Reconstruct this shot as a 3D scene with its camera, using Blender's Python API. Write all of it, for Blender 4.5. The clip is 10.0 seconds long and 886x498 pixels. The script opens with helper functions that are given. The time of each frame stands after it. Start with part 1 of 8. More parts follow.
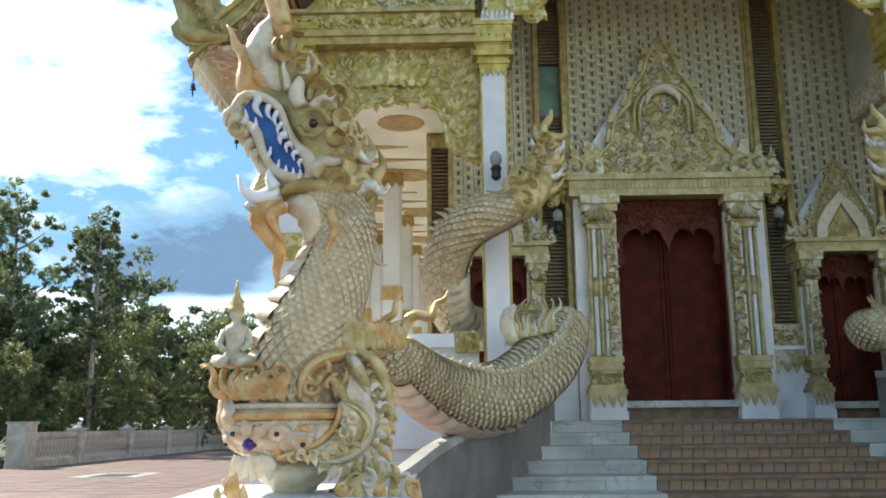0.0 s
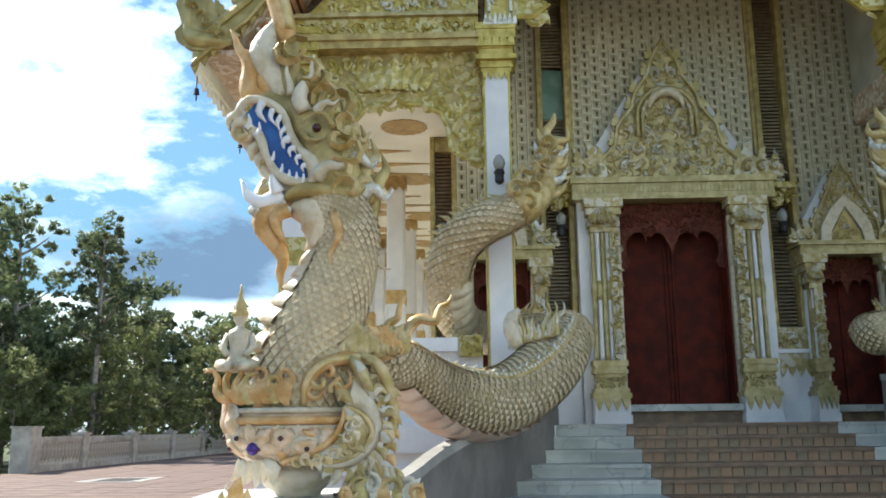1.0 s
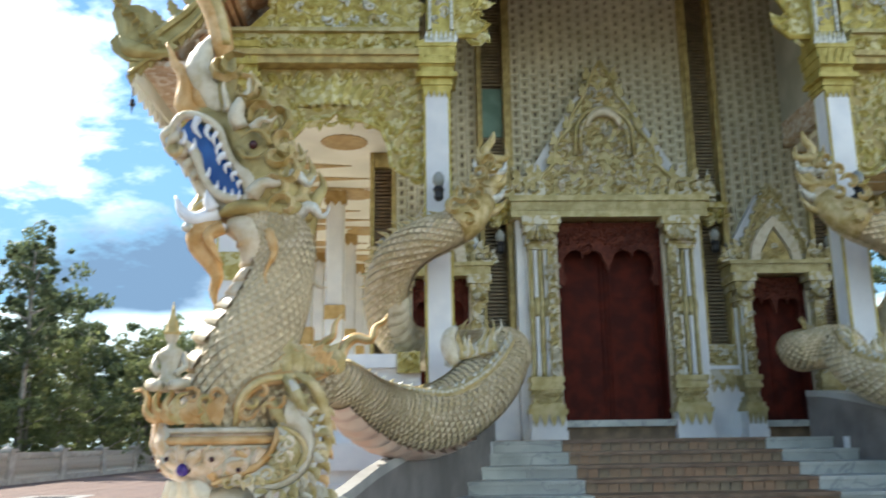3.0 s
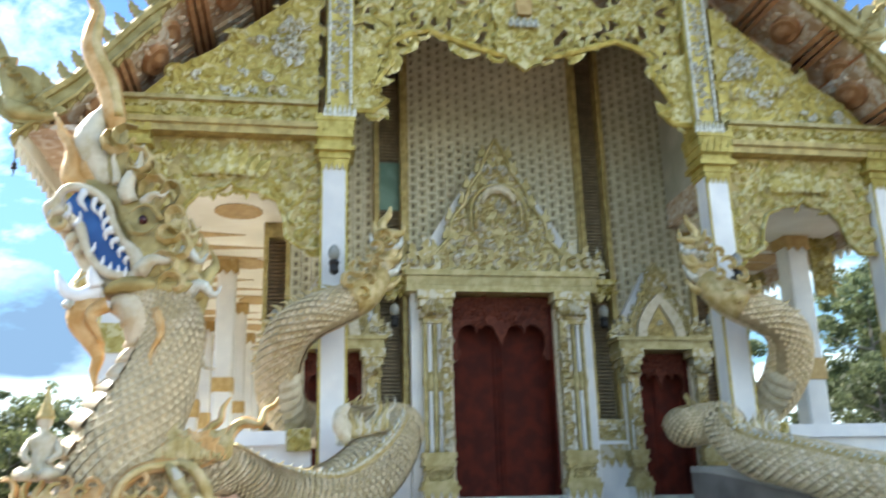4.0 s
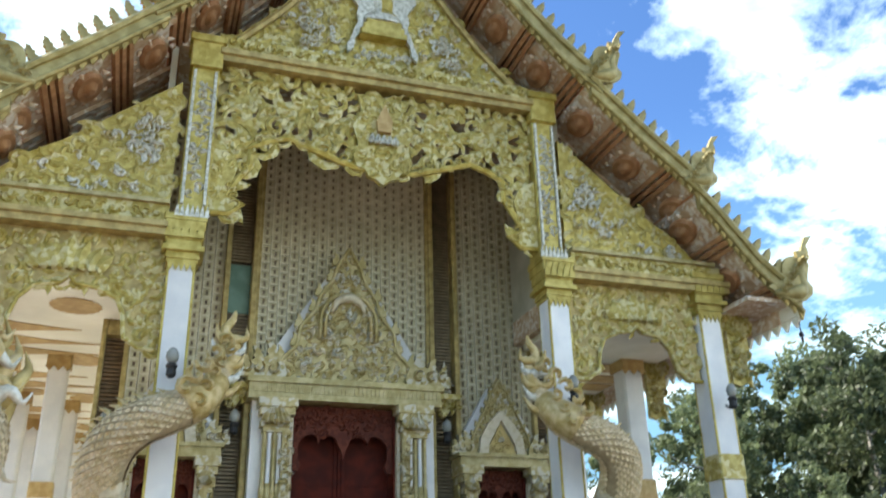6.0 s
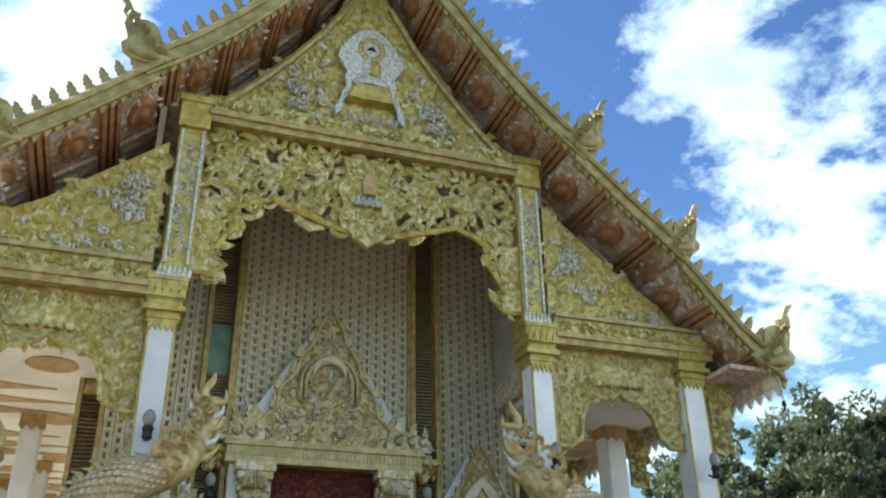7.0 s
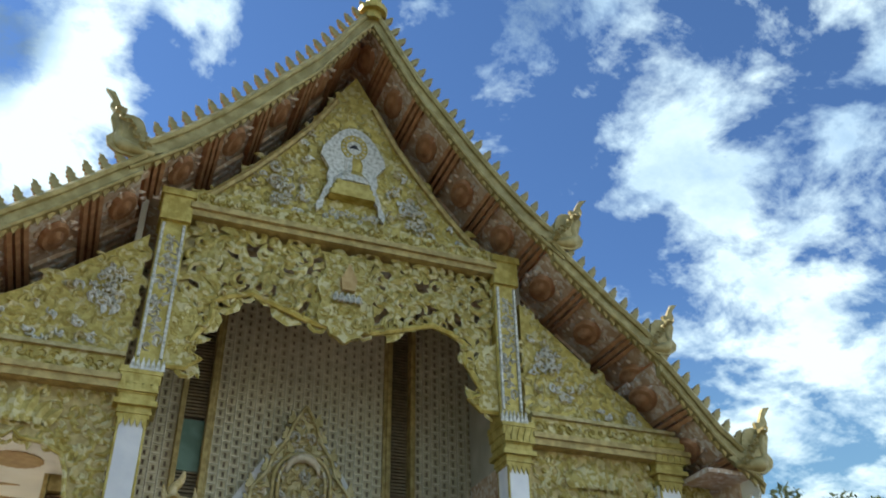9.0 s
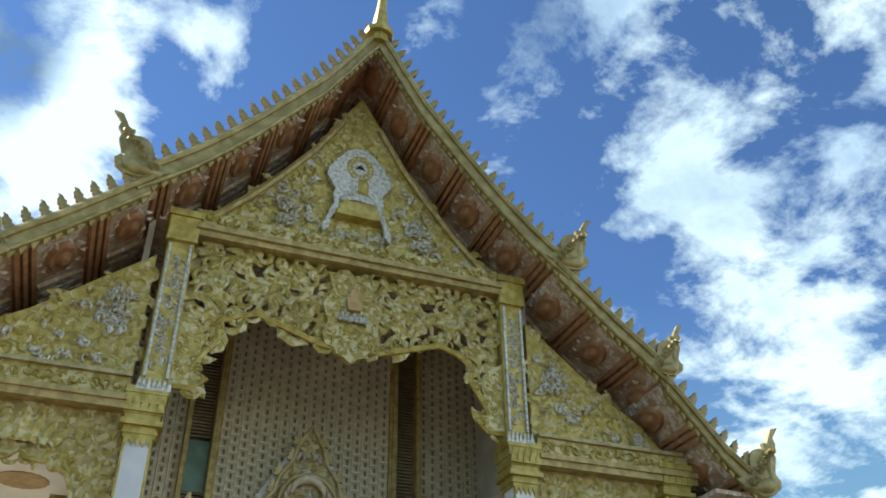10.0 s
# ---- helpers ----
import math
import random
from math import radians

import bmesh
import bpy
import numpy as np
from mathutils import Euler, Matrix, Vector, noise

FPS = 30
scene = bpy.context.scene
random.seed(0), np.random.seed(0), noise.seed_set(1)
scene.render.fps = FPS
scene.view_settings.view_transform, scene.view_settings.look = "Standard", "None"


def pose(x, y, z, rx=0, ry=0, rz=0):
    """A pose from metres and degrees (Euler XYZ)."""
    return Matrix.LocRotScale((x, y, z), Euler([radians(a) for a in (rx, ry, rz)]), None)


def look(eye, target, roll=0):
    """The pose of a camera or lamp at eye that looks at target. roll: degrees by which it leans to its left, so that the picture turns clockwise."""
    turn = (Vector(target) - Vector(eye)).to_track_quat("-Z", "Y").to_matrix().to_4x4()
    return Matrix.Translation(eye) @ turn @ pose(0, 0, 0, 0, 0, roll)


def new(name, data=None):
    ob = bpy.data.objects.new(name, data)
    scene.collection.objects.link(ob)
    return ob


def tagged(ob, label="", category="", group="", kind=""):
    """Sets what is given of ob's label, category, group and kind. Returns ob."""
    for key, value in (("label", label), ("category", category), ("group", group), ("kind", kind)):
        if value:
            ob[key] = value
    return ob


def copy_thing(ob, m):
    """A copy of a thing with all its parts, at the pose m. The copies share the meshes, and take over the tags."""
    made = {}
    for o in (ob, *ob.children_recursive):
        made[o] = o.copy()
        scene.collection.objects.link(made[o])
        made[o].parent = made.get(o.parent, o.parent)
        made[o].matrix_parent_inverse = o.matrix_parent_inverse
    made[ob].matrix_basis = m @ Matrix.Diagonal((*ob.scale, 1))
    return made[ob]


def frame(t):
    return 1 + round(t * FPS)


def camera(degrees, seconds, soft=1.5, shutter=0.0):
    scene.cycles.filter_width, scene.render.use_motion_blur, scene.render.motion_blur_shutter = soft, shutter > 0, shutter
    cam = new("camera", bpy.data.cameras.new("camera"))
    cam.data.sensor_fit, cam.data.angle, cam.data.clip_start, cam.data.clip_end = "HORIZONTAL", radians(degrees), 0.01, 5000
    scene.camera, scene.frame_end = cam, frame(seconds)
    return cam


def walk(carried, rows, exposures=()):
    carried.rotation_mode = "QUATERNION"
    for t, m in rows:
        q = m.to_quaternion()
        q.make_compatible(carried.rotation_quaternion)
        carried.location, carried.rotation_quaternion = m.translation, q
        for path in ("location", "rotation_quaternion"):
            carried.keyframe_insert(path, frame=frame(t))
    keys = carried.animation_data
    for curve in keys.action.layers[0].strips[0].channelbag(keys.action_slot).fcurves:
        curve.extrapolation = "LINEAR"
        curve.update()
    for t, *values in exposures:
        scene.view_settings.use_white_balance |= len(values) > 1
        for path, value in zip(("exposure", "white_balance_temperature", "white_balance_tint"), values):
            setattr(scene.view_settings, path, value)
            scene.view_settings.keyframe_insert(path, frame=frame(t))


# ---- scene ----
# ---------------- camera ----------------
cam = camera(53.5, 10.0, soft=1.8, shutter=0.8)


def aim(eye, yaw, pitch, roll):
    a, b = radians(yaw), radians(pitch)
    way = Vector((-math.sin(a) * math.cos(b), math.cos(a) * math.cos(b), math.sin(b)))
    return look(Vector(eye), Vector(eye) + way, roll)


# time, eye, yaw, pitch, roll
ROWS = [
    (0, (-2.797, -9.688, 1.447), 1.37, 11.29, -0.56),
    (0.5, (-2.792, -9.696, 1.437), 1.50, 11.46, -0.70),
    (1, (-2.797, -9.687, 1.448), 1.60, 11.54, -0.65),
    (1.5, (-2.798, -9.682, 1.451), 1.49, 11.62, -0.68),
    (2, (-2.791, -9.693, 1.457), 1.22, 11.79, -0.59),
    (2.2, (-2.785, -9.699, 1.457), 1.04, 11.85, -0.56),
    (3.3, (-2.767, -9.713, 1.507), -4.42, 13.17, -1.00),
    (3.5, (-2.780, -9.703, 1.540), -5.95, 14.12, -1.06),
    (4, (-2.778, -9.708, 1.565), -9.51, 16.58, -1.60),
    (4.5, (-2.749, -9.764, 1.583), -12.83, 18.27, -1.85),
    (5, (-2.724, -9.796, 1.602), -15.72, 19.89, -1.77),
    (5.5, (-2.681, -9.832, 1.577), -17.72, 21.25, -1.57),
    (6, (-2.631, -9.872, 1.620), -19.09, 23.10, -1.40),
    (7.5, (-2.653, -9.894, 1.685), -21.01, 28.70, -0.91),
    (8, (-2.650, -9.936, 1.693), -21.86, 30.35, -0.91),
    (8.5, (-2.657, -9.935, 1.720), -22.72, 31.50, -1.22),
    (9, (-2.657, -9.948, 1.727), -22.08, 32.85, -0.85),
    (9.5, (-2.651, -9.965, 1.717), -21.60, 33.84, -0.60),
    (10, (-2.654, -9.958, 1.708), -21.61, 34.22, -0.64),
]
EXPOSURES = [(0.0, 0.98), (2.2, 0.98), (3.5, 1.28), (4.0, 1.5), (4.5, 1.72), (5.5, 1.58), (6.2, 1.22), (7.5, 0.88), (8.5, 0.6), (10.0, 0.58)]
walk(cam, [(t, aim(e, a, b, c)) for t, e, a, b, c in ROWS], EXPOSURES)

# ---------------- world and sun ----------------
SUN_TO = Vector((-0.62, 0.40, 0.68)).normalized()
world = bpy.data.worlds.new("sky")
scene.world = world
world.use_nodes = True
wt = world.node_tree
wt.nodes.clear()


def wn(kind, **values):
    n = wt.nodes.new(kind)
    for k, v in values.items():
        n.inputs[k].default_value = v
    return n


sky = wt.nodes.new("ShaderNodeTexSky")
sky.sky_type, sky.sun_disc = "NISHITA", False
sky.dust_density, sky.ozone_density, sky.air_density = 0.1, 4.5, 1.0
sky.sun_elevation = math.asin(SUN_TO.z)
sky.sun_rotation = math.atan2(SUN_TO.x, SUN_TO.y)
coord = wt.nodes.new("ShaderNodeTexCoord")
turned = wn("ShaderNodeVectorRotate", Angle=radians(-3.3))
wt.links.new(coord.outputs["Generated"], turned.inputs["Vector"])
split = wt.nodes.new("ShaderNodeSeparateXYZ")
wt.links.new(turned.outputs[0], split.inputs[0])
lift = wt.nodes.new("ShaderNodeMath")
lift.operation, lift.inputs[1].default_value = "ADD", 0.28
wt.links.new(split.outputs["Z"], lift.inputs[0])
flat = wt.nodes.new("ShaderNodeCombineXYZ")
for axis in "XY":
    d = wt.nodes.new("ShaderNodeMath")
    d.operation = "DIVIDE"
    wt.links.new(split.outputs[axis], d.inputs[0])
    wt.links.new(lift.outputs[0], d.inputs[1])
    wt.links.new(d.outputs[0], flat.inputs[axis])
shift = wt.nodes.new("ShaderNodeVectorMath")
shift.operation, shift.inputs[1].default_value = "ADD", (3.1, 0.7, 0.0)
wt.links.new(flat.outputs[0], shift.inputs[0])
puff = wn("ShaderNodeTexNoise", Scale=5.6, Detail=12.0, Roughness=0.64, Distortion=0.2)
wt.links.new(shift.outputs[0], puff.inputs["Vector"])
big = wn("ShaderNodeTexNoise", Scale=0.9, Detail=3.0, Roughness=0.5)
wt.links.new(shift.outputs[0], big.inputs["Vector"])
both = wt.nodes.new("ShaderNodeMath")
both.operation = "ADD"
strong = wt.nodes.new("ShaderNodeMath")
strong.operation, strong.inputs[1].default_value, strong.inputs[2].default_value = "MULTIPLY_ADD", 3.0, -1.0
wt.links.new(puff.outputs["Fac"], strong.inputs[0])
wt.links.new(strong.outputs[0], both.inputs[0])
wt.links.new(big.outputs["Fac"], both.inputs[1])
# banks of cloud and the clear stretches between them: direction, spread in degrees, more or less cloud, lighter or greyer
shade = wn("ShaderNodeTexNoise", Scale=3.6, Detail=9.0, Roughness=0.65)
wt.links.new(flat.outputs[0], shade.inputs["Vector"])
total, light = both.outputs[0], shade.outputs["Fac"]


def add_to(value, soft, share):
    """value + soft * share"""
    n = wt.nodes.new("ShaderNodeMath")
    n.operation, n.inputs[1].default_value = "MULTIPLY_ADD", share
    wt.links.new(soft.outputs[0], n.inputs[0])
    wt.links.new(value, n.inputs[2])
    return n.outputs[0]


for way, spread, more, lighter in (
    ((-0.065, 0.715, 0.697), 4.6, 0.3, 0.3), ((-0.045, 0.763, 0.646), 4.6, 0.32, 0.3), ((-0.065, 0.804, 0.591), 6, 0.36, 0.3), ((-0.083, 0.82, 0.566), 5, 0.2, 0.2),
    ((-0.098, 0.771, 0.629), 5.2, 0.12, -0.24), ((-0.135, 0.713, 0.687), 6, 0.15, -0.4), ((0.052, 0.703, 0.709), 3.2, 0.26, 0.1), ((0.109, 0.722, 0.683), 5, -0.15, 0), ((0.018, 0.727, 0.686), 2.6, -0.3, 0), ((0.04, 0.762, 0.647), 3, -0.2, 0), ((0.1, 0.678, 0.729), 4, -0.12, 0),
    ((0.129, 0.657, 0.742), 9, -0.21, 0), ((0.25, 0.66, 0.70), 10, -0.21, 0), ((0.338, 0.58, 0.741), 6, 0.07, -0.15), ((0.399, 0.537, 0.743), 5, 0.09, -0.15),
    ((0.384, 0.649, 0.656), 11, -0.24, 0), ((0.498, 0.558, 0.664), 6, 0.19, 0.05), ((0.556, 0.584, 0.592), 6, 0.14, 0.05), ((0.60, 0.611, 0.516), 6, 0.1, 0.05),
    ((0.679, 0.596, 0.428), 9, 0.08, 0.05), ((0.726, 0.591, 0.352), 12, 0.17, 0.1), ((0.655, 0.424, 0.626), 6, 0.14, 0), ((0.649, 0.617, 0.446), 2.5, -0.18, 0),
    ((0.637, 0.499, 0.587), 4.5, -0.12, 0), ((0.555, 0.653, 0.514), 4.5, -0.18, 0), ((0.543, 0.438, 0.716), 6, -0.15, 0), ((-0.36, 0.86, 0.362), 8.5, 0.42, 0.4),
    ((-0.389, 0.875, 0.289), 6, 0.3, 0.15), ((-0.246, 0.916, 0.316), 7, -0.1, 0), ((-0.32, 0.93, 0.172), 6, 0.25, -0.3), ((-0.25, 0.954, 0.172), 5.5, 0.32, -0.3), ((-0.17, 0.97, 0.172), 5.5, 0.32, -0.3), ((-0.22, 0.95, 0.21), 5, 0.2, -0.12),
    ((-0.30, 0.92, 0.26), 6, -0.08, 0.1),
):
    dot = wt.nodes.new("ShaderNodeVectorMath")
    dot.operation, dot.inputs[1].default_value = "DOT_PRODUCT", Vector(way).normalized()
    wt.links.new(turned.outputs[0], dot.inputs[0])
    soft = wt.nodes.new("ShaderNodeMapRange")
    soft.interpolation_type = "SMOOTHSTEP"
    soft.inputs["From Min"].default_value, soft.inputs["From Max"].default_value = math.cos(radians(spread)), 1.0
    wt.links.new(dot.outputs["Value"], soft.inputs["Value"])
    total = add_to(total, soft, more)
    if lighter:
        light = add_to(light, soft, lighter)
# pale haze low over the horizon
low = wt.nodes.new("ShaderNodeMapRange")
low.interpolation_type = "SMOOTHSTEP"
low.inputs["From Min"].default_value, low.inputs["From Max"].default_value = 0.149, 0.134
wt.links.new(split.outputs["Z"], low.inputs["Value"])
total = add_to(total, low, 0.5)
light = add_to(light, low, 0.6)
cover = wt.nodes.new("ShaderNodeMapRange")
cover.inputs["From Min"].default_value, cover.inputs["From Max"].default_value = 0.96, 1.36
wt.links.new(total, cover.inputs["Value"])
tone = wt.nodes.new("ShaderNodeValToRGB")
tone.color_ramp.elements[0].position, tone.color_ramp.elements[0].color = 0.06, (0.14, 0.235, 0.36, 1)
middle = tone.color_ramp.elements.new(0.40)
middle.color = (0.40, 0.58, 0.76, 1)
tone.color_ramp.elements[2].position, tone.color_ramp.elements[2].color = 0.66, (0.76, 0.95, 1.0, 1)
wt.links.new(light, tone.inputs["Fac"])
clear = wn("ShaderNodeBackground", Strength=0.09)
deep = wt.nodes.new("ShaderNodeMix")
deep.data_type, deep.blend_type = "RGBA", "MULTIPLY"
deep.inputs["Factor"].default_value, deep.inputs["B"].default_value = 1.0, (0.82, 1.02, 1.22, 1)
wt.links.new(sky.outputs[0], deep.inputs["A"])
wt.links.new(deep.outputs["Result"], clear.inputs["Color"])
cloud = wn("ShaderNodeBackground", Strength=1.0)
# clouds across from the sun, behind the camera, are brightened to light the shaded facade; those towards it stay dimmer
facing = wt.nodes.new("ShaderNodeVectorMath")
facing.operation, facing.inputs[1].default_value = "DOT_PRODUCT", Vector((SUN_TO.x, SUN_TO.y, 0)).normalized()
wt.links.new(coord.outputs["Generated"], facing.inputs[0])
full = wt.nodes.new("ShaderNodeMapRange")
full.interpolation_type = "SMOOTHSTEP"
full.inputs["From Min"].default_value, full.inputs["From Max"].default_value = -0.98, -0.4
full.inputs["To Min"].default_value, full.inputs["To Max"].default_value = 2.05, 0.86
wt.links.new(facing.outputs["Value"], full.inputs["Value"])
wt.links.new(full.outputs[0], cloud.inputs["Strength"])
# the same unseen clouds are warmed, to tint the light they add
fill_side = wt.nodes.new("ShaderNodeMapRange")
fill_side.interpolation_type = "SMOOTHSTEP"
fill_side.inputs["From Min"].default_value, fill_side.inputs["From Max"].default_value = -0.4, -0.85
fill_side.inputs["To Max"].default_value = 0.62
wt.links.new(facing.outputs["Value"], fill_side.inputs["Value"])
warm = wt.nodes.new("ShaderNodeMix")
warm.data_type = "RGBA"
warm.inputs["B"].default_value = (0.90, 0.94, 0.91, 1)
wt.links.new(fill_side.outputs[0], warm.inputs["Factor"])
wt.links.new(tone.outputs["Color"], warm.inputs["A"])
wt.links.new(warm.outputs["Result"], cloud.inputs["Color"])
# the clear sky pales towards the horizon
pale = wn("ShaderNodeBackground", Color=(0.36, 0.72, 1.0, 1), Strength=0.46)
paler = wt.nodes.new("ShaderNodeMapRange")
paler.interpolation_type = "SMOOTHSTEP"
paler.inputs["From Min"].default_value, paler.inputs["From Max"].default_value, paler.inputs["To Max"].default_value = 0.52, 0.2, 0.85
wt.links.new(split.outputs["Z"], paler.inputs["Value"])
veil = wt.nodes.new("ShaderNodeMixShader")
wt.links.new(paler.outputs[0], veil.inputs["Fac"])
wt.links.new(clear.outputs[0], veil.inputs[1])
wt.links.new(pale.outputs[0], veil.inputs[2])
blend = wt.nodes.new("ShaderNodeMixShader")
wt.links.new(cover.outputs[0], blend.inputs["Fac"])
wt.links.new(veil.outputs[0], blend.inputs[1])
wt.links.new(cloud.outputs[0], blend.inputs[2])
out = wt.nodes.new("ShaderNodeOutputWorld")
wt.links.new(blend.outputs[0], out.inputs["Surface"])

lamp = bpy.data.lights.new("sun", "SUN")
lamp.energy, lamp.angle, lamp.color = 5.0, radians(0.6), (1.0, 0.95, 0.86)
sun = new("sun", lamp)
sun.matrix_world = look(SUN_TO * 60, (0, 0, 0))

# ---------------- materials ----------------


def mat(name, c1, c2, scale=6.0, rough=0.6, metal=0.0, bump=0.25, fine=45.0, big=0.7, spark=None, pick=0.0, cover=(0.4, 0.62), alt=None, vein=None):
    """Two colours mixed by grain, broad stains, fine relief; spark: a third colour in small cells; pick: change from piece to piece."""
    m = bpy.data.materials.new(name)
    m.use_nodes = True
    t = m.node_tree
    n, k = t.nodes, t.links.new
    bsdf = n["Principled BSDF"]
    bsdf.inputs["Metallic"].default_value = metal
    co = n.new("ShaderNodeTexCoord")
    grain = n.new("ShaderNodeTexNoise")
    grain.inputs["Scale"].default_value, grain.inputs["Detail"].default_value = scale, 6
    k(co.outputs["Object"], grain.inputs["Vector"])
    ramp = n.new("ShaderNodeValToRGB")
    ramp.color_ramp.elements[0].position, ramp.color_ramp.elements[0].color = cover[0], (*c1, 1)
    ramp.color_ramp.elements[1].position, ramp.color_ramp.elements[1].color = cover[1], (*c2, 1)
    k(grain.outputs["Fac"], ramp.inputs["Fac"])
    colour = ramp.outputs["Color"]
    if spark:
        cells = n.new("ShaderNodeTexVoronoi")
        cells.inputs["Scale"].default_value = 16
        k(co.outputs["Object"], cells.inputs["Vector"])
        thr = n.new("ShaderNodeMapRange")
        thr.inputs["From Min"].default_value, thr.inputs["From Max"].default_value = 0.66, 0.72
        sep = n.new("ShaderNodeSeparateColor")
        k(cells.outputs["Color"], sep.inputs[0])
        k(sep.outputs[0], thr.inputs["Value"])
        mx = n.new("ShaderNodeMix")
        mx.data_type = "RGBA"
        k(thr.outputs[0], mx.inputs["Factor"])
        k(colour, mx.inputs["A"])
        mx.inputs["B"].default_value = (*spark, 1)
        colour = mx.outputs["Result"]
    if alt:
        each = n.new("ShaderNodeObjectInfo")
        am = n.new("ShaderNodeMix")
        am.data_type = "RGBA"
        k(each.outputs["Random"], am.inputs["Factor"])
        k(colour, am.inputs["A"])
        am.inputs["B"].default_value = (*alt, 1)
        colour = am.outputs["Result"]
    if vein:
        warp = n.new("ShaderNodeTexNoise")
        warp.inputs["Scale"].default_value, warp.inputs["Detail"].default_value, warp.inputs["Distortion"].default_value = 1.6, 5, 1.2
        k(co.outputs["Object"], warp.inputs["Vector"])
        near = n.new("ShaderNodeMath")
        near.operation, near.inputs[1].default_value, near.inputs[2].default_value = "COMPARE", 0.5, 0.012
        k(warp.outputs["Fac"], near.inputs[0])
        half = n.new("ShaderNodeMath")
        half.operation, half.inputs[1].default_value = "MULTIPLY", 0.55
        k(near.outputs[0], half.inputs[0])
        vm = n.new("ShaderNodeMix")
        vm.data_type = "RGBA"
        k(half.outputs[0], vm.inputs["Factor"])
        k(colour, vm.inputs["A"])
        vm.inputs["B"].default_value = (*vein, 1)
        colour = vm.outputs["Result"]
    stain = n.new("ShaderNodeTexNoise")
    stain.inputs["Scale"].default_value, stain.inputs["Detail"].default_value = big, 4
    k(co.outputs["Object"], stain.inputs["Vector"])
    rng = n.new("ShaderNodeMapRange")
    rng.inputs["From Min"].default_value, rng.inputs["From Max"].default_value = 0.3, 0.7
    rng.inputs["To Min"].default_value, rng.inputs["To Max"].default_value = 0.78, 1.08
    k(stain.outputs["Fac"], rng.inputs["Value"])
    value = rng.outputs[0]
    if pick:
        info = n.new("ShaderNodeObjectInfo")
        r2 = n.new("ShaderNodeMapRange")
        r2.inputs["To Min"].default_value, r2.inputs["To Max"].default_value = 1 - pick, 1 + pick
        k(info.outputs["Random"], r2.inputs["Value"])
        mul = n.new("ShaderNodeMath")
        mul.operation = "MULTIPLY"
        k(value, mul.inputs[0])
        k(r2.outputs[0], mul.inputs[1])
        value = mul.outputs[0]
    hsv = n.new("ShaderNodeHueSaturation")
    k(colour, hsv.inputs["Color"])
    k(value, hsv.inputs["Value"])
    k(hsv.outputs["Color"], bsdf.inputs["Base Color"])
    r3 = n.new("ShaderNodeMapRange")
    r3.inputs["To Min"].default_value, r3.inputs["To Max"].default_value = max(0.05, rough - 0.12), min(1, rough + 0.12)
    k(grain.outputs["Fac"], r3.inputs["Value"])
    k(r3.outputs[0], bsdf.inputs["Roughness"])
    if bump:
        rel = n.new("ShaderNodeTexNoise")
        rel.inputs["Scale"].default_value, rel.inputs["Detail"].default_value = fine, 4
        k(co.outputs["Object"], rel.inputs["Vector"])
        bp = n.new("ShaderNodeBump")
        bp.inputs["Strength"].default_value, bp.inputs["Distance"].default_value = bump, 0.02
        k(rel.outputs["Fac"], bp.inputs["Height"])
        k(bp.outputs["Normal"], bsdf.inputs["Normal"])
    return m


BARGE = mat("weathered_gold", (0.31, 0.245, 0.08), (0.46, 0.38, 0.16), 7, 0.45, 0.2, 0.4, 40, 0.8)
GOLD = mat("gold_paint", (0.41, 0.31, 0.055), (0.60, 0.49, 0.14), 9, 0.42, 0.25, 0.35, 38, 0.8)
GOLD_RELIEF = mat("gold_relief", (0.345, 0.265, 0.05), (0.51, 0.42, 0.125), 14, 0.42, 0.2, 0.4, 60, 0.9, spark=(0.60, 0.53, 0.27))
GOLD_DARK = mat("aged_gold", (0.36, 0.27, 0.09), (0.55, 0.43, 0.17), 9, 0.5, 0.2, 0.4, 40, 0.9)
SILVER = mat("mirror_white", (0.46, 0.45, 0.36), (0.74, 0.73, 0.66), 20, 0.3, 0.15, 0.4, 60)
WHITE = mat("white_paint", (0.72, 0.73, 0.74), (0.82, 0.82, 0.81), 3, 0.55, 0, 0.08, 30, 0.5)
CREAM_WALL = mat("cream_paint", (0.82, 0.795, 0.65), (0.88, 0.86, 0.73), 3, 0.6, 0, 0.08, 30)
NAGA = mat("cream_scales", (0.57, 0.45, 0.245), (0.75, 0.62, 0.41), 11, 0.45, 0.05, 0.3, 60, 1.2, pick=0.12)
# skin under the scales, darker than them: shade in the grooves put into colour
NAGA_GAP = mat("groove_shade", (0.34, 0.265, 0.15), (0.46, 0.365, 0.22), 12, 0.7, 0, 0.3, 50)
NAGA_GOLD = mat("beige_gold", (0.45, 0.33, 0.11), (0.64, 0.505, 0.26), 12, 0.42, 0.15, 0.4, 45, 1.0)
PALE_GOLD = mat("faded_gold", (0.37, 0.30, 0.11), (0.53, 0.45, 0.23), 9, 0.45, 0.2, 0.35, 40, 0.8)
PALE_RELIEF = mat("faded_gold_relief", (0.37, 0.29, 0.10), (0.55, 0.46, 0.24), 14, 0.45, 0.2, 0.4, 60, 0.9, spark=(0.60, 0.56, 0.44))
# cream lightened and warmed: sun on the throat and hanging leaves put into colour
THROAT = mat("sunlit_throat", (0.66, 0.52, 0.32), (0.80, 0.69, 0.50), 14, 0.42, 0, 0.3, 50, 1.4)
BLUSH = mat("blush_paint", (0.60, 0.42, 0.29), (0.72, 0.58, 0.44), 14, 0.45, 0, 0.35, 60, 1.3)
BELLY = mat("pink_belly", (0.70, 0.48, 0.36), (0.80, 0.63, 0.5), 8, 0.5, 0, 0.15, 40)
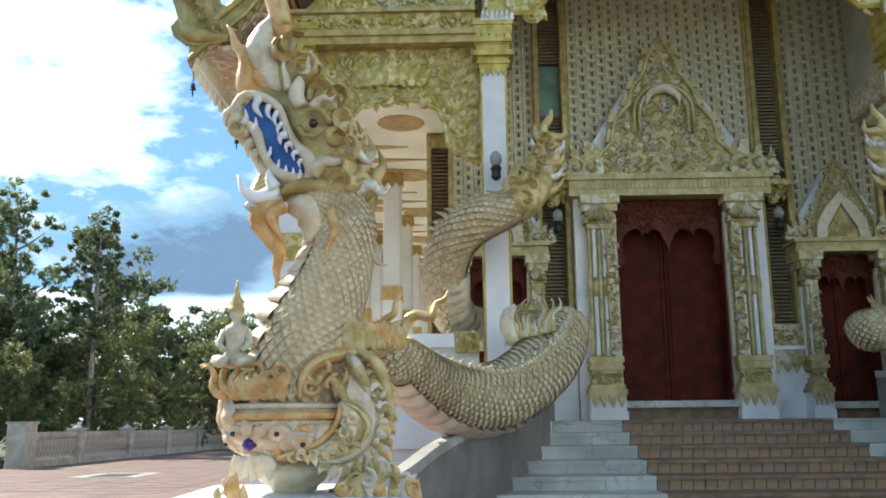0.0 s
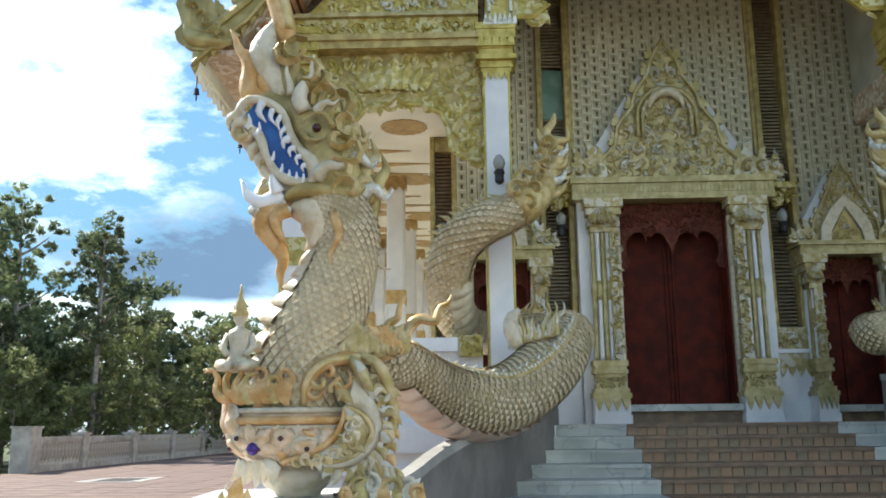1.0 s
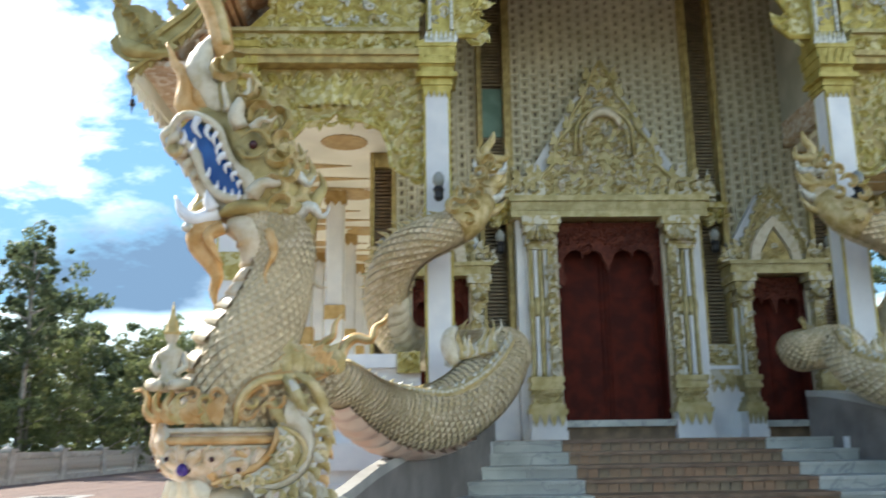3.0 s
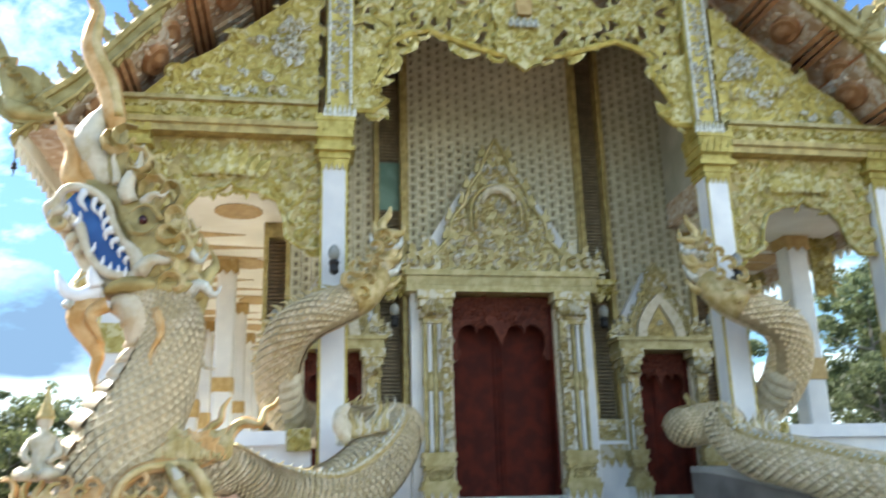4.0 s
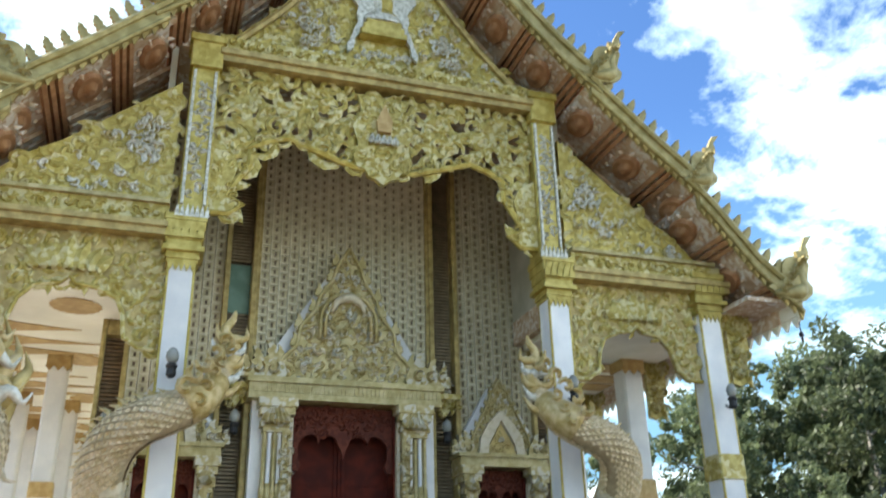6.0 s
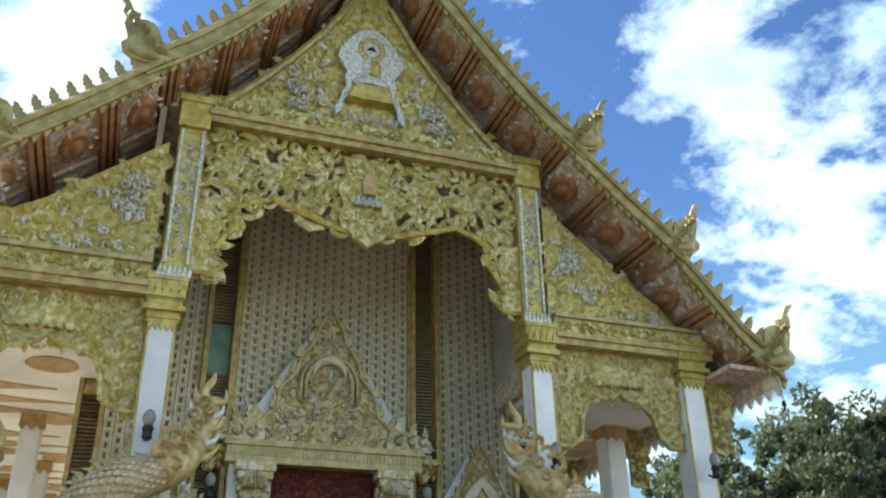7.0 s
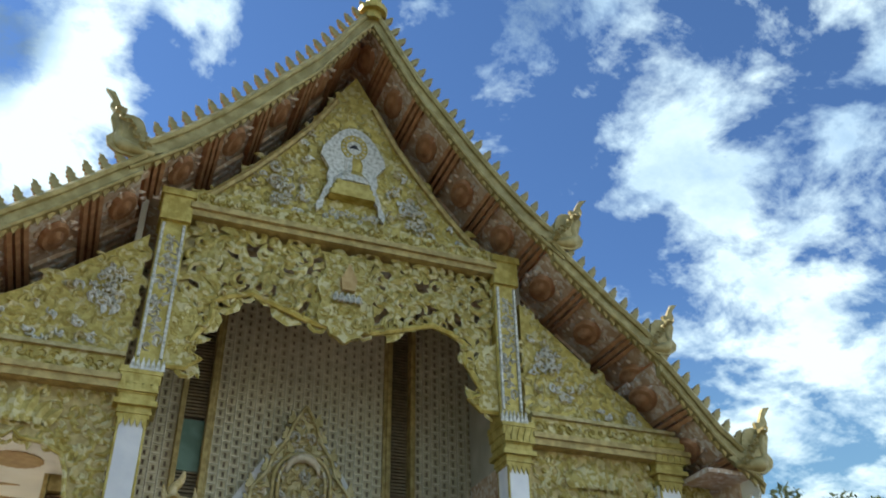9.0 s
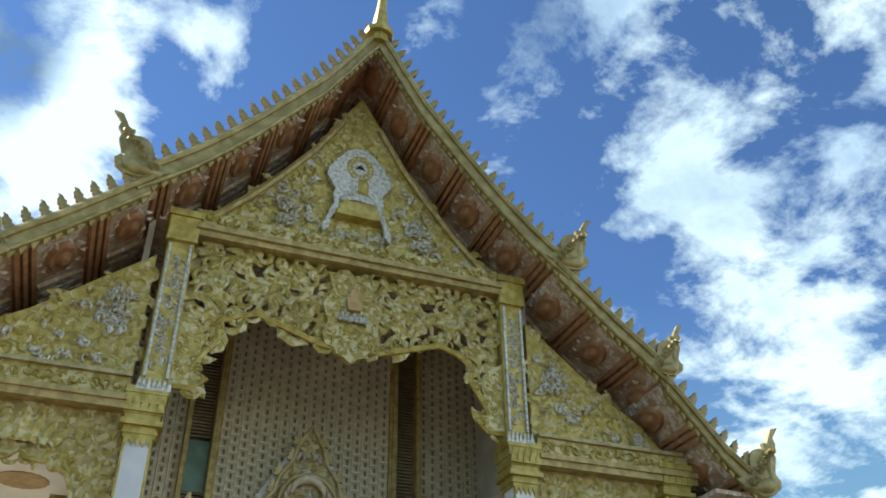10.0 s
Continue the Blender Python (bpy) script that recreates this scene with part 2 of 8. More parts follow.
PEACH = mat("peach_paint", (0.62, 0.42, 0.22), (0.76, 0.60, 0.43), 16, 0.42, 0.05, 0.35, 45, 1.4)
ORANGE = mat("orange_gold", (0.54, 0.29, 0.085), (0.70, 0.46, 0.21), 12, 0.42, 0.15, 0.35, 45, 1.1)
IVORY = mat("ivory_paint", (0.54, 0.46, 0.29), (0.68, 0.61, 0.46), 15, 0.42, 0, 0.35, 55, 1.6, cover=(0.34, 0.56))
BLUE = mat("blue_mouth", (0.012, 0.08, 0.30), (0.025, 0.14, 0.45), 6, 0.4, 0, 0.2, 30)
JEWEL = mat("violet_glass", (0.03, 0.01, 0.12), (0.08, 0.03, 0.25), 10, 0.1, 0, 0, 30)
RUBY = mat("ruby_glass", (0.03, 0.006, 0.008), (0.07, 0.012, 0.016), 10, 0.1, 0, 0, 30)
BLACK = mat("black_metal", (0.015, 0.015, 0.016), (0.03, 0.03, 0.03), 10, 0.5, 0.3, 0.1, 40)
RED = mat("red_lacquer", (0.07, 0.012, 0.007), (0.12, 0.02, 0.01), 5, 0.75, 0, 0.12, 25, 1.0)
RED_CARVED = mat("red_carved", (0.09, 0.022, 0.013), (0.15, 0.04, 0.022), 18, 0.65, 0, 0.5, 60, 1.5)
for m in (RED, RED_CARVED):
    m.node_tree.nodes["Principled BSDF"].inputs["Specular IOR Level"].default_value = 0.2
BLOCK = mat("clay_block", (0.49, 0.44, 0.28), (0.61, 0.56, 0.38), 7, 0.75, 0, 0.25, 50, 0.6, pick=0.08)
# shade seen through the pierced blocks, put into the sheets' brown
DARK = mat("void_shade", (0.22, 0.17, 0.12), (0.30, 0.24, 0.17), 4, 0.9, 0, 0.1, 20)
LOUVRE = mat("grey_brown_slats", (0.19, 0.145, 0.08), (0.28, 0.22, 0.13), 9, 0.6, 0, 0.2, 40)
TEAL = mat("teal_panel", (0.12, 0.22, 0.17), (0.18, 0.30, 0.24), 4, 0.6, 0, 0.1, 30)
BLOCK_RIM = mat("pale_joint", (0.60, 0.56, 0.40), (0.72, 0.68, 0.52), 7, 0.8, 0, 0.2, 50, 0.6)
NAVE = mat("pale_green_plaster", (0.46, 0.45, 0.36), (0.56, 0.55, 0.46), 2, 0.8, 0, 0.15, 30, 0.5)
PALE_FLOOR = mat("pale_floor", (0.62, 0.60, 0.54), (0.72, 0.70, 0.64), 2, 0.35, 0, 0.05, 20, 0.6)
MARBLE = mat("pale_marble", (0.34, 0.36, 0.33), (0.48, 0.50, 0.455), 2.2, 0.35, 0, 0.05, 20, 0.8, pick=0.08, vein=(0.20, 0.22, 0.23))
TILE = mat("brown_tile", (0.20, 0.145, 0.08), (0.32, 0.235, 0.14), 6, 0.5, 0, 0.3, 40, 1.0, pick=0.25, alt=(0.25, 0.14, 0.075))
TREAD = mat("brown_tread", (0.15, 0.09, 0.052), (0.24, 0.155, 0.095), 8, 0.5, 0, 0.2, 40, 1.0, pick=0.12)
PAVING = mat("terrace_paving", (0.125, 0.076, 0.055), (0.225, 0.148, 0.112), 0.5, 0.8, 0, 0.3, 25, 0.2, pick=0.1)
PLASTER = mat("grey_plaster", (0.15, 0.135, 0.12), (0.22, 0.20, 0.18), 3, 0.8, 0, 0.3, 30, 0.9)
IRON = mat("rusty_iron", (0.018, 0.014, 0.012), (0.045, 0.034, 0.027), 9, 0.85, 0, 0.4, 40)
CONCRETE = mat("pale_concrete", (0.32, 0.31, 0.28), (0.44, 0.43, 0.39), 3, 0.8, 0, 0.3, 30, 0.6)
SOFFIT = mat("brown_soffit", (0.50, 0.34, 0.21), (0.66, 0.53, 0.38), 6, 0.6, 0, 0.3, 35, 0.9, spark=(0.74, 0.68, 0.60))
SOFFIT_RED = mat("red_brown_wood", (0.40, 0.20, 0.09), (0.54, 0.31, 0.16), 9, 0.55, 0, 0.3, 35)
SLAT = mat("brown_slats", (0.15, 0.10, 0.055), (0.24, 0.16, 0.09), 9, 0.6, 0, 0.2, 40)
ROOF = mat("roof_tile", (0.36, 0.12, 0.04), (0.5, 0.2, 0.07), 8, 0.4, 0, 0.3, 30)
STENCIL = mat("ochre_stencil", (0.42, 0.27, 0.09), (0.54, 0.38, 0.16), 9, 0.6, 0, 0.2, 40)
GRASS = mat("grass_ground", (0.05, 0.075, 0.02), (0.10, 0.12, 0.04), 0.8, 0.95, 0, 0.6, 12, 0.1)
BARK = mat("bark", (0.22, 0.20, 0.17), (0.36, 0.33, 0.28), 4, 0.9, 0, 0.6, 14, 0.6)
LEAF = mat("leaves", (0.095, 0.125, 0.06), (0.20, 0.24, 0.115), 1.5, 0.55, 0, 0, 30, 0.25, pick=0.25)
# lighter, yellower copy of LEAF: sun on the undergrowth put into colour
LEAF_PALE = mat("pale_leaves", (0.14, 0.17, 0.065), (0.26, 0.295, 0.12), 1.5, 0.55, 0, 0, 30, 0.25, pick=0.2)


def translucent(m, share):
    """Lets light through, as leaves do."""
    t = m.node_tree
    bsdf = t.nodes["Principled BSDF"]
    thin = t.nodes.new("ShaderNodeBsdfTranslucent")
    t.links.new(bsdf.inputs["Base Color"].links[0].from_socket, thin.inputs["Color"])
    mx = t.nodes.new("ShaderNodeMixShader")
    mx.inputs["Fac"].default_value = share
    t.links.new(bsdf.outputs[0], mx.inputs[1])
    t.links.new(thin.outputs[0], mx.inputs[2])
    t.links.new(mx.outputs[0], t.nodes["Material Output"].inputs["Surface"])


translucent(LEAF, 0.48)
translucent(LEAF_PALE, 0.5)
GLOBE = mat("frosted_globe", (0.25, 0.26, 0.24), (0.33, 0.34, 0.31), 4, 0.25, 0, 0, 30)

# ---------------- building tools ----------------
rnd = random.Random(7)


def mesh_of(name, bm, material, smooth=False):
    bmesh.ops.recalc_face_normals(bm, faces=bm.faces[:])
    me = bpy.data.meshes.new(name)
    bm.to_mesh(me)
    bm.free()
    me.materials.append(material)
    if smooth:
        me.shade_smooth()
    return me


def thing(name, base, label, category, group="", kind=""):
    """An Empty at the thing's base, to which its parts belong."""
    ob = new(name)
    ob.location = base
    ob.empty_display_size = 0.1
    return tagged(ob, label, category, group, kind)


def attach(ob, parent):
    ob.parent = parent
    ob.matrix_parent_inverse = (Matrix.Translation(parent.location) if parent.type == "EMPTY" else parent.matrix_basis).inverted()
    return ob


def part(name, bm, material, parent, label="", smooth=False, kind=""):
    ob = new(name, mesh_of(name, bm, material, smooth))
    if parent:
        attach(ob, parent)
    return tagged(ob, label, kind=kind)


def piece(name, me, parent, m):
    """One more of many alike pieces, which share a mesh."""
    ob = new(name, me)
    ob.parent = parent
    ob.matrix_basis = (Matrix.Translation(parent.location).inverted() if parent.type == "EMPTY" else Matrix.Identity(4)) @ m
    return ob


def lone(name, bm, material, label, category, kind="", smooth=False, group=""):
    return tagged(part(name, bm, material, None, "", smooth), label, category, group, kind)


def faces(bm, rows):
    """A skin over rows of points with as many points each."""
    vs = [[bm.verts.new(p) for p in row] for row in rows]
    for a, b in zip(vs, vs[1:]):
        for i in range(len(a) - 1):
            bm.faces.new((a[i], a[i + 1], b[i + 1], b[i]))
    return vs


def box(bm, x0, x1, y0, y1, z0, z1, cut=0.0):
    if cut:
        w = [(x0 + cut, y0), (x1 - cut, y0), (x1, y0 + cut), (x1, y1 - cut), (x1 - cut, y1), (x0 + cut, y1), (x0, y1 - cut), (x0, y0 + cut)]
    else:
        w = [(x0, y0), (x1, y0), (x1, y1), (x0, y1)]
    low = [bm.verts.new((x, y, z0)) for x, y in w]
    top = [bm.verts.new((x, y, z1)) for x, y in w]
    bm.faces.new(low[::-1])
    bm.faces.new(top)
    for i in range(len(w)):
        j = (i + 1) % len(w)
        bm.faces.new((low[i], low[j], top[j], top[i]))


def prism(bm, outline, y0, y1, axis="y"):
    """A flat outline (x, z) given depth along y, or (x, y) along z."""
    put = (lambda a, b, d: (a, d, b)) if axis == "y" else (lambda a, b, d: (a, b, d)) if axis == "z" else (lambda a, b, d: (d, a, b))
    f = [bm.verts.new(put(a, b, y0)) for a, b in outline]
    g = [bm.verts.new(put(a, b, y1)) for a, b in outline]
    caps = [bm.faces.new(f), bm.faces.new(g[::-1])]
    for i in range(len(f)):
        j = (i + 1) % len(f)
        bm.faces.new((f[i], g[i], g[j], f[j]))
    if len(outline) > 4:
        for c in caps:
            c.normal_update()
        bmesh.ops.triangulate(bm, faces=caps)


def tube(bm, path, radii, sides=8, squash=1.0, up=(0, 0, 1)):
    """A round bar along a path, its radius given point by point."""
    path = [Vector(p) for p in path]
    rows, side = [], None
    for i, p in enumerate(path):
        d = (path[min(i + 1, len(path) - 1)] - path[max(i - 1, 0)]).normalized()
        if side is None:
            side = d.cross(Vector(up))
            if side.length < 0.2:
                side = d.cross(Vector((0, 1, 0)))
        else:
            side = side - d * side.dot(d)
        if side.length < 1e-4:
            side = d.orthogonal()
        side.normalize()
        top = side.cross(d)
        r = radii[i] if hasattr(radii, "__len__") else radii
        rows.append([p + r * (math.cos(a) * side * squash + math.sin(a) * top) for a in (2 * math.pi * k / sides for k in range(sides))])
    vs = [[bm.verts.new(p) for p in row] for row in rows]
    for a, b in zip(vs, vs[1:]):
        for i in range(sides):
            j = (i + 1) % sides
            bm.faces.new((a[i], a[j], b[j], b[i]))
    bm.faces.new(vs[0][::-1])
    bm.faces.new(vs[-1])


def lathe(bm, profile, at=(0, 0, 0), sides=16, wide=1.0):
    """A turned form from (radius, height) pairs."""
    vs = []
    for r, z in profile:
        vs.append([bm.verts.new((at[0] + r * math.cos(2 * math.pi * k / sides), at[1] + wide * r * math.sin(2 * math.pi * k / sides), at[2] + z)) for k in range(sides)])
    for a, b in zip(vs, vs[1:]):
        for i in range(sides):
            j = (i + 1) % sides
            bm.faces.new((a[i], a[j], b[j], b[i]))
    bm.faces.new(vs[0][::-1])
    bm.faces.new(vs[-1])


def glide(points, n):
    """n points on a smooth curve through the given ones (any number of values each)."""
    p = np.array(points, float)
    s = np.r_[0, np.cumsum(np.maximum(np.linalg.norm(np.diff(p[:, :3], axis=0), axis=1), 1e-6))]
    u = np.linspace(0, s[-1], n)
    out = []
    for v in u:
        i = int(min(max(np.searchsorted(s, v) - 1, 0), len(p) - 2))
        h = s[i + 1] - s[i]
        t = (v - s[i]) / h
        m0 = (p[i + 1] - p[max(i - 1, 0)]) / (s[i + 1] - s[max(i - 1, 0)]) * h
        m1 = (p[min(i + 2, len(p) - 1)] - p[i]) / (s[min(i + 2, len(p) - 1)] - s[i]) * h
        q = ((2 * t**3 - 3 * t**2 + 1) * p[i] + (t**3 - 2 * t**2 + t) * m0 + (3 * t**2 - 2 * t**3) * p[i + 1] + (t**3 - t**2) * m1)
        out.append(tuple(float(e) for e in q))
    return out


def inside(x, z, outline):
    hit = False
    for (xa, za), (xb, zb) in zip(outline, outline[1:] + outline[:1]):
        if (za > z) != (zb > z) and x < (xb - xa) * (z - za) / (zb - za) + xa:
            hit = not hit
    return hit


def curl(bm, x, y, z, s, a, f, wide=0.34, proud=0.35, turns=0.95, n=9):
    """A scroll of carved foliage in the plane facing -y: a ridged ribbon that winds in from a pointed tail."""
    rows = []
    for i in range(n):
        u = i / (n - 1)
        th = a + f * u * turns * 2 * math.pi
        r = s * (1.0 - 0.86 * u)
        w = s * wide * (0.12 + math.sin(math.pi * min(1, u * 0.9 + 0.1)) ** 0.7)
        c, d = math.cos(th), math.sin(th)
        h = s * proud * (0.25 + 0.75 * math.sin(math.pi * min(1, u + 0.1)))
        rows.append([(x + (r - w / 2) * c, y, z + (r - w / 2) * d), (x + r * c, y - h, z + r * d), (x + (r + w / 2) * c, y, z + (r + w / 2) * d)])
    faces(bm, rows)


def leaf(bm, x, y, z, s, a, thick=0.3, bend=0.25, n=5):
    """A pointed carved leaf, ridged down the middle, that grows in direction a."""
    rows = []
    for i in range(n):
        u = i / (n - 1)
        w = s * 0.3 * math.sin(math.pi * (0.12 + 0.86 * u) ** 0.8)
        b = bend * s * math.sin(math.pi * u) if n > 3 else 0
        cx, cz = x + s * u * math.cos(a) - b * math.sin(a), z + s * u * math.sin(a) + b * math.cos(a)
        nx, nz = -math.sin(a), math.cos(a)
        rows.append([(cx - w * nx, y, cz - w * nz), (cx, y - s * thick * (1 - u * 0.8), cz), (cx + w * nx, y, cz + w * nz)])
    faces(bm, rows)


def relief(bm, outline, y, size, seed, leaves=True, proud=0.35, wide=0.36):
    """Fills an outline with scrolls and leaves of carved foliage."""
    r = random.Random(seed)
    xs, zs = [p[0] for p in outline], [p[1] for p in outline]
    z, row = min(zs), 0
    while z < max(zs):
        x = min(xs) + (row % 2) * size * 0.9
        while x < max(xs):
            px, pz = x + r.uniform(-0.25, 0.25) * size, z + r.uniform(-0.25, 0.25) * size
            if inside(px, pz, outline):
                s = size * r.uniform(0.75, 1.2)
                curl(bm, px, y, pz, s, r.uniform(0, 6.28), r.choice((-1, 1)), wide, proud)
                if leaves:
                    leaf(bm, px, y, pz, s * 1.5, r.uniform(0, 6.28), min(0.3, proud), r.choice((-0.25, 0.25)))
            x += size * 1.75
        z += size * 1.5
        row += 1


def flame(s=1.0, hook=1.0):
    """The outline of an upright flame with a hooked tip, its foot at the origin."""
    pts = [(-0.30, 0.0), (0.30, 0.0), (0.36, 0.18), (0.24, 0.30), (0.34, 0.36), (0.26, 0.50), (0.10, 0.60), (0.16, 0.66), (0.12, 0.80), (0.02 + 0.16 * hook, 1.0), (-0.06, 0.86), (-0.10, 0.68), (-0.24, 0.50), (-0.34, 0.30), (-0.36, 0.14)]
    return [(s * a, s * b) for a, b in pts]


def flipped(outline, sx):
    return [(sx * a, b) for a, b in outline]


def swell(bm, sx, pts, n=12, sides=10):
    """A form along (x, y, z, radius) points."""
    path = glide(pts, n)
    tube(bm, [(sx * p[0], p[1], p[2]) for p in path], [p[3] for p in path], sides)


def spikes(bm, x0, x1, y, z, h, n, down=False, thick=0.015):
    """A row of pointed leaves."""
    w = (x1 - x0) / n
    k = -1 if down else 1
    for i in range(n):
        a = x0 + i * w
        prism(bm, [(a, z), (a + w, z), (a + w * 0.86, z + k * h * 0.45), (a + w * 0.5, z + k * h), (a + w * 0.14, z + k * h * 0.45)], y, y - thick)

# ---------------- ground, terrace and parapet ----------------
FLOOR = 1.47
bm = bmesh.new()
prism(bm, [(-900, -700), (900, -700), (900, 1200), (-900, 1200)], -0.62, -0.42, "z")
lone("ground", bm, GRASS, "grassy earth that reaches the horizon under the trees", "ground", "structure")

terrace = thing("pavement", (0, 0, 0), "reddish brown paved temple terrace, sunlit and stained", "pavement", "", "structure")
bm = bmesh.new()
box(bm, -19.7, 24, -22, 76, -0.45, -0.012)
part("bed", bm, CONCRETE, terrace, "grey joint bed under the slabs")
bm = bmesh.new()
box(bm, -0.49, 0.49, -0.49, 0.49, -0.02, 0.0)
slab_mesh = mesh_of("slab", bm, PAVING)
bm = bmesh.new()
n = 0
for i in range(44):
    for j in range(90):
        x, y = -19.2 + i, -17 + j
        if -18.9 < x < -5.9 and 10 < y < 34 and n < 300:
            piece("slab", slab_mesh, terrace, pose(x, y, rnd.uniform(-0.003, 0.003)))
            n += 1
        else:
            box(bm, x - 0.49, x + 0.49, y - 0.49, y + 0.49, -0.02, 0.0)
part("slab", bm, PAVING, terrace, "", False, "stuff")

drain = thing("drain_cover", (-13.6, 17.95, 0), "dark iron drain cover in a pale concrete rim set in the paving", "drain cover", "", "structure")
bm = bmesh.new()
box(bm, -14.2, -13.0, 17.05, 18.85, -0.004, 0.012)
part("lid", bm, IRON, drain)
bm = bmesh.new()
for x0, x1, y0, y1 in ((-14.6, -12.6, 16.85, 17.04), (-14.6, -12.6, 18.86, 19.2), (-14.6, -14.21, 17.04, 18.86), (-12.99, -12.6, 17.04, 18.86)):
    box(bm, x0, x1, y0, y1, -0.005, 0.012)
part("rim", bm, CONCRETE, drain, "pale concrete rim")


# parapet along the terrace's edge
BAY = 5.6
parapet = thing("parapet", (-19.3, 23.4, 0), "pale grey concrete parapet with close-set balusters along the terrace edge", "parapet", "", "structure")
bm = bmesh.new()
box(bm, -19.48, -19.12, 23.4, 76, 0, 0.22, 0.02)
part("plinth", bm, CONCRETE, parapet)
bm = bmesh.new()
box(bm, -19.5, -19.1, 23.4, 76, 1.12, 1.3, 0.03)
box(bm, -19.44, -19.16, 23.4, 76, 1.02, 1.12, 0.01)
part("rail", bm, CONCRETE, parapet)
bm = bmesh.new()
box(bm, -0.27, 0.27, -0.27, 0.27, 0, 1.36, 0.03)
box(bm, -0.33, 0.33, -0.33, 0.33, 1.36, 1.46, 0.03)
lathe(bm, [(0.22, 0), (0.15, 0.06), (0.06, 0.1), (0.03, 0.18)], (0, 0, 1.46), 8)
post_mesh = mesh_of("post", bm, CONCRETE)
for k in range(9):
    piece("post", post_mesh, parapet, pose(-19.3, 22.4 + BAY * (k + 1), 0))
bm = bmesh.new()
box(bm, -19.75, -18.95, 23.0, 23.75, 0, 1.62, 0.03)
box(bm, -19.8, -18.9, 22.95, 23.8, 1.62, 1.7, 0.03)
part("end_post", bm, CONCRETE, parapet)
bm = bmesh.new()
lathe(bm, [(0.13, 0), (0.12, 0.05), (0.07, 0.1), (0.075, 0.22), (0.15, 0.36), (0.155, 0.6), (0.13, 0.7), (0.15, 0.8)], (0, 0, 0), 10)
baluster_mesh = mesh_of("baluster", bm, CONCRETE, True)
for k in range(150):
    y = 23.95 + 0.31 * k
    if (y - 22.4) % BAY > 0.3 and (y - 22.4) % BAY < BAY - 0.3:
        piece("baluster", baluster_mesh, parapet, pose(-19.3, y, 0.22))

# ---------------- stair ----------------
RISE, GO, STEPS = FLOOR / 12, 0.40, 12
CURVE = glide([(-1.86, 0.35, 1.86), (-1.93, 0.0, 1.84), (-2.06, -0.6, 1.74), (-2.23, -1.0, 1.64), (-2.49, -1.6, 1.53), (-2.82, -2.4, 1.45), (-3.10, -3.2, 1.33), (-3.34, -4.0, 1.19), (-3.6, -4.6, 1.15)], 40)


def edge_x(y):
    """Where the flared wall's inner face runs beside the stair at y."""
    ys, xs = [p[1] for p in CURVE][::-1], [p[0] for p in CURVE][::-1]
    return float(np.interp(y, ys, xs))


stair = thing("stair", (0, -2.4, 0), "broad flared stair of pale marble with a brown tiled middle flight", "stair", "", "structure")
for k in range(STEPS):
    y0, z1 = -GO * k, FLOOR - RISE * k
    for sx in (-1, 1):
        a, b = edge_x(y0) + 0.02, edge_x(y0 + GO) + 0.02
        bm = bmesh.new()
        w = [(sx * a, y0), (sx * -1.12, y0), (sx * -1.12, y0 + GO), (sx * b, y0 + GO)]
        prism(bm, w, max(z1 - 0.5, 0), z1 - 0.035, "z")
        part("riser", bm, PLASTER, stair)
        m = max(2, int(round((-1.12 - a) / 0.4)))
        cut = [a + (-1.12 - a) * (e + (0.12 * (k % 2) if 0 < e < m else 0)) / m for e in range(m + 1)]
        for u, v in zip(cut, cut[1:]):
            bm = bmesh.new()
            box(bm, *sorted((sx * (u + 0.002), sx * (v - 0.002))), y0 - 0.014, y0 - 0.001, max(z1 - RISE, 0) + 0.002, z1 - 0.037)
            part("riser_tile", bm, MARBLE, stair)
        bm = bmesh.new()
        w = [(sx * a, y0 - 0.032), (sx * -1.115, y0 - 0.032), (sx * -1.115, y0 + GO - 0.002), (sx * b, y0 + GO - 0.002)]
        prism(bm, w, z1 - 0.035, z1, "z")
        part("tread", bm, MARBLE, stair)
bm = bmesh.new()
box(bm, -0.049, 0.049, -0.012, 0.012, -0.043, 0.043)
tile_mesh = mesh_of("tile", bm, TILE)
for k in range(STEPS):
    y0, z1 = -GO * k - 0.004, FLOOR - RISE * k
    bm = bmesh.new()
    box(bm, -1.118, 1.118, y0 + 0.004, y0 + GO, max(z1 - 0.5, 0), z1 - 0.03)
    part("core", bm, PLASTER, stair)
    bm = bmesh.new()
    box(bm, -1.122, 1.122, y0 - 0.035, y0 + GO - 0.002, z1 - 0.03, z1 + 0.004, 0.008)
    part("brown_tread", bm, TREAD, stair, "brown clay tread tiles")
    for i in range(21):
        piece("tile", tile_mesh, stair, pose(-1.065 + i * 0.1065, y0, z1 - 0.078 + rnd.uniform(-0.002, 0.002)))


HINGE = Vector((-2.42, 0, 1.47))
VIEW_FIT = Matrix.Translation(HINGE + Vector((0.048, -0.006, 0.006))) @ pose(0, 0, 0, 0, 0, 1.45) @ pose(0, 0, 0, 0.61, 0, 0) @ Matrix.Diagonal((1.034, 1.034, 1.022, 1)) @ Matrix.Translation(-HINGE)


def fit_to_view(ob, sx):
    """Scales, turns and shifts a serpent or its wall, round the column at the stair's head, to fit the camera's view.
    """
    flip = Matrix.Scale(sx, 4, (1, 0, 0))
    ob.matrix_basis = flip @ VIEW_FIT @ flip @ (Matrix.Translation(ob.location))


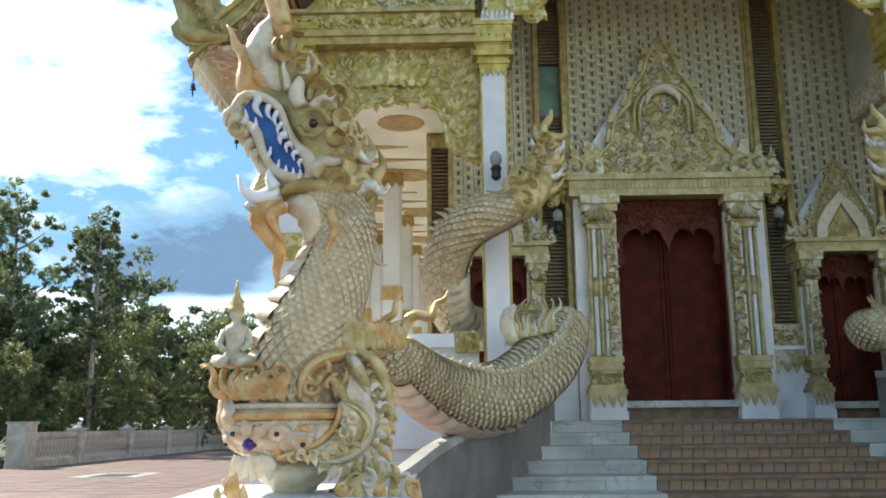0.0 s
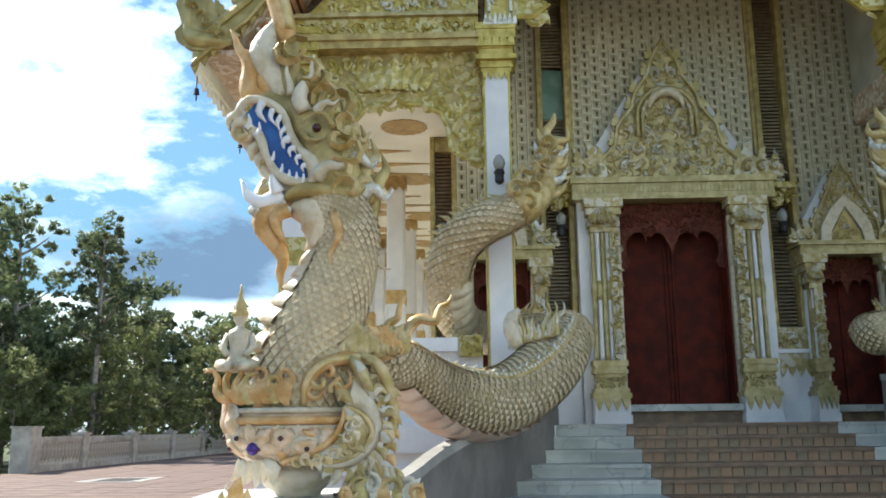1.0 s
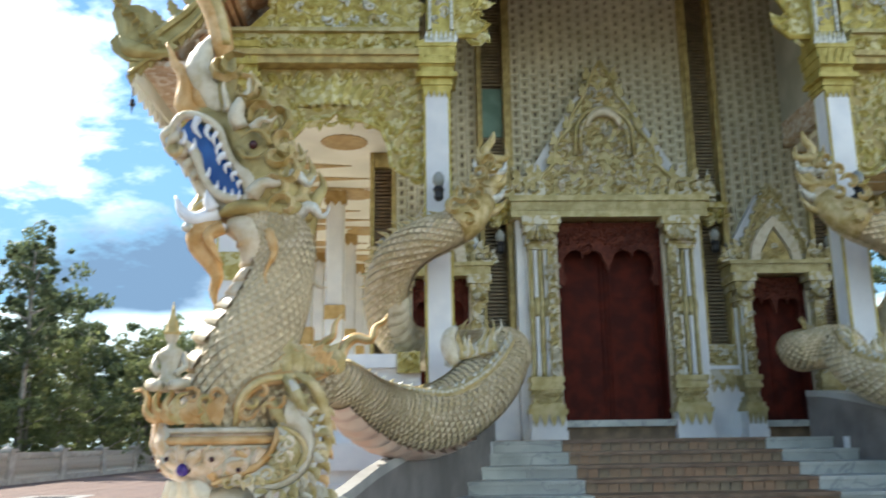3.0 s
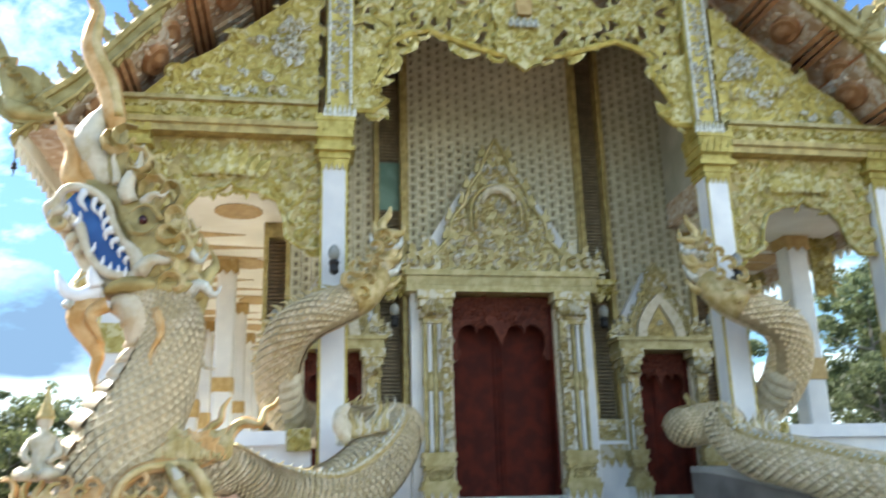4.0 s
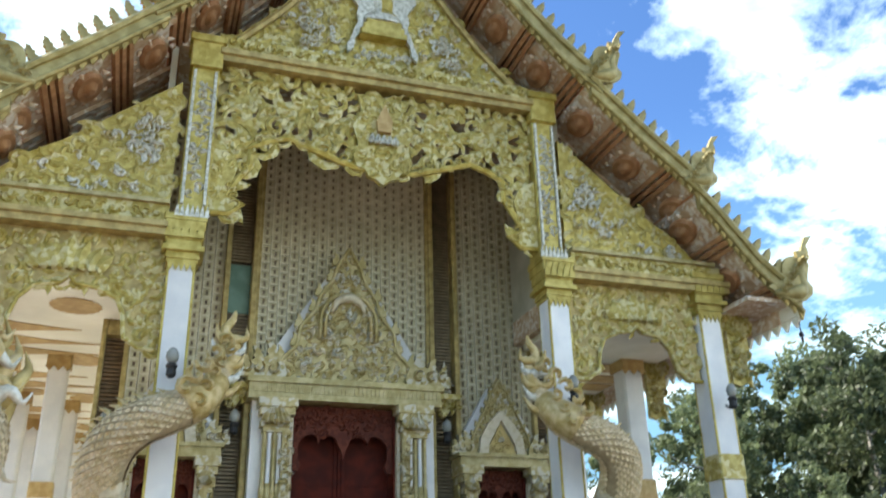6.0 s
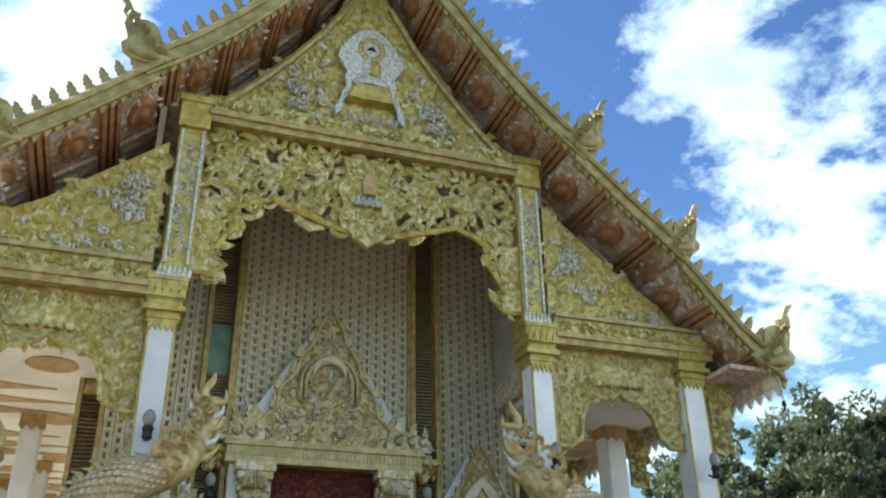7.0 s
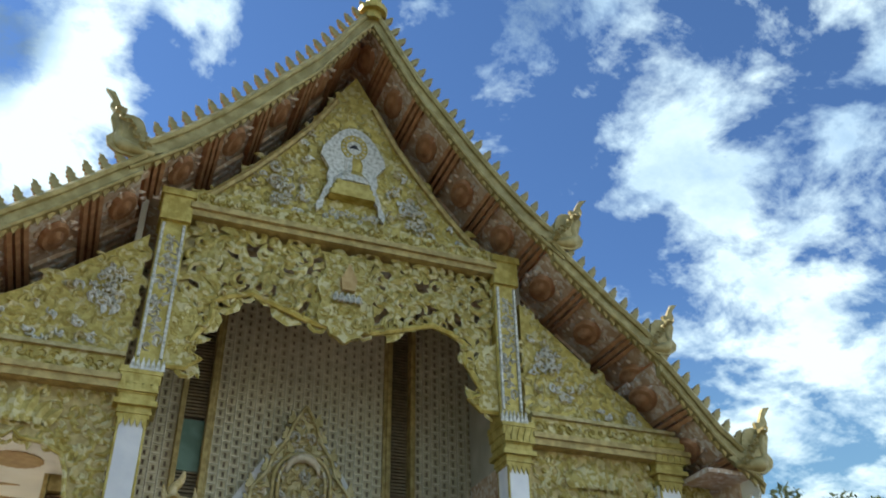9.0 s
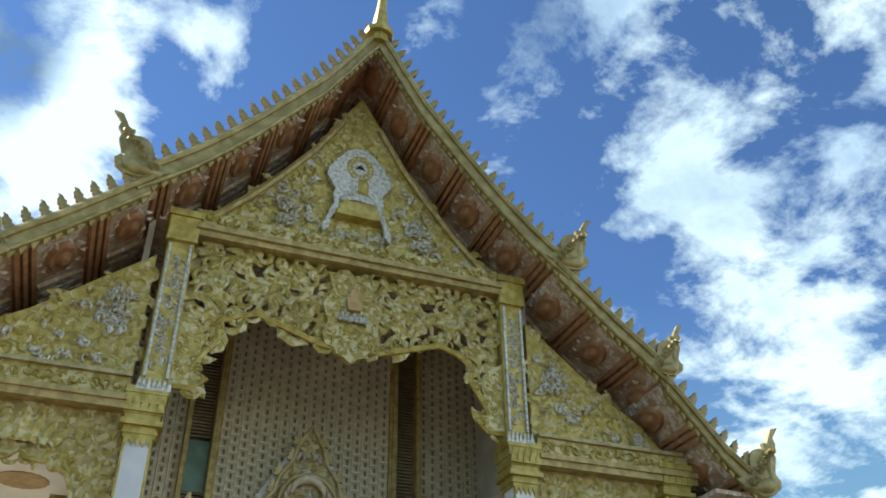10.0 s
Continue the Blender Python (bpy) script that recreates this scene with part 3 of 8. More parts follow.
def stair_wall(sx):
    """The flared side wall of the stair, on which a serpent lies."""
    wall = thing("stair_wall", (sx * -2.6, -1.8, 0), "flared grey plaster side wall of the stair with a pale coping", "wall", "stair walls", "structure")
    rows, cap = [], []
    for i, p in enumerate(CURVE):
        q, o = Vector(CURVE[min(i + 1, 39)][:2]), Vector(CURVE[max(i - 1, 0)][:2])
        d = (q - o).normalized()
        out = Vector((d.y, -d.x))
        if out.x > 0:
            out = -out
        a, b = Vector(p[:2]), Vector(p[:2]) + (0.07 if p[1] < -2.0 else 0.07 + 0.12 * (p[1] + 2.0)) * out
        zt = p[2] - 0.06 + (0.1 * min(1, max(0, p[1] + 2.4)) if sx < 0 else 0)
        rows.append([(sx * a.x, a.y, 0), (sx * a.x, a.y, zt), (sx * b.x, b.y, zt), (sx * b.x, b.y, 0)])
        a, b = a - 0.012 * out, b + 0.012 * out
        cap.append([(sx * a.x, a.y, zt), (sx * a.x, a.y, zt + 0.07), (sx * b.x, b.y, zt + 0.07), (sx * b.x, b.y, zt), (sx * a.x, a.y, zt)])
    bm = bmesh.new()
    vs = faces(bm, rows)
    bm.faces.new(vs[0])
    bm.faces.new(vs[-1])
    part("body", bm, PLASTER, wall)
    # wall top in a paler colour than its side, for the sun on it
    bm = bmesh.new()
    vs = faces(bm, cap)
    part("coping", bm, CONCRETE, wall, "coping, paler than the wall to look sunlit")
    bm = bmesh.new()
    box(bm, sx * -3.83 - 0.55, sx * -3.83 + 0.55, -5.0, -4.0, 0, 1.0, 0.03)
    box(bm, sx * -3.83 - 0.5, sx * -3.83 + 0.5, -4.95, -4.05, 1.0, 1.06, 0.03)
    part("end_pier", bm, CONCRETE, wall, "pale plastered pier")
    bm = bmesh.new()
    box(bm, sx * -3.83 - 0.6, sx * -3.83 + 0.6, -5.05, -3.95, 1.06, 1.14, 0.03)
    part("slab", bm, WHITE, wall, "white stone slab")
    fit_to_view(wall, sx)


stair_wall(1)
stair_wall(-1)

# ---------------- temple: plinth, hall, gallery ----------------
plinth = thing("plinth", (0, 10, 0), "white painted temple plinth with stepped mouldings", "plinth", "", "structure")
bm = bmesh.new()
for sx in (-1, 1):
    box(bm, *sorted((sx * 1.9, sx * 5.17)), -0.28, 40, 0, 0.35)
    box(bm, *sorted((sx * 1.9, sx * 5.08)), -0.2, 40, 0.35, 1.2)
    box(bm, *sorted((sx * 1.9, sx * 5.17)), -0.3, 40, 1.2, FLOOR - 0.004)
for sx in (-1, 1):
    box(bm, *sorted((sx * 1.95, sx * 5.22)), -0.33, 39.9, 0.12, 0.2, 0.01)
    box(bm, *sorted((sx * 1.95, sx * 5.13)), -0.26, 39.9, 0.42, 0.5, 0.01)
    box(bm, *sorted((sx * 1.95, sx * 5.13)), -0.26, 39.9, 0.98, 1.06, 0.01)
part("body", bm, WHITE, plinth)
# unseen floor, kept pale to throw sunlight up into the galleries
bm = bmesh.new()
box(bm, -5.16, 5.16, 0.36, 40, FLOOR - 0.1, FLOOR)
lone("floor", bm, PALE_FLOOR, "pale marble floor of the temple porch and galleries", "floor", "structure")

# added out of view: brown tiles that cut the floor's bounce on the doors
bm = bmesh.new()
for i in range(14):
    for j in range(5):
        box(bm, -2.78 + 0.4 * i, -2.39 + 0.4 * i, 0.43 + 0.4 * j, 0.82 + 0.4 * j, FLOOR - 0.002, FLOOR + 0.006)
lone("porch_paving", bm, TREAD, "unseen brown tiles added to dim the light thrown up at the doors", "floor", "structure")

hall = thing("wall_front", (0, 2.6, FLOOR), "front wall of the hall in pierced clay blocks between gilded strips", "wall", "", "structure")
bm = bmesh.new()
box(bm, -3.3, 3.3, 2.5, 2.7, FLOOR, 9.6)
part("backing", bm, DARK, hall, "dark sheet that stands for the shaded void behind the pierced blocks")
for sx, nm in ((-1, "wall_left"), (1, "wall_right")):
    bm = bmesh.new()
    box(bm, *sorted((sx * 3.05, sx * 3.3)), 2.705, 40, FLOOR, 7.2)
    lone(nm, bm, CREAM_WALL, "cream painted long side wall of the hall", "wall", "structure")
bm = bmesh.new()
box(bm, -3.05, 3.05, 39.7, 40, FLOOR, 9.0)
lone("wall_back", bm, CREAM_WALL, "plain cream back wall of the hall", "wall", "structure")

# pierced blocks: a frame round an upright slot
PITCH = 0.137


def block_mesh():
    bm = bmesh.new()
    h, a, b, d = PITCH / 2 - 0.0004, 0.018, 0.036, 0.035
    o = [(-h, -h), (h, -h), (h, h), (-h, h)]
    i = [(-a, -b), (a, -b), (a, b), (-a, b)]
    e = [(x * 0.78, z * 0.82) for x, z in o]
    vx = [bm.verts.new((x, -0.008, z)) for x, z in o]
    vo = [bm.verts.new((x, 0, z)) for x, z in e]
    vi = [bm.verts.new((x, 0.0, z)) for x, z in i]
    vd = [bm.verts.new((x, d, z)) for x, z in i]
    vb = [bm.verts.new((x, d, z)) for x, z in o]
    for k in range(4):
        m = (k + 1) % 4
        bm.faces.new((vo[k], vo[m], vi[m], vi[k]))
        bm.faces.new((vi[k], vi[m], vd[m], vd[k]))
        bm.faces.new((vx[k], vb[k], vb[m], vx[m])).material_index = 1
        bm.faces.new((vx[k], vx[m], vo[m], vo[k])).material_index = 1
    return bm


BLOCK_MESH = mesh_of("block", block_mesh(), BLOCK)
BLOCK_MESH.materials.append(BLOCK_RIM)
BLOCK_TONE = [p.material_index for p in BLOCK_MESH.polygons]
BLOCK_FORM = [(v.co.copy(), [tuple(p.vertices) for p in BLOCK_MESH.polygons]) for v in BLOCK_MESH.vertices]


def blocks(x0, x1, z0, z1, y, single):
    """Staggered courses of pierced blocks; single(x, z): whether a block is a piece of its own."""
    cols, verts, polys = int(round((x1 - x0) / PITCH)), [], []
    step = (x1 - x0) / cols
    for i in range(cols):
        z = z0 + (i % 2) * PITCH / 2
        while z < z1:
            x = x0 + (i + 0.5) * step
            if single(x, z):
                piece("block", BLOCK_MESH, hall, pose(x, y, z))
            else:
                k = len(verts)
                verts += [(c.x + x, c.y + y, c.z + z) for c, _ in BLOCK_FORM]
                polys += [tuple(k + q for q in p) for p in BLOCK_FORM[0][1]]
            z += PITCH
    me = bpy.data.meshes.new("block")
    me.from_pydata(verts, [], polys)
    me.materials.append(BLOCK)
    me.materials.append(BLOCK_RIM)
    me.polygons.foreach_set("material_index", BLOCK_TONE * (len(polys) // len(BLOCK_TONE)))
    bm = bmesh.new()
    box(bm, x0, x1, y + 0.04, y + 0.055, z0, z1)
    part("block_backing", bm, DARK, hall, "brown sheet toned for the shade inside the slots")
    return tagged(attach(new("block", me), hall), kind="stuff")


for sx in (-1, 1):
    # upright shaft with slats between gilded strips
    shaft = bmesh.new()
    for a, b in ((1.30, 1.38), (1.69, 1.77)):
        box(shaft, *sorted((sx * a, sx * b)), 2.2, 2.46, FLOOR, 9.0, 0.012)
    box(shaft, *sorted((sx * 1.26, sx * 1.30)), 2.24, 2.4, FLOOR, 9.0)
    part("gilded_strip", shaft, GOLD_DARK, hall, "dull gilded upright strip")
    a, b = sorted((sx * 1.27, sx * 1.79))
    bm = bmesh.new()
    box(bm, a + 0.02, b - 0.02, 2.16, 2.45, FLOOR, 2.2, 0.01)
    box(bm, a, b, 2.13, 2.45, 2.38, 2.43, 0.01)
    part("shaft_foot", bm, WHITE, hall, "white foot of the slatted shaft")
    bm = bmesh.new()
    box(bm, a + 0.01, b - 0.01, 2.15, 2.45, 2.2, 2.38, 0.01)
    spikes(bm, a + 0.02, b - 0.02, 2.15, 2.2, 0.13, 4, True, 0.015)
    box(bm, a + 0.01, b - 0.01, 2.17, 2.45, 2.43, 2.72, 0.01)
    relief(bm, [(a + 0.03, 2.45), (b - 0.03, 2.45), (b - 0.03, 2.7), (a + 0.03, 2.7)], 2.17, 0.06, 8, True, 0.3, 0.5)
    part("shaft_base", bm, PALE_RELIEF, hall, "gilded carved base of the slatted shaft")
    slats = bmesh.new()
    z = 2.73
    while z < 8.9:
        if not (5.76 < z < 6.54 and sx < 0):
            box(slats, *sorted((sx * 1.382, sx * 1.688)), 2.36, 2.42, z, z + 0.028)
        z += 0.052
    part("slats", slats, LOUVRE, hall, "grey brown slats in the shaft", False, "stuff")
    if sx < 0:
        bm = bmesh.new()
        box(bm, -1.685, -1.385, 2.35, 2.4, 5.78, 6.52)
        part("teal_panel", bm, TEAL, hall, "small teal painted panel")
    # shaft by the gallery corner
    bm = bmesh.new()
    for a, b in ((2.93, 3.0), (3.24, 3.3)):
        box(bm, *sorted((sx * a, sx * b)), 2.2, 2.46, FLOOR, 7.4, 0.012)
    box(bm, *sorted((sx * 3.0, sx * 3.24)), 2.25, 2.46, FLOOR, 2.55, 0.01)
    box(bm, *sorted((sx * 3.0, sx * 3.24)), 2.25, 2.46, 5.3, 5.55, 0.01)
    part("corner_frame", bm, GOLD_DARK, hall, "gilded frame of the corner shaft")
    bm = bmesh.new()
    z = 2.56
    while z < 5.3:
        box(bm, *sorted((sx * 3.0, sx * 3.24)), 2.36, 2.42, z, z + 0.03)
        z += 0.055
    part("slats", bm, SLAT, hall, "brown slats", False, "stuff")
    bm = bmesh.new()
    box(bm, *sorted((sx * 2.72, sx * 2.8)), 0.42, 2.295, 5.95, 8.79)
    lone("nave_wall", bm, NAVE, "plain pale green grey side wall high in the porch", "wall", "structure")
    bm = bmesh.new()
    box(bm, *sorted((sx * 2.7, sx * 2.82)), 0.44, 2.28, 5.58, 5.95, 0.01)
    lone("aisle_beam", bm, SOFFIT, "brown beam between the porch column and the hall wall", "beam", "", False, "aisle beams")
    blocks(*sorted((sx * 1.77, sx * 2.93)), 3.7, 9.0, 2.3, lambda x, z: False)
blocks(-1.26, 1.26, 4.6, 9.0, 2.3, lambda x, z: z < 6.75)

# gallery ceiling, hung either side of the hall
for sx, nm in ((-1, "left"), (1, "right")):
    bm = bmesh.new()
    box(bm, *sorted((sx * 3.3, sx * 5.3)), 2.2, 40, 5.5, 5.6)
    box(bm, *sorted((sx * 2.83, sx * 5.3)), 0.4, 2.2, 5.5, 5.6)
    lone("gallery_ceiling", bm, CREAM_WALL, "cream gallery ceiling with ochre stencilled rosettes", "ceiling", "structure")
    for k in range(12):
        y = 1.75 + 2.6 * k
        bm = bmesh.new()
        ring = [(sx * 3.63 + (0.30 + 0.025 * (j % 2)) * math.cos(j * math.pi / 18), y + (0.30 + 0.025 * (j % 2)) * math.sin(j * math.pi / 18)) for j in range(36)]
        prism(bm, ring, 5.485, 5.496, "z")
        lone("ceiling_rosette", bm, STENCIL, "ochre stencilled rosette on the cream gallery ceiling", "ceiling ornament", "", False, "ceiling rosettes")
        for o, tip in ((1.05, 3.6), (1.7, 3.32), (2.25, 3.4)):
            bm = bmesh.new()
            prism(bm, [(sx * 5.25, y + o - 0.24), (sx * 4.5, y + o - 0.22), (sx * 4.1, y + o - 0.1), (sx * tip, y + o), (sx * 4.1, y + o + 0.1), (sx * 4.5, y + o + 0.22), (sx * 5.25, y + o + 0.24)], 5.485, 5.496, "z")
            lone("ceiling_stencil", bm, STENCIL, "ochre pointed stencil on the cream gallery ceiling", "ceiling ornament", "", False, "ceiling stencils")


# ---------------- columns ----------------
def column(x, y, side, top, label, carved=True, band=None, white=WHITE):
    """A square column with stepped corners, gilt fillets, a gilded capital and, when told, a gilded band."""
    c = thing("column", (x, y, FLOOR), label, "column", "porch columns")
    h = side / 2
    bm = bmesh.new()
    w = h * 0.76
    box(bm, x - w, x + w, y - w, y + w, FLOOR + 0.3, top, 0.03)
    part("shaft", bm, white, c)
    for a in (-1, 1) if carved else ():
        for b in (-1, 1):
            bm = bmesh.new()
            box(bm, *sorted((x + a * (w - 0.028), x + a * (w + 0.002))), *sorted((y + b * (w - 0.028), y + b * (w + 0.002))), FLOOR + 0.3, top, 0.008)
            part("fillet", bm, GOLD, c, "thin gilt corner fillet")
    bm = bmesh.new()
    for s, z0, z1 in ((1.3, 0, 0.12), (1.12, 0.12, 0.2), (0.95, 0.2, 0.3)):
        box(bm, x - h * s, x + h * s, y - h * s, y + h * s, FLOOR + z0, FLOOR + z1, 0.015)
    part("base", bm, white, c)
    if band:
        bm = bmesh.new()
        box(bm, x - h * 0.86, x + h * 0.86, y - h * 0.86, y + h * 0.86, band[0], band[1], 0.02)
        part("band", bm, GOLD_RELIEF if carved else STENCIL, c, "gilded carved band" if carved else "ochre stencilled band")
    if carved:
        bm = bmesh.new()
        for s, z0, z1 in ((0.86, 0.0, 0.05), (0.94, 0.05, 0.09), (0.9, 0.09, 0.14), (1.16, 0.14, 0.2), (0.98, 0.2, 0.28), (1.04, 0.28, 0.4), (1.12, 0.4, 0.52), (1.18, 0.52, 0.6)):
            box(bm, x - h * s, x + h * s, y - h * s, y + h * s, top + z0, top + z1, 0.012)
        part("capital", bm, GOLD, c, "gilded stepped lotus capital")
        bm = bmesh.new()
        spikes(bm, x - w, x + w, y - w, top + 0.0, 0.1, 5, True, 0.02)
        spikes(bm, x - h * 1.08, x + h * 1.08, y - h * 1.06, top + 0.3, 0.2, 5, False, 0.03)
        part("petals", bm, GOLD, c, "gilded lotus petals")
    else:
        bm = bmesh.new()
        box(bm, x - h * 0.9, x + h * 0.9, y - h * 0.9, y + h * 0.9, top - 0.17, top, 0.015)
        for a in range(3):
            prism(bm, [(x - h + a * h * 0.67, top - 0.17), (x - h + (a + 1) * h * 0.67, top - 0.17), (x - h + (a + 0.5) * h * 0.67, top - 0.25)], y - h * 0.9, y - h * 0.84)
        part("capital", bm, STENCIL, c, "ochre stencilled capital")
    return c


for sx in (-1, 1):
    column(sx * 2.42, 0.21, 0.42, 5.55, "tall square white column with gilt fillets beside the stair")
    column(sx * 4.76, 0.23, 0.46, 5.54, "square white corner column with a gilded band", True, (3.28, 3.6))
    for k in range(1, 16):
        column(sx * 4.76, 0.23 + 2.2 * k, 0.46, 5.5, "square white gallery column with an ochre capital", False, (3.28, 3.6))
    for k in range(9):
        column(sx * 3.95, 4.3 + 3.0 * k, 0.38, 5.5, "square white gallery column with an ochre capital and band", False, (3.4, 3.62), WHITE)

# low porch walls between the columns
for sx in (-1, 1):
    w = thing("porch_wall", (sx * 3.6, 0.2, FLOOR), "low white porch wall with a gilded end block", "wall", "porch walls", "structure")
    bm = bmesh.new()
    box(bm, *sorted((sx * 2.64, sx * 4.6)), 0.1, 0.32, FLOOR, 2.28)
    box(bm, *sorted((sx * 2.9, sx * 4.6)), 0.0, 0.42, 2.28, 2.43, 0.02)
    part("body", bm, WHITE, w)
    bm = bmesh.new()
    box(bm, *sorted((sx * 2.64, sx * 2.9)), -0.02, 0.44, 2.22, 2.45, 0.015)
    a, b = sorted((sx * 2.66, sx * 2.88))
    relief(bm, [(a, 2.25), (b, 2.25), (b, 2.43), (a, 2.43)], -0.02, 0.05, 14, True, 0.3, 0.5)
    part("end_block", bm, GOLD_RELIEF, w, "gilded end block")

# ---------------- carved arches and gables ----------------
def both_sides(half):
    return half + [(-x, z) for x, z in reversed(half) if abs(x) > 1e-6]


ARCH = [(2.2, 8.39), (2.2, 6.28), (1.95, 6.28), (1.78, 6.42), (1.98, 6.52), (1.9, 6.7), (1.72, 6.98), (1.72, 7.24), (1.52, 7.36), (1.25, 7.44), (0.92, 7.33), (0.64, 7.24), (0.38, 7.16), (0.2, 7.14), (0.0, 6.96)]
arch = thing("arch_screen", (0, 0.1, 6.2), "gilded openwork arch of carved foliage between the porch columns", "carved screen")
outline = both_sides(ARCH)
bm = bmesh.new()
for sx in (-1, 1):
    relief(bm, flipped([p for p in ARCH] + [(0.0, 8.39)], sx), 0.12, 0.15, 3, True, 0.15, 0.5)
    relief(bm, flipped([p for p in ARCH] + [(0.0, 8.39)], sx), 0.15, 0.24, 8, True, 0.1, 0.6)
part("foliage", bm, GOLD_RELIEF, arch, "", False, "stuff")
bm = bmesh.new()
for z in (8.30, 7.85):
    box(bm, -2.2, 2.2, 0.19, 0.23, z - 0.05, z + 0.05, 0.01)
for x in (-2.12, 2.12):
    box(bm, x - 0.07, x + 0.07, 0.19, 0.23, 6.3, 8.25, 0.01)
part("lattice_bar", bm, GOLD_DARK, arch, "dull gold bars behind the foliage")
for sx in (-1, 1):
    bm = bmesh.new()
    tube(bm, [(sx * x, 0.12, z) for x, z in ARCH[1:]], 0.045, 6)
    part("edge_roll", bm, GOLD, arch)
    for i in range(2, len(ARCH) - 1):
        bm = bmesh.new()
        (xa, za), (xb, zb) = ARCH[i], ARCH[i + 1]
        curl(bm, sx * (xa + xb) / 2, 0.08, (za + zb) / 2 + 0.05, 0.075, 1.5 * i, sx, 0.5, 0.3)
        part("edge_scroll", bm, GOLD_RELIEF, arch)
for sx in (-1, 1):
    bm = bmesh.new()
    prism(bm, flipped([(2.19, 7.3), (2.19, 6.29), (1.95, 6.29), (1.8, 6.42), (1.99, 6.52), (1.92, 6.7), (1.86, 6.95), (1.95, 7.15)], sx), 0.09, 0.15)
    relief(bm, flipped([(2.17, 7.2), (2.17, 6.35), (2.02, 6.4), (1.95, 6.75), (1.92, 7.0)], sx), 0.09, 0.08, 11, True, 0.15, 0.5)
    part("jamb", bm, GOLD_RELIEF, arch, "solid gilded jamb")
bm = bmesh.new()
prism(bm, [(0, 6.92), (0.1, 7.0), (0.2, 7.03), (0.24, 7.12), (0.36, 7.16), (0.4, 7.3), (0.34, 7.5), (0.42, 7.75), (0.3, 8.0), (0.36, 8.25), (-0.36, 8.25), (-0.3, 8.0), (-0.42, 7.75), (-0.34, 7.5), (-0.4, 7.3), (-0.36, 7.16), (-0.24, 7.12), (-0.2, 7.03), (-0.1, 7.0)], 0.06, 0.14)
relief(bm, [(0, 6.96), (0.3, 7.2), (0.3, 7.45), (0.34, 8.2), (-0.34, 8.2), (-0.3, 7.45), (-0.3, 7.2)], 0.06, 0.09, 6, True, 0.2, 0.5)
part("pendant", bm, GOLD_RELIEF, arch, "pointed gilded pendant")
bm = bmesh.new()
prism(bm, [(-0.09, 7.68), (0.09, 7.68), (0.11, 7.85), (0.0, 8.1), (-0.11, 7.85)], -0.02, 0.05)
part("shield", bm, STENCIL, arch, "small ochre shield")
bm = bmesh.new()
for i in range(5):
    leaf(bm, -0.16 + i * 0.08, 0.02, 7.5, 0.16, 1.57, 0.4, 0)
part("white_tuft", bm, SILVER, arch, "white mirror leaves")

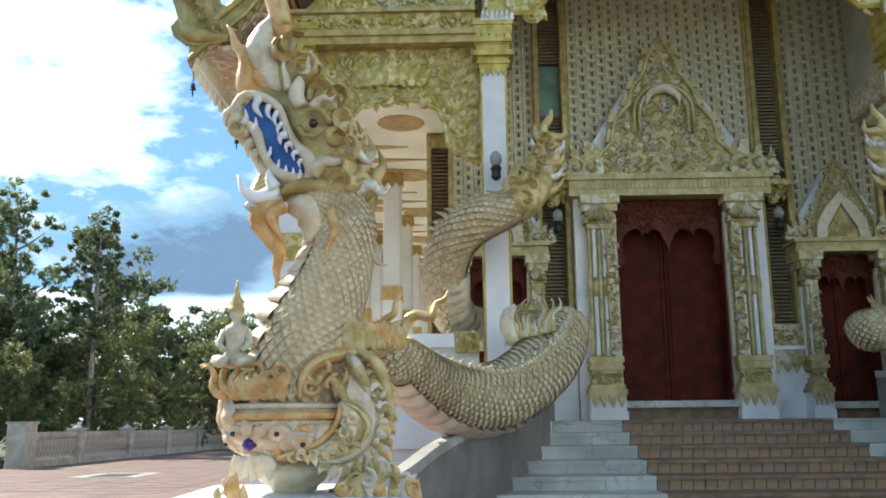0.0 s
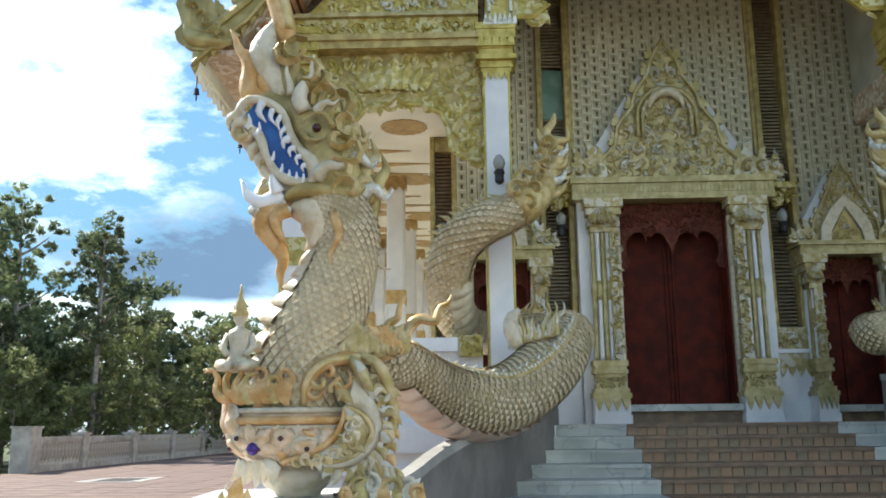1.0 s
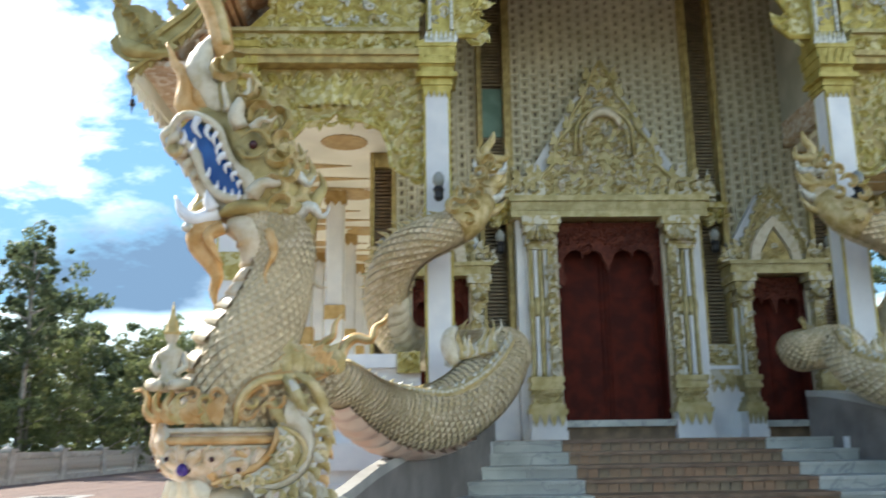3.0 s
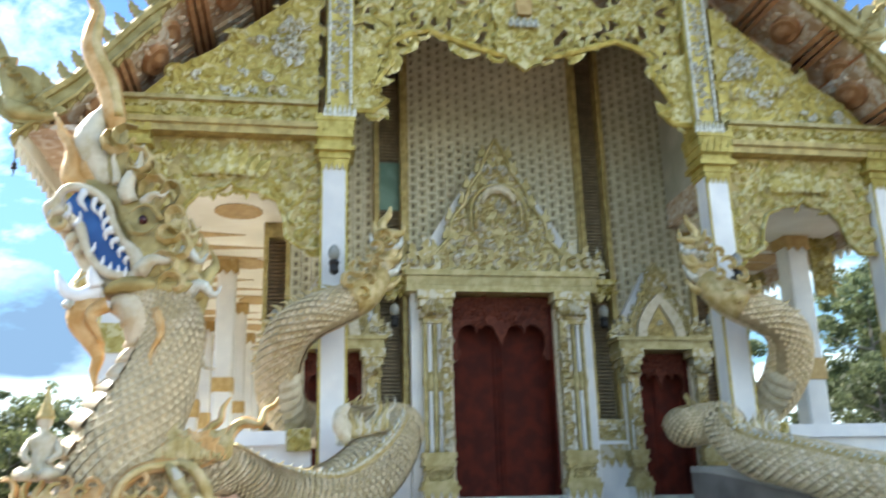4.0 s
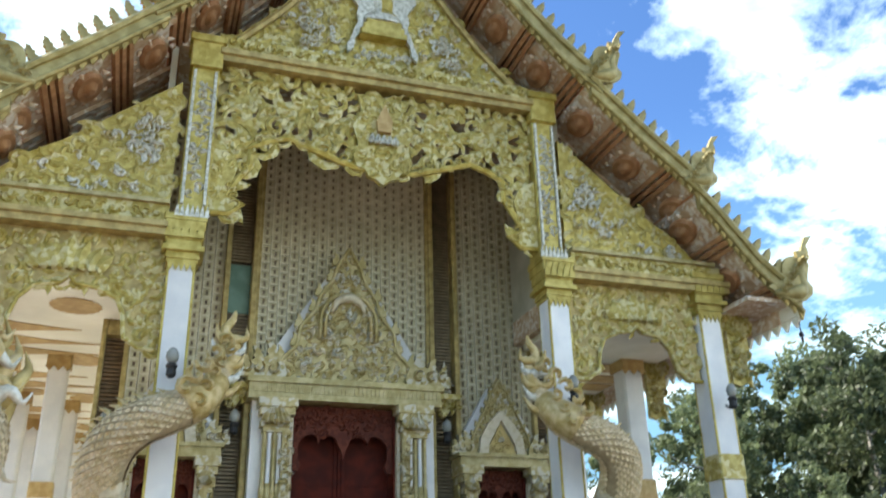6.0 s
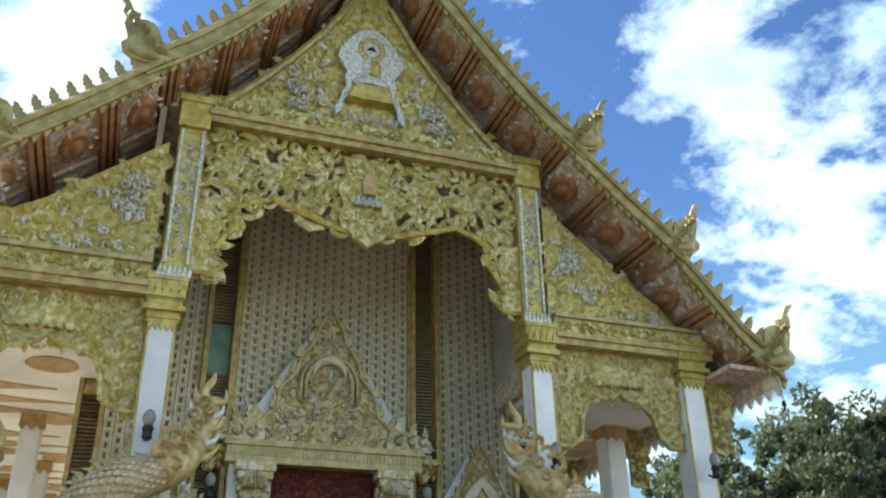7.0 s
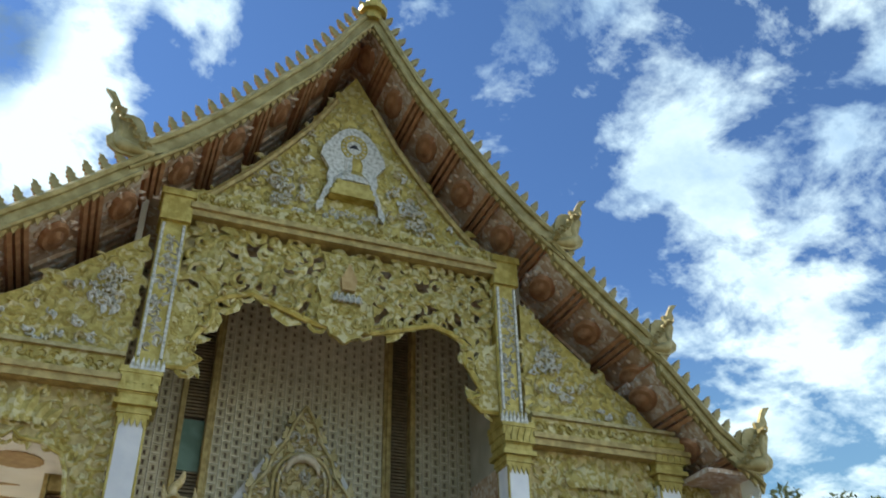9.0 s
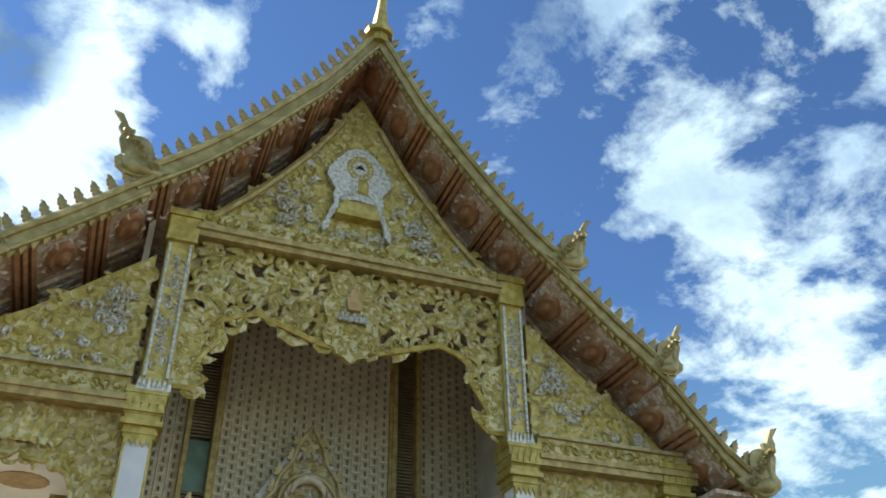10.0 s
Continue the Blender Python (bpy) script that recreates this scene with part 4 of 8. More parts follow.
for sx in (-1, 1):
    # side arch
    A = [(2.6, 5.86), (2.6, 4.5), (2.8, 4.52), (2.96, 4.63), (3.0, 4.9), (3.08, 5.08), (3.3, 5.19), (3.53, 5.22), (3.61, 5.3), (3.69, 5.22), (3.95, 5.17), (4.1, 5.0), (4.18, 4.72), (4.34, 4.58), (4.54, 4.58), (4.54, 5.86)]
    a = thing("side_arch", (sx * 3.6, 0.1, 4.4), "gilded carved side arch over the porch wall", "carved screen", "side arches")
    bm = bmesh.new()
    prism(bm, flipped(A, sx), 0.16, 0.22)
    part("panel", bm, GOLD_DARK, a)
    bm = bmesh.new()
    relief(bm, flipped(A, sx), 0.15, 0.12, 5, True, 0.18, 0.55)
    part("foliage", bm, GOLD_RELIEF, a, "", False, "stuff")
    bm = bmesh.new()
    tube(bm, [(sx * x, 0.13, z) for x, z in A[1:-1]], 0.028, 6)
    part("edge_roll", bm, GOLD_RELIEF, a)
    for i in range(7):
        bm = bmesh.new()
        leaf(bm, sx * (3.62 + (i - 3) * 0.1), 0.12, 5.38, 0.42 - abs(i - 3) * 0.05, 1.57 - (i - 3) * 0.22 * sx, 0.14, 0.1)
        part("fan_leaf", bm, GOLD_RELIEF, a, "upright gilded leaf")
    # bracket outside the corner column
    bm = bmesh.new()
    B = [(5.07, 5.75), (5.07, 4.6), (5.2, 4.57), (5.36, 4.66), (5.34, 4.9), (5.42, 5.1), (5.4, 5.4), (5.5, 5.6)]
    prism(bm, flipped(B, sx), 0.16, 0.24)
    relief(bm, flipped(B, sx), 0.15, 0.1, 4, True, 0.45, 0.5)
    br = lone("eave_bracket", bm, GOLD_RELIEF, "gilded carved bracket under the eave beside a column", "bracket", "", False, "eave brackets")
    for k in range(1, 9):
        copy_thing(br, pose(0, 2.2 * k, 0))
    # side beam and frieze
    b = thing("side_beam", (sx * 3.8, 0.1, 5.86), "ochre side beam with a gilded frieze", "beam", "side beams")
    bm = bmesh.new()
    box(bm, *sorted((sx * 2.62, sx * 5.1)), -0.03, 0.4, 5.86, 5.95, 0.01)
    box(bm, *sorted((sx * 2.62, sx * 5.1)), -0.07, 0.4, 5.95, 6.02, 0.01)
    part("moulding", bm, GOLD_DARK, b)
    bm = bmesh.new()
    box(bm, *sorted((sx * 2.62, sx * 5.0)), 0.0, 0.4, 6.02, 6.25, 0.01)
    relief(bm, [(x, z) for x, z in [(sx * 2.65, 6.04), (sx * 4.9, 6.04), (sx * 4.9, 6.23), (sx * 2.65, 6.23)]], 0.0, 0.07, 9, True, 0.4, 0.5)
    part("frieze", bm, GOLD_RELIEF, b)
    bm = bmesh.new()
    box(bm, *sorted((sx * 2.62, sx * 4.9)), -0.06, 0.4, 6.25, 6.3, 0.01)
    part("ledge", bm, PALE_GOLD, b, "faded gold ledge")
    # half gable over the aisle
    G = [(2.62, 6.3), (4.75, 6.3), (4.3, 6.75), (3.9, 7.0), (3.3, 7.5), (2.62, 8.05)]
    g = thing("half_gable", (sx * 3.3, 0.1, 6.3), "half gable of gilded foliage and white mirror figures above the aisle", "gable", "half gables")
    bm = bmesh.new()
    prism(bm, flipped(G, sx), 0.12, 0.4)
    part("panel", bm, GOLD, g)
    bm = bmesh.new()
    relief(bm, flipped(G, sx), 0.12, 0.12, 6, True, 0.13, 0.55)
    part("foliage", bm, GOLD_RELIEF, g, "", False, "stuff")
    bm = bmesh.new()
    relief(bm, flipped([(2.85, 6.95), (3.15, 6.95), (3.2, 7.3), (3.0, 7.5), (2.85, 7.3)], sx), 0.09, 0.06, 4, True, 0.5, 0.6)
    part("white_figure", bm, SILVER, g, "white mirror figure")
    rm = random.Random(17 if sx > 0 else 18)
    n = 0
    while n < 26:
        x, z = rm.uniform(2.7, 4.4), rm.uniform(6.36, 7.9)
        if inside(x, z, G) and inside(x + 0.12, z + 0.12, G):
            bm = bmesh.new()
            curl(bm, sx * x, 0.085, z, rm.uniform(0.05, 0.09), rm.uniform(0, 6.28), rm.choice((-1, 1)), 0.55, 0.25)
            leaf(bm, sx * x, 0.085, z, rm.uniform(0.08, 0.13), rm.uniform(0, 6.28), 0.15, 0.2)
            part("mirror_leaf", bm, (SILVER, PALE_RELIEF)[n % 2], g, "white mirror leaf")
            n += 1
    # post above the capital
    p = thing("gable_post", (sx * 2.38, 0.2, 6.1), "gilded post inlaid with white mirror strips above the capital", "post", "gable posts")
    bm = bmesh.new()
    box(bm, sx * 2.36 - 0.17, sx * 2.36 + 0.17, 0.03, 0.4, 6.11, 8.4, 0.01)
    part("body", bm, GOLD, p)
    bm = bmesh.new()
    relief(bm, [(sx * 2.36 - 0.1, 6.35), (sx * 2.36 + 0.1, 6.35), (sx * 2.36 + 0.1, 8.1), (sx * 2.36 - 0.1, 8.1)], 0.03, 0.075, 12, True, 0.45, 0.5)
    part("inlay", bm, SILVER, p, "white mirror inlay", False, "stuff")
    for o in (-0.13, 0.13):
        bm = bmesh.new()
        box(bm, sx * 2.36 + o - 0.018, sx * 2.36 + o + 0.018, -0.005, 0.05, 6.3, 8.2, 0.004)
        part("strip", bm, SILVER, p, "white edge strip")
    bm = bmesh.new()
    spikes(bm, sx * 2.36 - 0.2, sx * 2.36 + 0.2, -0.01, 6.12, 0.16, 7, False, 0.03)
    part("collar", bm, SILVER, p, "pale pleated collar", False, "stuff")
    bm = bmesh.new()
    box(bm, sx * 2.36 - 0.2, sx * 2.36 + 0.2, -0.03, 0.4, 8.25, 8.62, 0.015)
    box(bm, sx * 2.36 - 0.23, sx * 2.36 + 0.23, -0.06, 0.4, 8.62, 8.72, 0.015)
    part("head", bm, GOLD, p)

beam = thing("gable_beam", (0, 0.1, 8.39), "ochre moulded beam under the gable", "beam")
bm = bmesh.new()
box(bm, -2.2, 2.2, -0.02, 0.4, 8.39, 8.48, 0.01)
box(bm, -2.2, 2.2, -0.07, 0.4, 8.48, 8.56, 0.01)
part("moulding", bm, GOLD_DARK, beam)
bm = bmesh.new()
box(bm, -2.15, 2.15, 0.0, 0.4, 8.56, 8.78, 0.01)
relief(bm, [(-2.1, 8.58), (2.1, 8.58), (2.1, 8.76), (-2.1, 8.76)], 0.0, 0.07, 21, True, 0.4, 0.5)
part("frieze", bm, GOLD_RELIEF, beam)

gable = thing("gable", (0, 0.2, 8.7), "steep gilded gable with foliage and a white haloed figure", "gable")
GB = [(2.35, 8.72), (1.96, 9.0), (1.5, 9.5), (1.1, 10.0), (0.7, 10.55), (0.3, 11.25), (0.0, 11.75)]
bm = bmesh.new()
prism(bm, both_sides(GB), 0.2, 0.5)
part("panel", bm, GOLD, gable)
bm = bmesh.new()
for sx in (-1, 1):
    relief(bm, flipped(GB + [(0.0, 8.78)], sx), 0.2, 0.13, 31, True, 0.13, 0.55)
part("foliage", bm, GOLD_RELIEF, gable, "", False, "stuff")
bm = bmesh.new()
for sx in (-1, 1):
    tube(bm, [(sx * x, 0.16, z - 0.12) for x, z in GB[:-1]], 0.05, 6)
part("border", bm, GOLD_DARK, gable)
halo = bmesh.new()
H = [(0.0, 10.6), (0.12, 10.57), (0.24, 10.48), (0.36, 10.32), (0.47, 10.14), (0.5, 9.98), (0.42, 9.86), (0.36, 9.76), (0.39, 9.62), (0.36, 9.5), (0.42, 9.36), (0.46, 9.2), (0.52, 9.08), (0.5, 8.96), (0.42, 9.04), (0.4, 9.22), (0.34, 9.3), (0.0, 9.3)]
for sx in (-1, 1):
    prism(halo, flipped(H, sx), 0.1, 0.16)
plate = part("halo", halo, SILVER, gable, "white mirror halo")
bm = bmesh.new()
for q in (0.13, 0.2):
    tube(bm, [(q * math.cos(0.2618 * k), 0.1, 10.22 + q * 1.1 * math.sin(0.2618 * k)) for k in range(25)], 0.014, 6)
for k in range(16):
    leaf(bm, 0.13 * math.cos(0.3927 * k), 0.09, 10.22 + 0.14 * math.sin(0.3927 * k), 0.075, 0.3927 * k, 0.15, 0.0)
part("ray_ring", bm, GOLD, plate, "gilded ring of rays")
bm = bmesh.new()
lathe(bm, [(0.30, 0), (0.30, 0.06), (0.24, 0.14), (0.14, 0.24), (0.16, 0.4), (0.13, 0.48), (0.05, 0.52), (0.09, 0.58), (0.1, 0.66), (0.06, 0.74), (0.02, 0.8)], (0, 0.12, 9.52), 14, 0.45)
fig = part("figure", bm, SILVER, gable, "plain white and gold seated statue in the halo")
fig.data.materials.append(BLACK)
fig.data.materials.append(GOLD)
for p in fig.data.polygons:
    if 9.52 + 0.69 < p.center.z < 9.52 + 0.8:
        p.material_index = 1
    elif 9.52 + 0.1 < p.center.z < 9.52 + 0.46 and p.center.x > -0.06:
        p.material_index = 2
bm = bmesh.new()
for i in range(3):
    box(bm, -0.34 + 0.04 * i, 0.34 - 0.04 * i, 0.02, 0.2, 9.26 + i * 0.09, 9.35 + i * 0.09, 0.02)
part("throne", bm, GOLD, gable)
bm = bmesh.new()
relief(bm, [(-0.36, 8.85), (0.36, 8.85), (0.3, 9.02), (-0.3, 9.02)], 0.06, 0.07, 5, True, 0.5, 0.6)
part("mirror_leaf", bm, SILVER, gable, "white mirror leaves", False, "stuff")
for sx in (-1, 1):
    bm = bmesh.new()
    relief(bm, flipped([(0.85, 9.0), (1.15, 9.0), (1.1, 9.4), (0.9, 9.5)], sx), 0.12, 0.06, 6, True, 0.5, 0.6)
    part("mirror_leaf", bm, SILVER, gable, "white mirror leaves", False, "stuff")

rm = random.Random(29)
n = 0
while n < 44:
    x, z = rm.uniform(-2.0, 2.0), rm.uniform(8.9, 10.9)
    if inside(abs(x) + 0.1, z + 0.1, GB + [(0.0, 8.78)]) and abs(x) > 0.6:
        bm = bmesh.new()
        curl(bm, x, 0.165, z, rm.uniform(0.05, 0.10), rm.uniform(0, 6.28), rm.choice((-1, 1)), 0.55, 0.25)
        leaf(bm, x, 0.165, z, rm.uniform(0.08, 0.14), rm.uniform(0, 6.28), 0.15, 0.2)
        part("mirror_leaf", bm, (SILVER, PALE_RELIEF)[n % 2], gable, "white mirror leaf")
        n += 1

# porch ceiling
bm = bmesh.new()
box(bm, -3.3, 3.3, 0.4, 2.5, 8.8, 8.95)
lone("ceiling", bm, SOFFIT, "dark brown porch ceiling high behind the arch", "ceiling", "structure")

# ---------------- roof ----------------
TIERS = [
    [(0.0, 12.5), (0.2, 12.2), (0.43, 11.8), (0.8, 11.2), (1.21, 10.7), (1.61, 10.2), (2.03, 9.72), (2.42, 9.32), (2.74, 9.04), (3.02, 8.82)],
    [(2.86, 8.74), (3.15, 8.48), (3.71, 7.97), (4.2, 7.57), (4.5, 7.3)],
    [(4.4, 7.18), (4.6, 6.97), (4.95, 6.55), (5.22, 6.22), (5.72, 5.8), (5.82, 5.71)],
]
DEEP = [0.36, 0.30, 0.28]
BACK = [40.0, 40.0, 40.0]
FRONT = [-0.6, -0.6, -0.6]
bm = bmesh.new()
o = [(-0.22, 0), (0.22, 0), (0.13, 0.18), (0.26, 0.29), (0.19, 0.43), (0.32, 0.5), (0.23, 0.62), (0.31, 0.72), (0.2, 0.83), (0.25, 1.0), (0.06, 0.87), (0.0, 0.67), (-0.1, 0.6), (-0.06, 0.42), (-0.2, 0.36), (-0.11, 0.18)]
prism(bm, [(0.27 * p, 0.27 * q) for p, q in o], -0.03, 0.03)
CROCKET = mesh_of("crocket", bm, BARGE)


def along(line, gap):
    """Points and slopes at even gaps along a line of (x, z)."""
    out, carry = [], gap * 0.5
    for (xa, za), (xb, zb) in zip(line, line[1:]):
        d = math.hypot(xb - xa, zb - za)
        while carry < d:
            out.append((xa + (xb - xa) * carry / d, za + (zb - za) * carry / d, math.atan2(zb - za, xb - xa)))
            carry += gap
        carry -= d
    return out


roof = thing("roof", (0, 0, 8.5), "steep three tiered temple roof with gilded bargeboards", "roof", "", "structure")
for sx in (-1, 1):
    for k, line in enumerate(TIERS):
        low = [(x, z - 0.16) for x, z in line]
        bm = bmesh.new()
        prism(bm, flipped([(x, z - 0.02) for x, z in line] + [(x, z - 0.05) for x, z in reversed(line)], sx), FRONT[k] + 0.1, BACK[k])
        part("tiles", bm, ROOF, roof)
        bm = bmesh.new()
        prism(bm, flipped([(x, z - 0.055) for x, z in line] + [(x, z - 0.17) for x, z in reversed(line)], sx), FRONT[k] + 0.1, BACK[k])
        part("soffit", bm, SOFFIT, roof, "brown painted soffit")
        d = DEEP[k]
        bm = bmesh.new()
        prism(bm, flipped(line + [(x, z - d) for x, z in reversed(line)], sx), FRONT[k], FRONT[k] + 0.11)
        board = part("bargeboard", bm, BARGE, roof, "pale gilded bargeboard")
        bm = bmesh.new()
        tube(bm, [(sx * x, FRONT[k] - 0.01, z - 0.02) for x, z in line], 0.05, 6)
        tube(bm, [(sx * x, FRONT[k] - 0.01, z - d + 0.03) for x, z in line], 0.028, 6)
        part("roll", bm, BARGE, roof)
        bm = bmesh.new()
        for x, z, s in along([(x, z - d) for x, z in line], 0.14):
            prism(bm, [(sx * (x - 0.05), z + 0.02), (sx * (x + 0.05), z + 0.02), (sx * x, z - 0.09)], FRONT[k] + 0.02, FRONT[k] + 0.06)
        part("fringe", bm, GOLD_DARK, roof)
        for x, z, s in along(line, 0.215)[: -1 if k else None]:
            m = pose(sx * x, FRONT[k] + 0.03, z) @ Matrix.Scale(sx, 4, (1, 0, 0)) @ pose(0, 0, 0, 0, -math.degrees(s) * 0.55 - 8, 0)
            piece("crocket", CROCKET, board, m)
        # carved blocks and discs under the overhang
        for i, (x, z, s) in enumerate(along([(x, z - 0.17) for x, z in line], 0.47)):
            m = pose(sx * x, -0.19, z) @ Matrix.Scale(sx, 4, (1, 0, 0)) @ pose(0, 0, 0, 0, -math.degrees(s), 0)
            bm = bmesh.new()
            if i % 2:
                for j in range(3):
                    box(bm, -0.13 + j * 0.1, -0.07 + j * 0.1, -0.32, 1.6, -0.08, 0.0)
                me = mesh_of("soffit_bar", bm, SOFFIT_RED)
            else:
                bm2 = bmesh.new()
                for y0 in (-0.3, 0.82, 1.0, 1.2):
                    box(bm2, -0.3, 0.3, y0, y0 + 0.12, -0.05, 0.0)
                for j in range(10):
                    leaf(bm2, 0.24 * math.cos(0.628 * j), 0.32 + 0.38 * math.sin(0.628 * j), -0.02, 0.1, 0.628 * j, 0.2, 0.1)
                piece("soffit_panel", mesh_of("soffit_panel", bm2, SOFFIT), roof, m)
                lathe(bm, [(0.17, -0.06), (0.2, -0.02), (0.2, 0.0)], (0, 0.32, 0), 16, 1.5)
                lathe(bm, [(0.04, -0.1), (0.11, -0.06), (0.11, 0.0)], (0, 0.32, 0), 12, 1.5)
                me = mesh_of("soffit_disc", bm, SOFFIT_RED)
            piece(me.name.split(".")[0], me, roof, m)

    # serpent-head finials at the foot of each tier
    for k, (x, z, s) in enumerate(((3.0, 8.79, 0.8), (4.4, 7.31, 0.72), (5.64, 5.74, 0.85))):
        f = thing("roof_finial", (sx * x, -0.6, z), "gilded serpent head finial at the foot of a roof tier", "finial", "roof finials")
        o = [(-0.42, 0.04), (-0.2, -0.1), (0.05, -0.17), (0.26, -0.14), (0.42, -0.02), (0.46, 0.11), (0.37, 0.22), (0.41, 0.36), (0.46, 0.5), (0.43, 0.62), (0.51, 0.74), (0.48, 0.86), (0.56, 0.97), (0.63, 1.06), (0.48, 1.02), (0.4, 0.88), (0.34, 0.75), (0.24, 0.74), (0.26, 0.62), (0.14, 0.63), (0.04, 0.6), (-0.04, 0.53), (-0.09, 0.42), (-0.11, 0.3), (-0.14, 0.18), (-0.26, 0.14)]
        bm = bmesh.new()
        prism(bm, [(sx * (x + s * p), z + s * q) for p, q in o], -0.57, -0.63)
        part("head", bm, BARGE, f)
        bm = bmesh.new()
        swell(bm, sx, [(x - 0.3 * s, -0.6, z - 0.04 * s, 0.05 * s), (x, -0.61, z - 0.03 * s, 0.10 * s), (x + 0.2 * s, -0.61, z + 0.02 * s, 0.125 * s), (x + 0.3 * s, -0.605, z + 0.14 * s, 0.07 * s), (x + 0.28 * s, -0.6, z + 0.32 * s, 0.075 * s), (x + 0.36 * s, -0.6, z + 0.55 * s, 0.05 * s), (x + 0.44 * s, -0.6, z + 0.8 * s, 0.02 * s)], 18, 10)
        part("throat", bm, BARGE, f, "", True)
        for i in range(7):
            bm = bmesh.new()
            curl(bm, sx * (x + (-0.16 + 0.085 * i) * s), -0.675, z + (0.02 + 0.1 * i) * s, 0.085 * s, 1.2 * i, sx if i % 2 else -sx, 0.55, 0.6)
            part("scroll", bm, BARGE, f)
    # eave along the side, with a pointed fringe
    e = thing("eave", (sx * 5.7, 10, 5.5), "white eave board with a pointed fringe along the side roof", "eave", "eaves", "structure")
    bm = bmesh.new()
    box(bm, *sorted((sx * 5.74, sx * 5.84)), -0.55, 40, 5.42, 5.68)
    part("board", bm, CREAM_WALL, e)
    bm = bmesh.new()
    y = -0.55
    while y < 24:
        prism(bm, [(y, 5.42), (y + 0.2, 5.42), (y + 0.1, 5.27)], sx * 5.81, sx * 5.77, "x")
        y += 0.21
    part("fringe", bm, CREAM_WALL, e)
    bm = bmesh.new()
    box(bm, *sorted((sx * 5.0, sx * 5.74)), -0.5, 40, 5.6, 5.66)
    if sx > 0:
        box(bm, 5.705, 5.737, -0.2, 40, 5.4, 5.6)
    part("soffit", bm, SOFFIT, e, "brown eave soffit")
    for k in range(4):
        y = -0.5 + 1.9 * k
        bm = bmesh.new()
        tube(bm, [(sx * 5.79, y, 5.43), (sx * 5.79, y, 5.2)], 0.006, 5)
        lathe(bm, [(0.01, 0.06), (0.025, 0.05), (0.032, 0.0), (0.036, -0.015), (0.015, -0.015)], (sx * 5.79, y, 5.15), 10)
        prism(bm, [(y, 5.14), (y + 0.025, 5.1), (y, 5.05), (y - 0.025, 5.1)], sx * 5.79 - 0.004, sx * 5.79 + 0.004, "x")
        lone("wind_bell", bm, BLACK, "small dark wind bell hanging from the eave fringe", "bell", "", False, "wind bells")

# ridge finial
f = thing("ridge_finial", (0, -0.6, 12.5), "slender curved gilded finial on the gable's peak", "finial")
bm = bmesh.new()
path = glide([(0, -0.55, 12.3), (0, -0.63, 12.65), (0, -0.67, 12.85), (0.02, -0.63, 13.15), (0.04, -0.71, 13.6), (0.06, -0.85, 14.1)], 14)
tube(bm, [p for p in path], [0.16, 0.15, 0.13, 0.12, 0.1, 0.09, 0.08, 0.07, 0.06, 0.05, 0.04, 0.03, 0.02, 0.01], 8)
part("horn", bm, GOLD, f)
bm = bmesh.new()
lathe(bm, [(0.22, 0), (0.24, 0.08), (0.16, 0.16), (0.12, 0.22)], (0, -0.58, 12.4), 12)
part("collar", bm, GOLD, f)

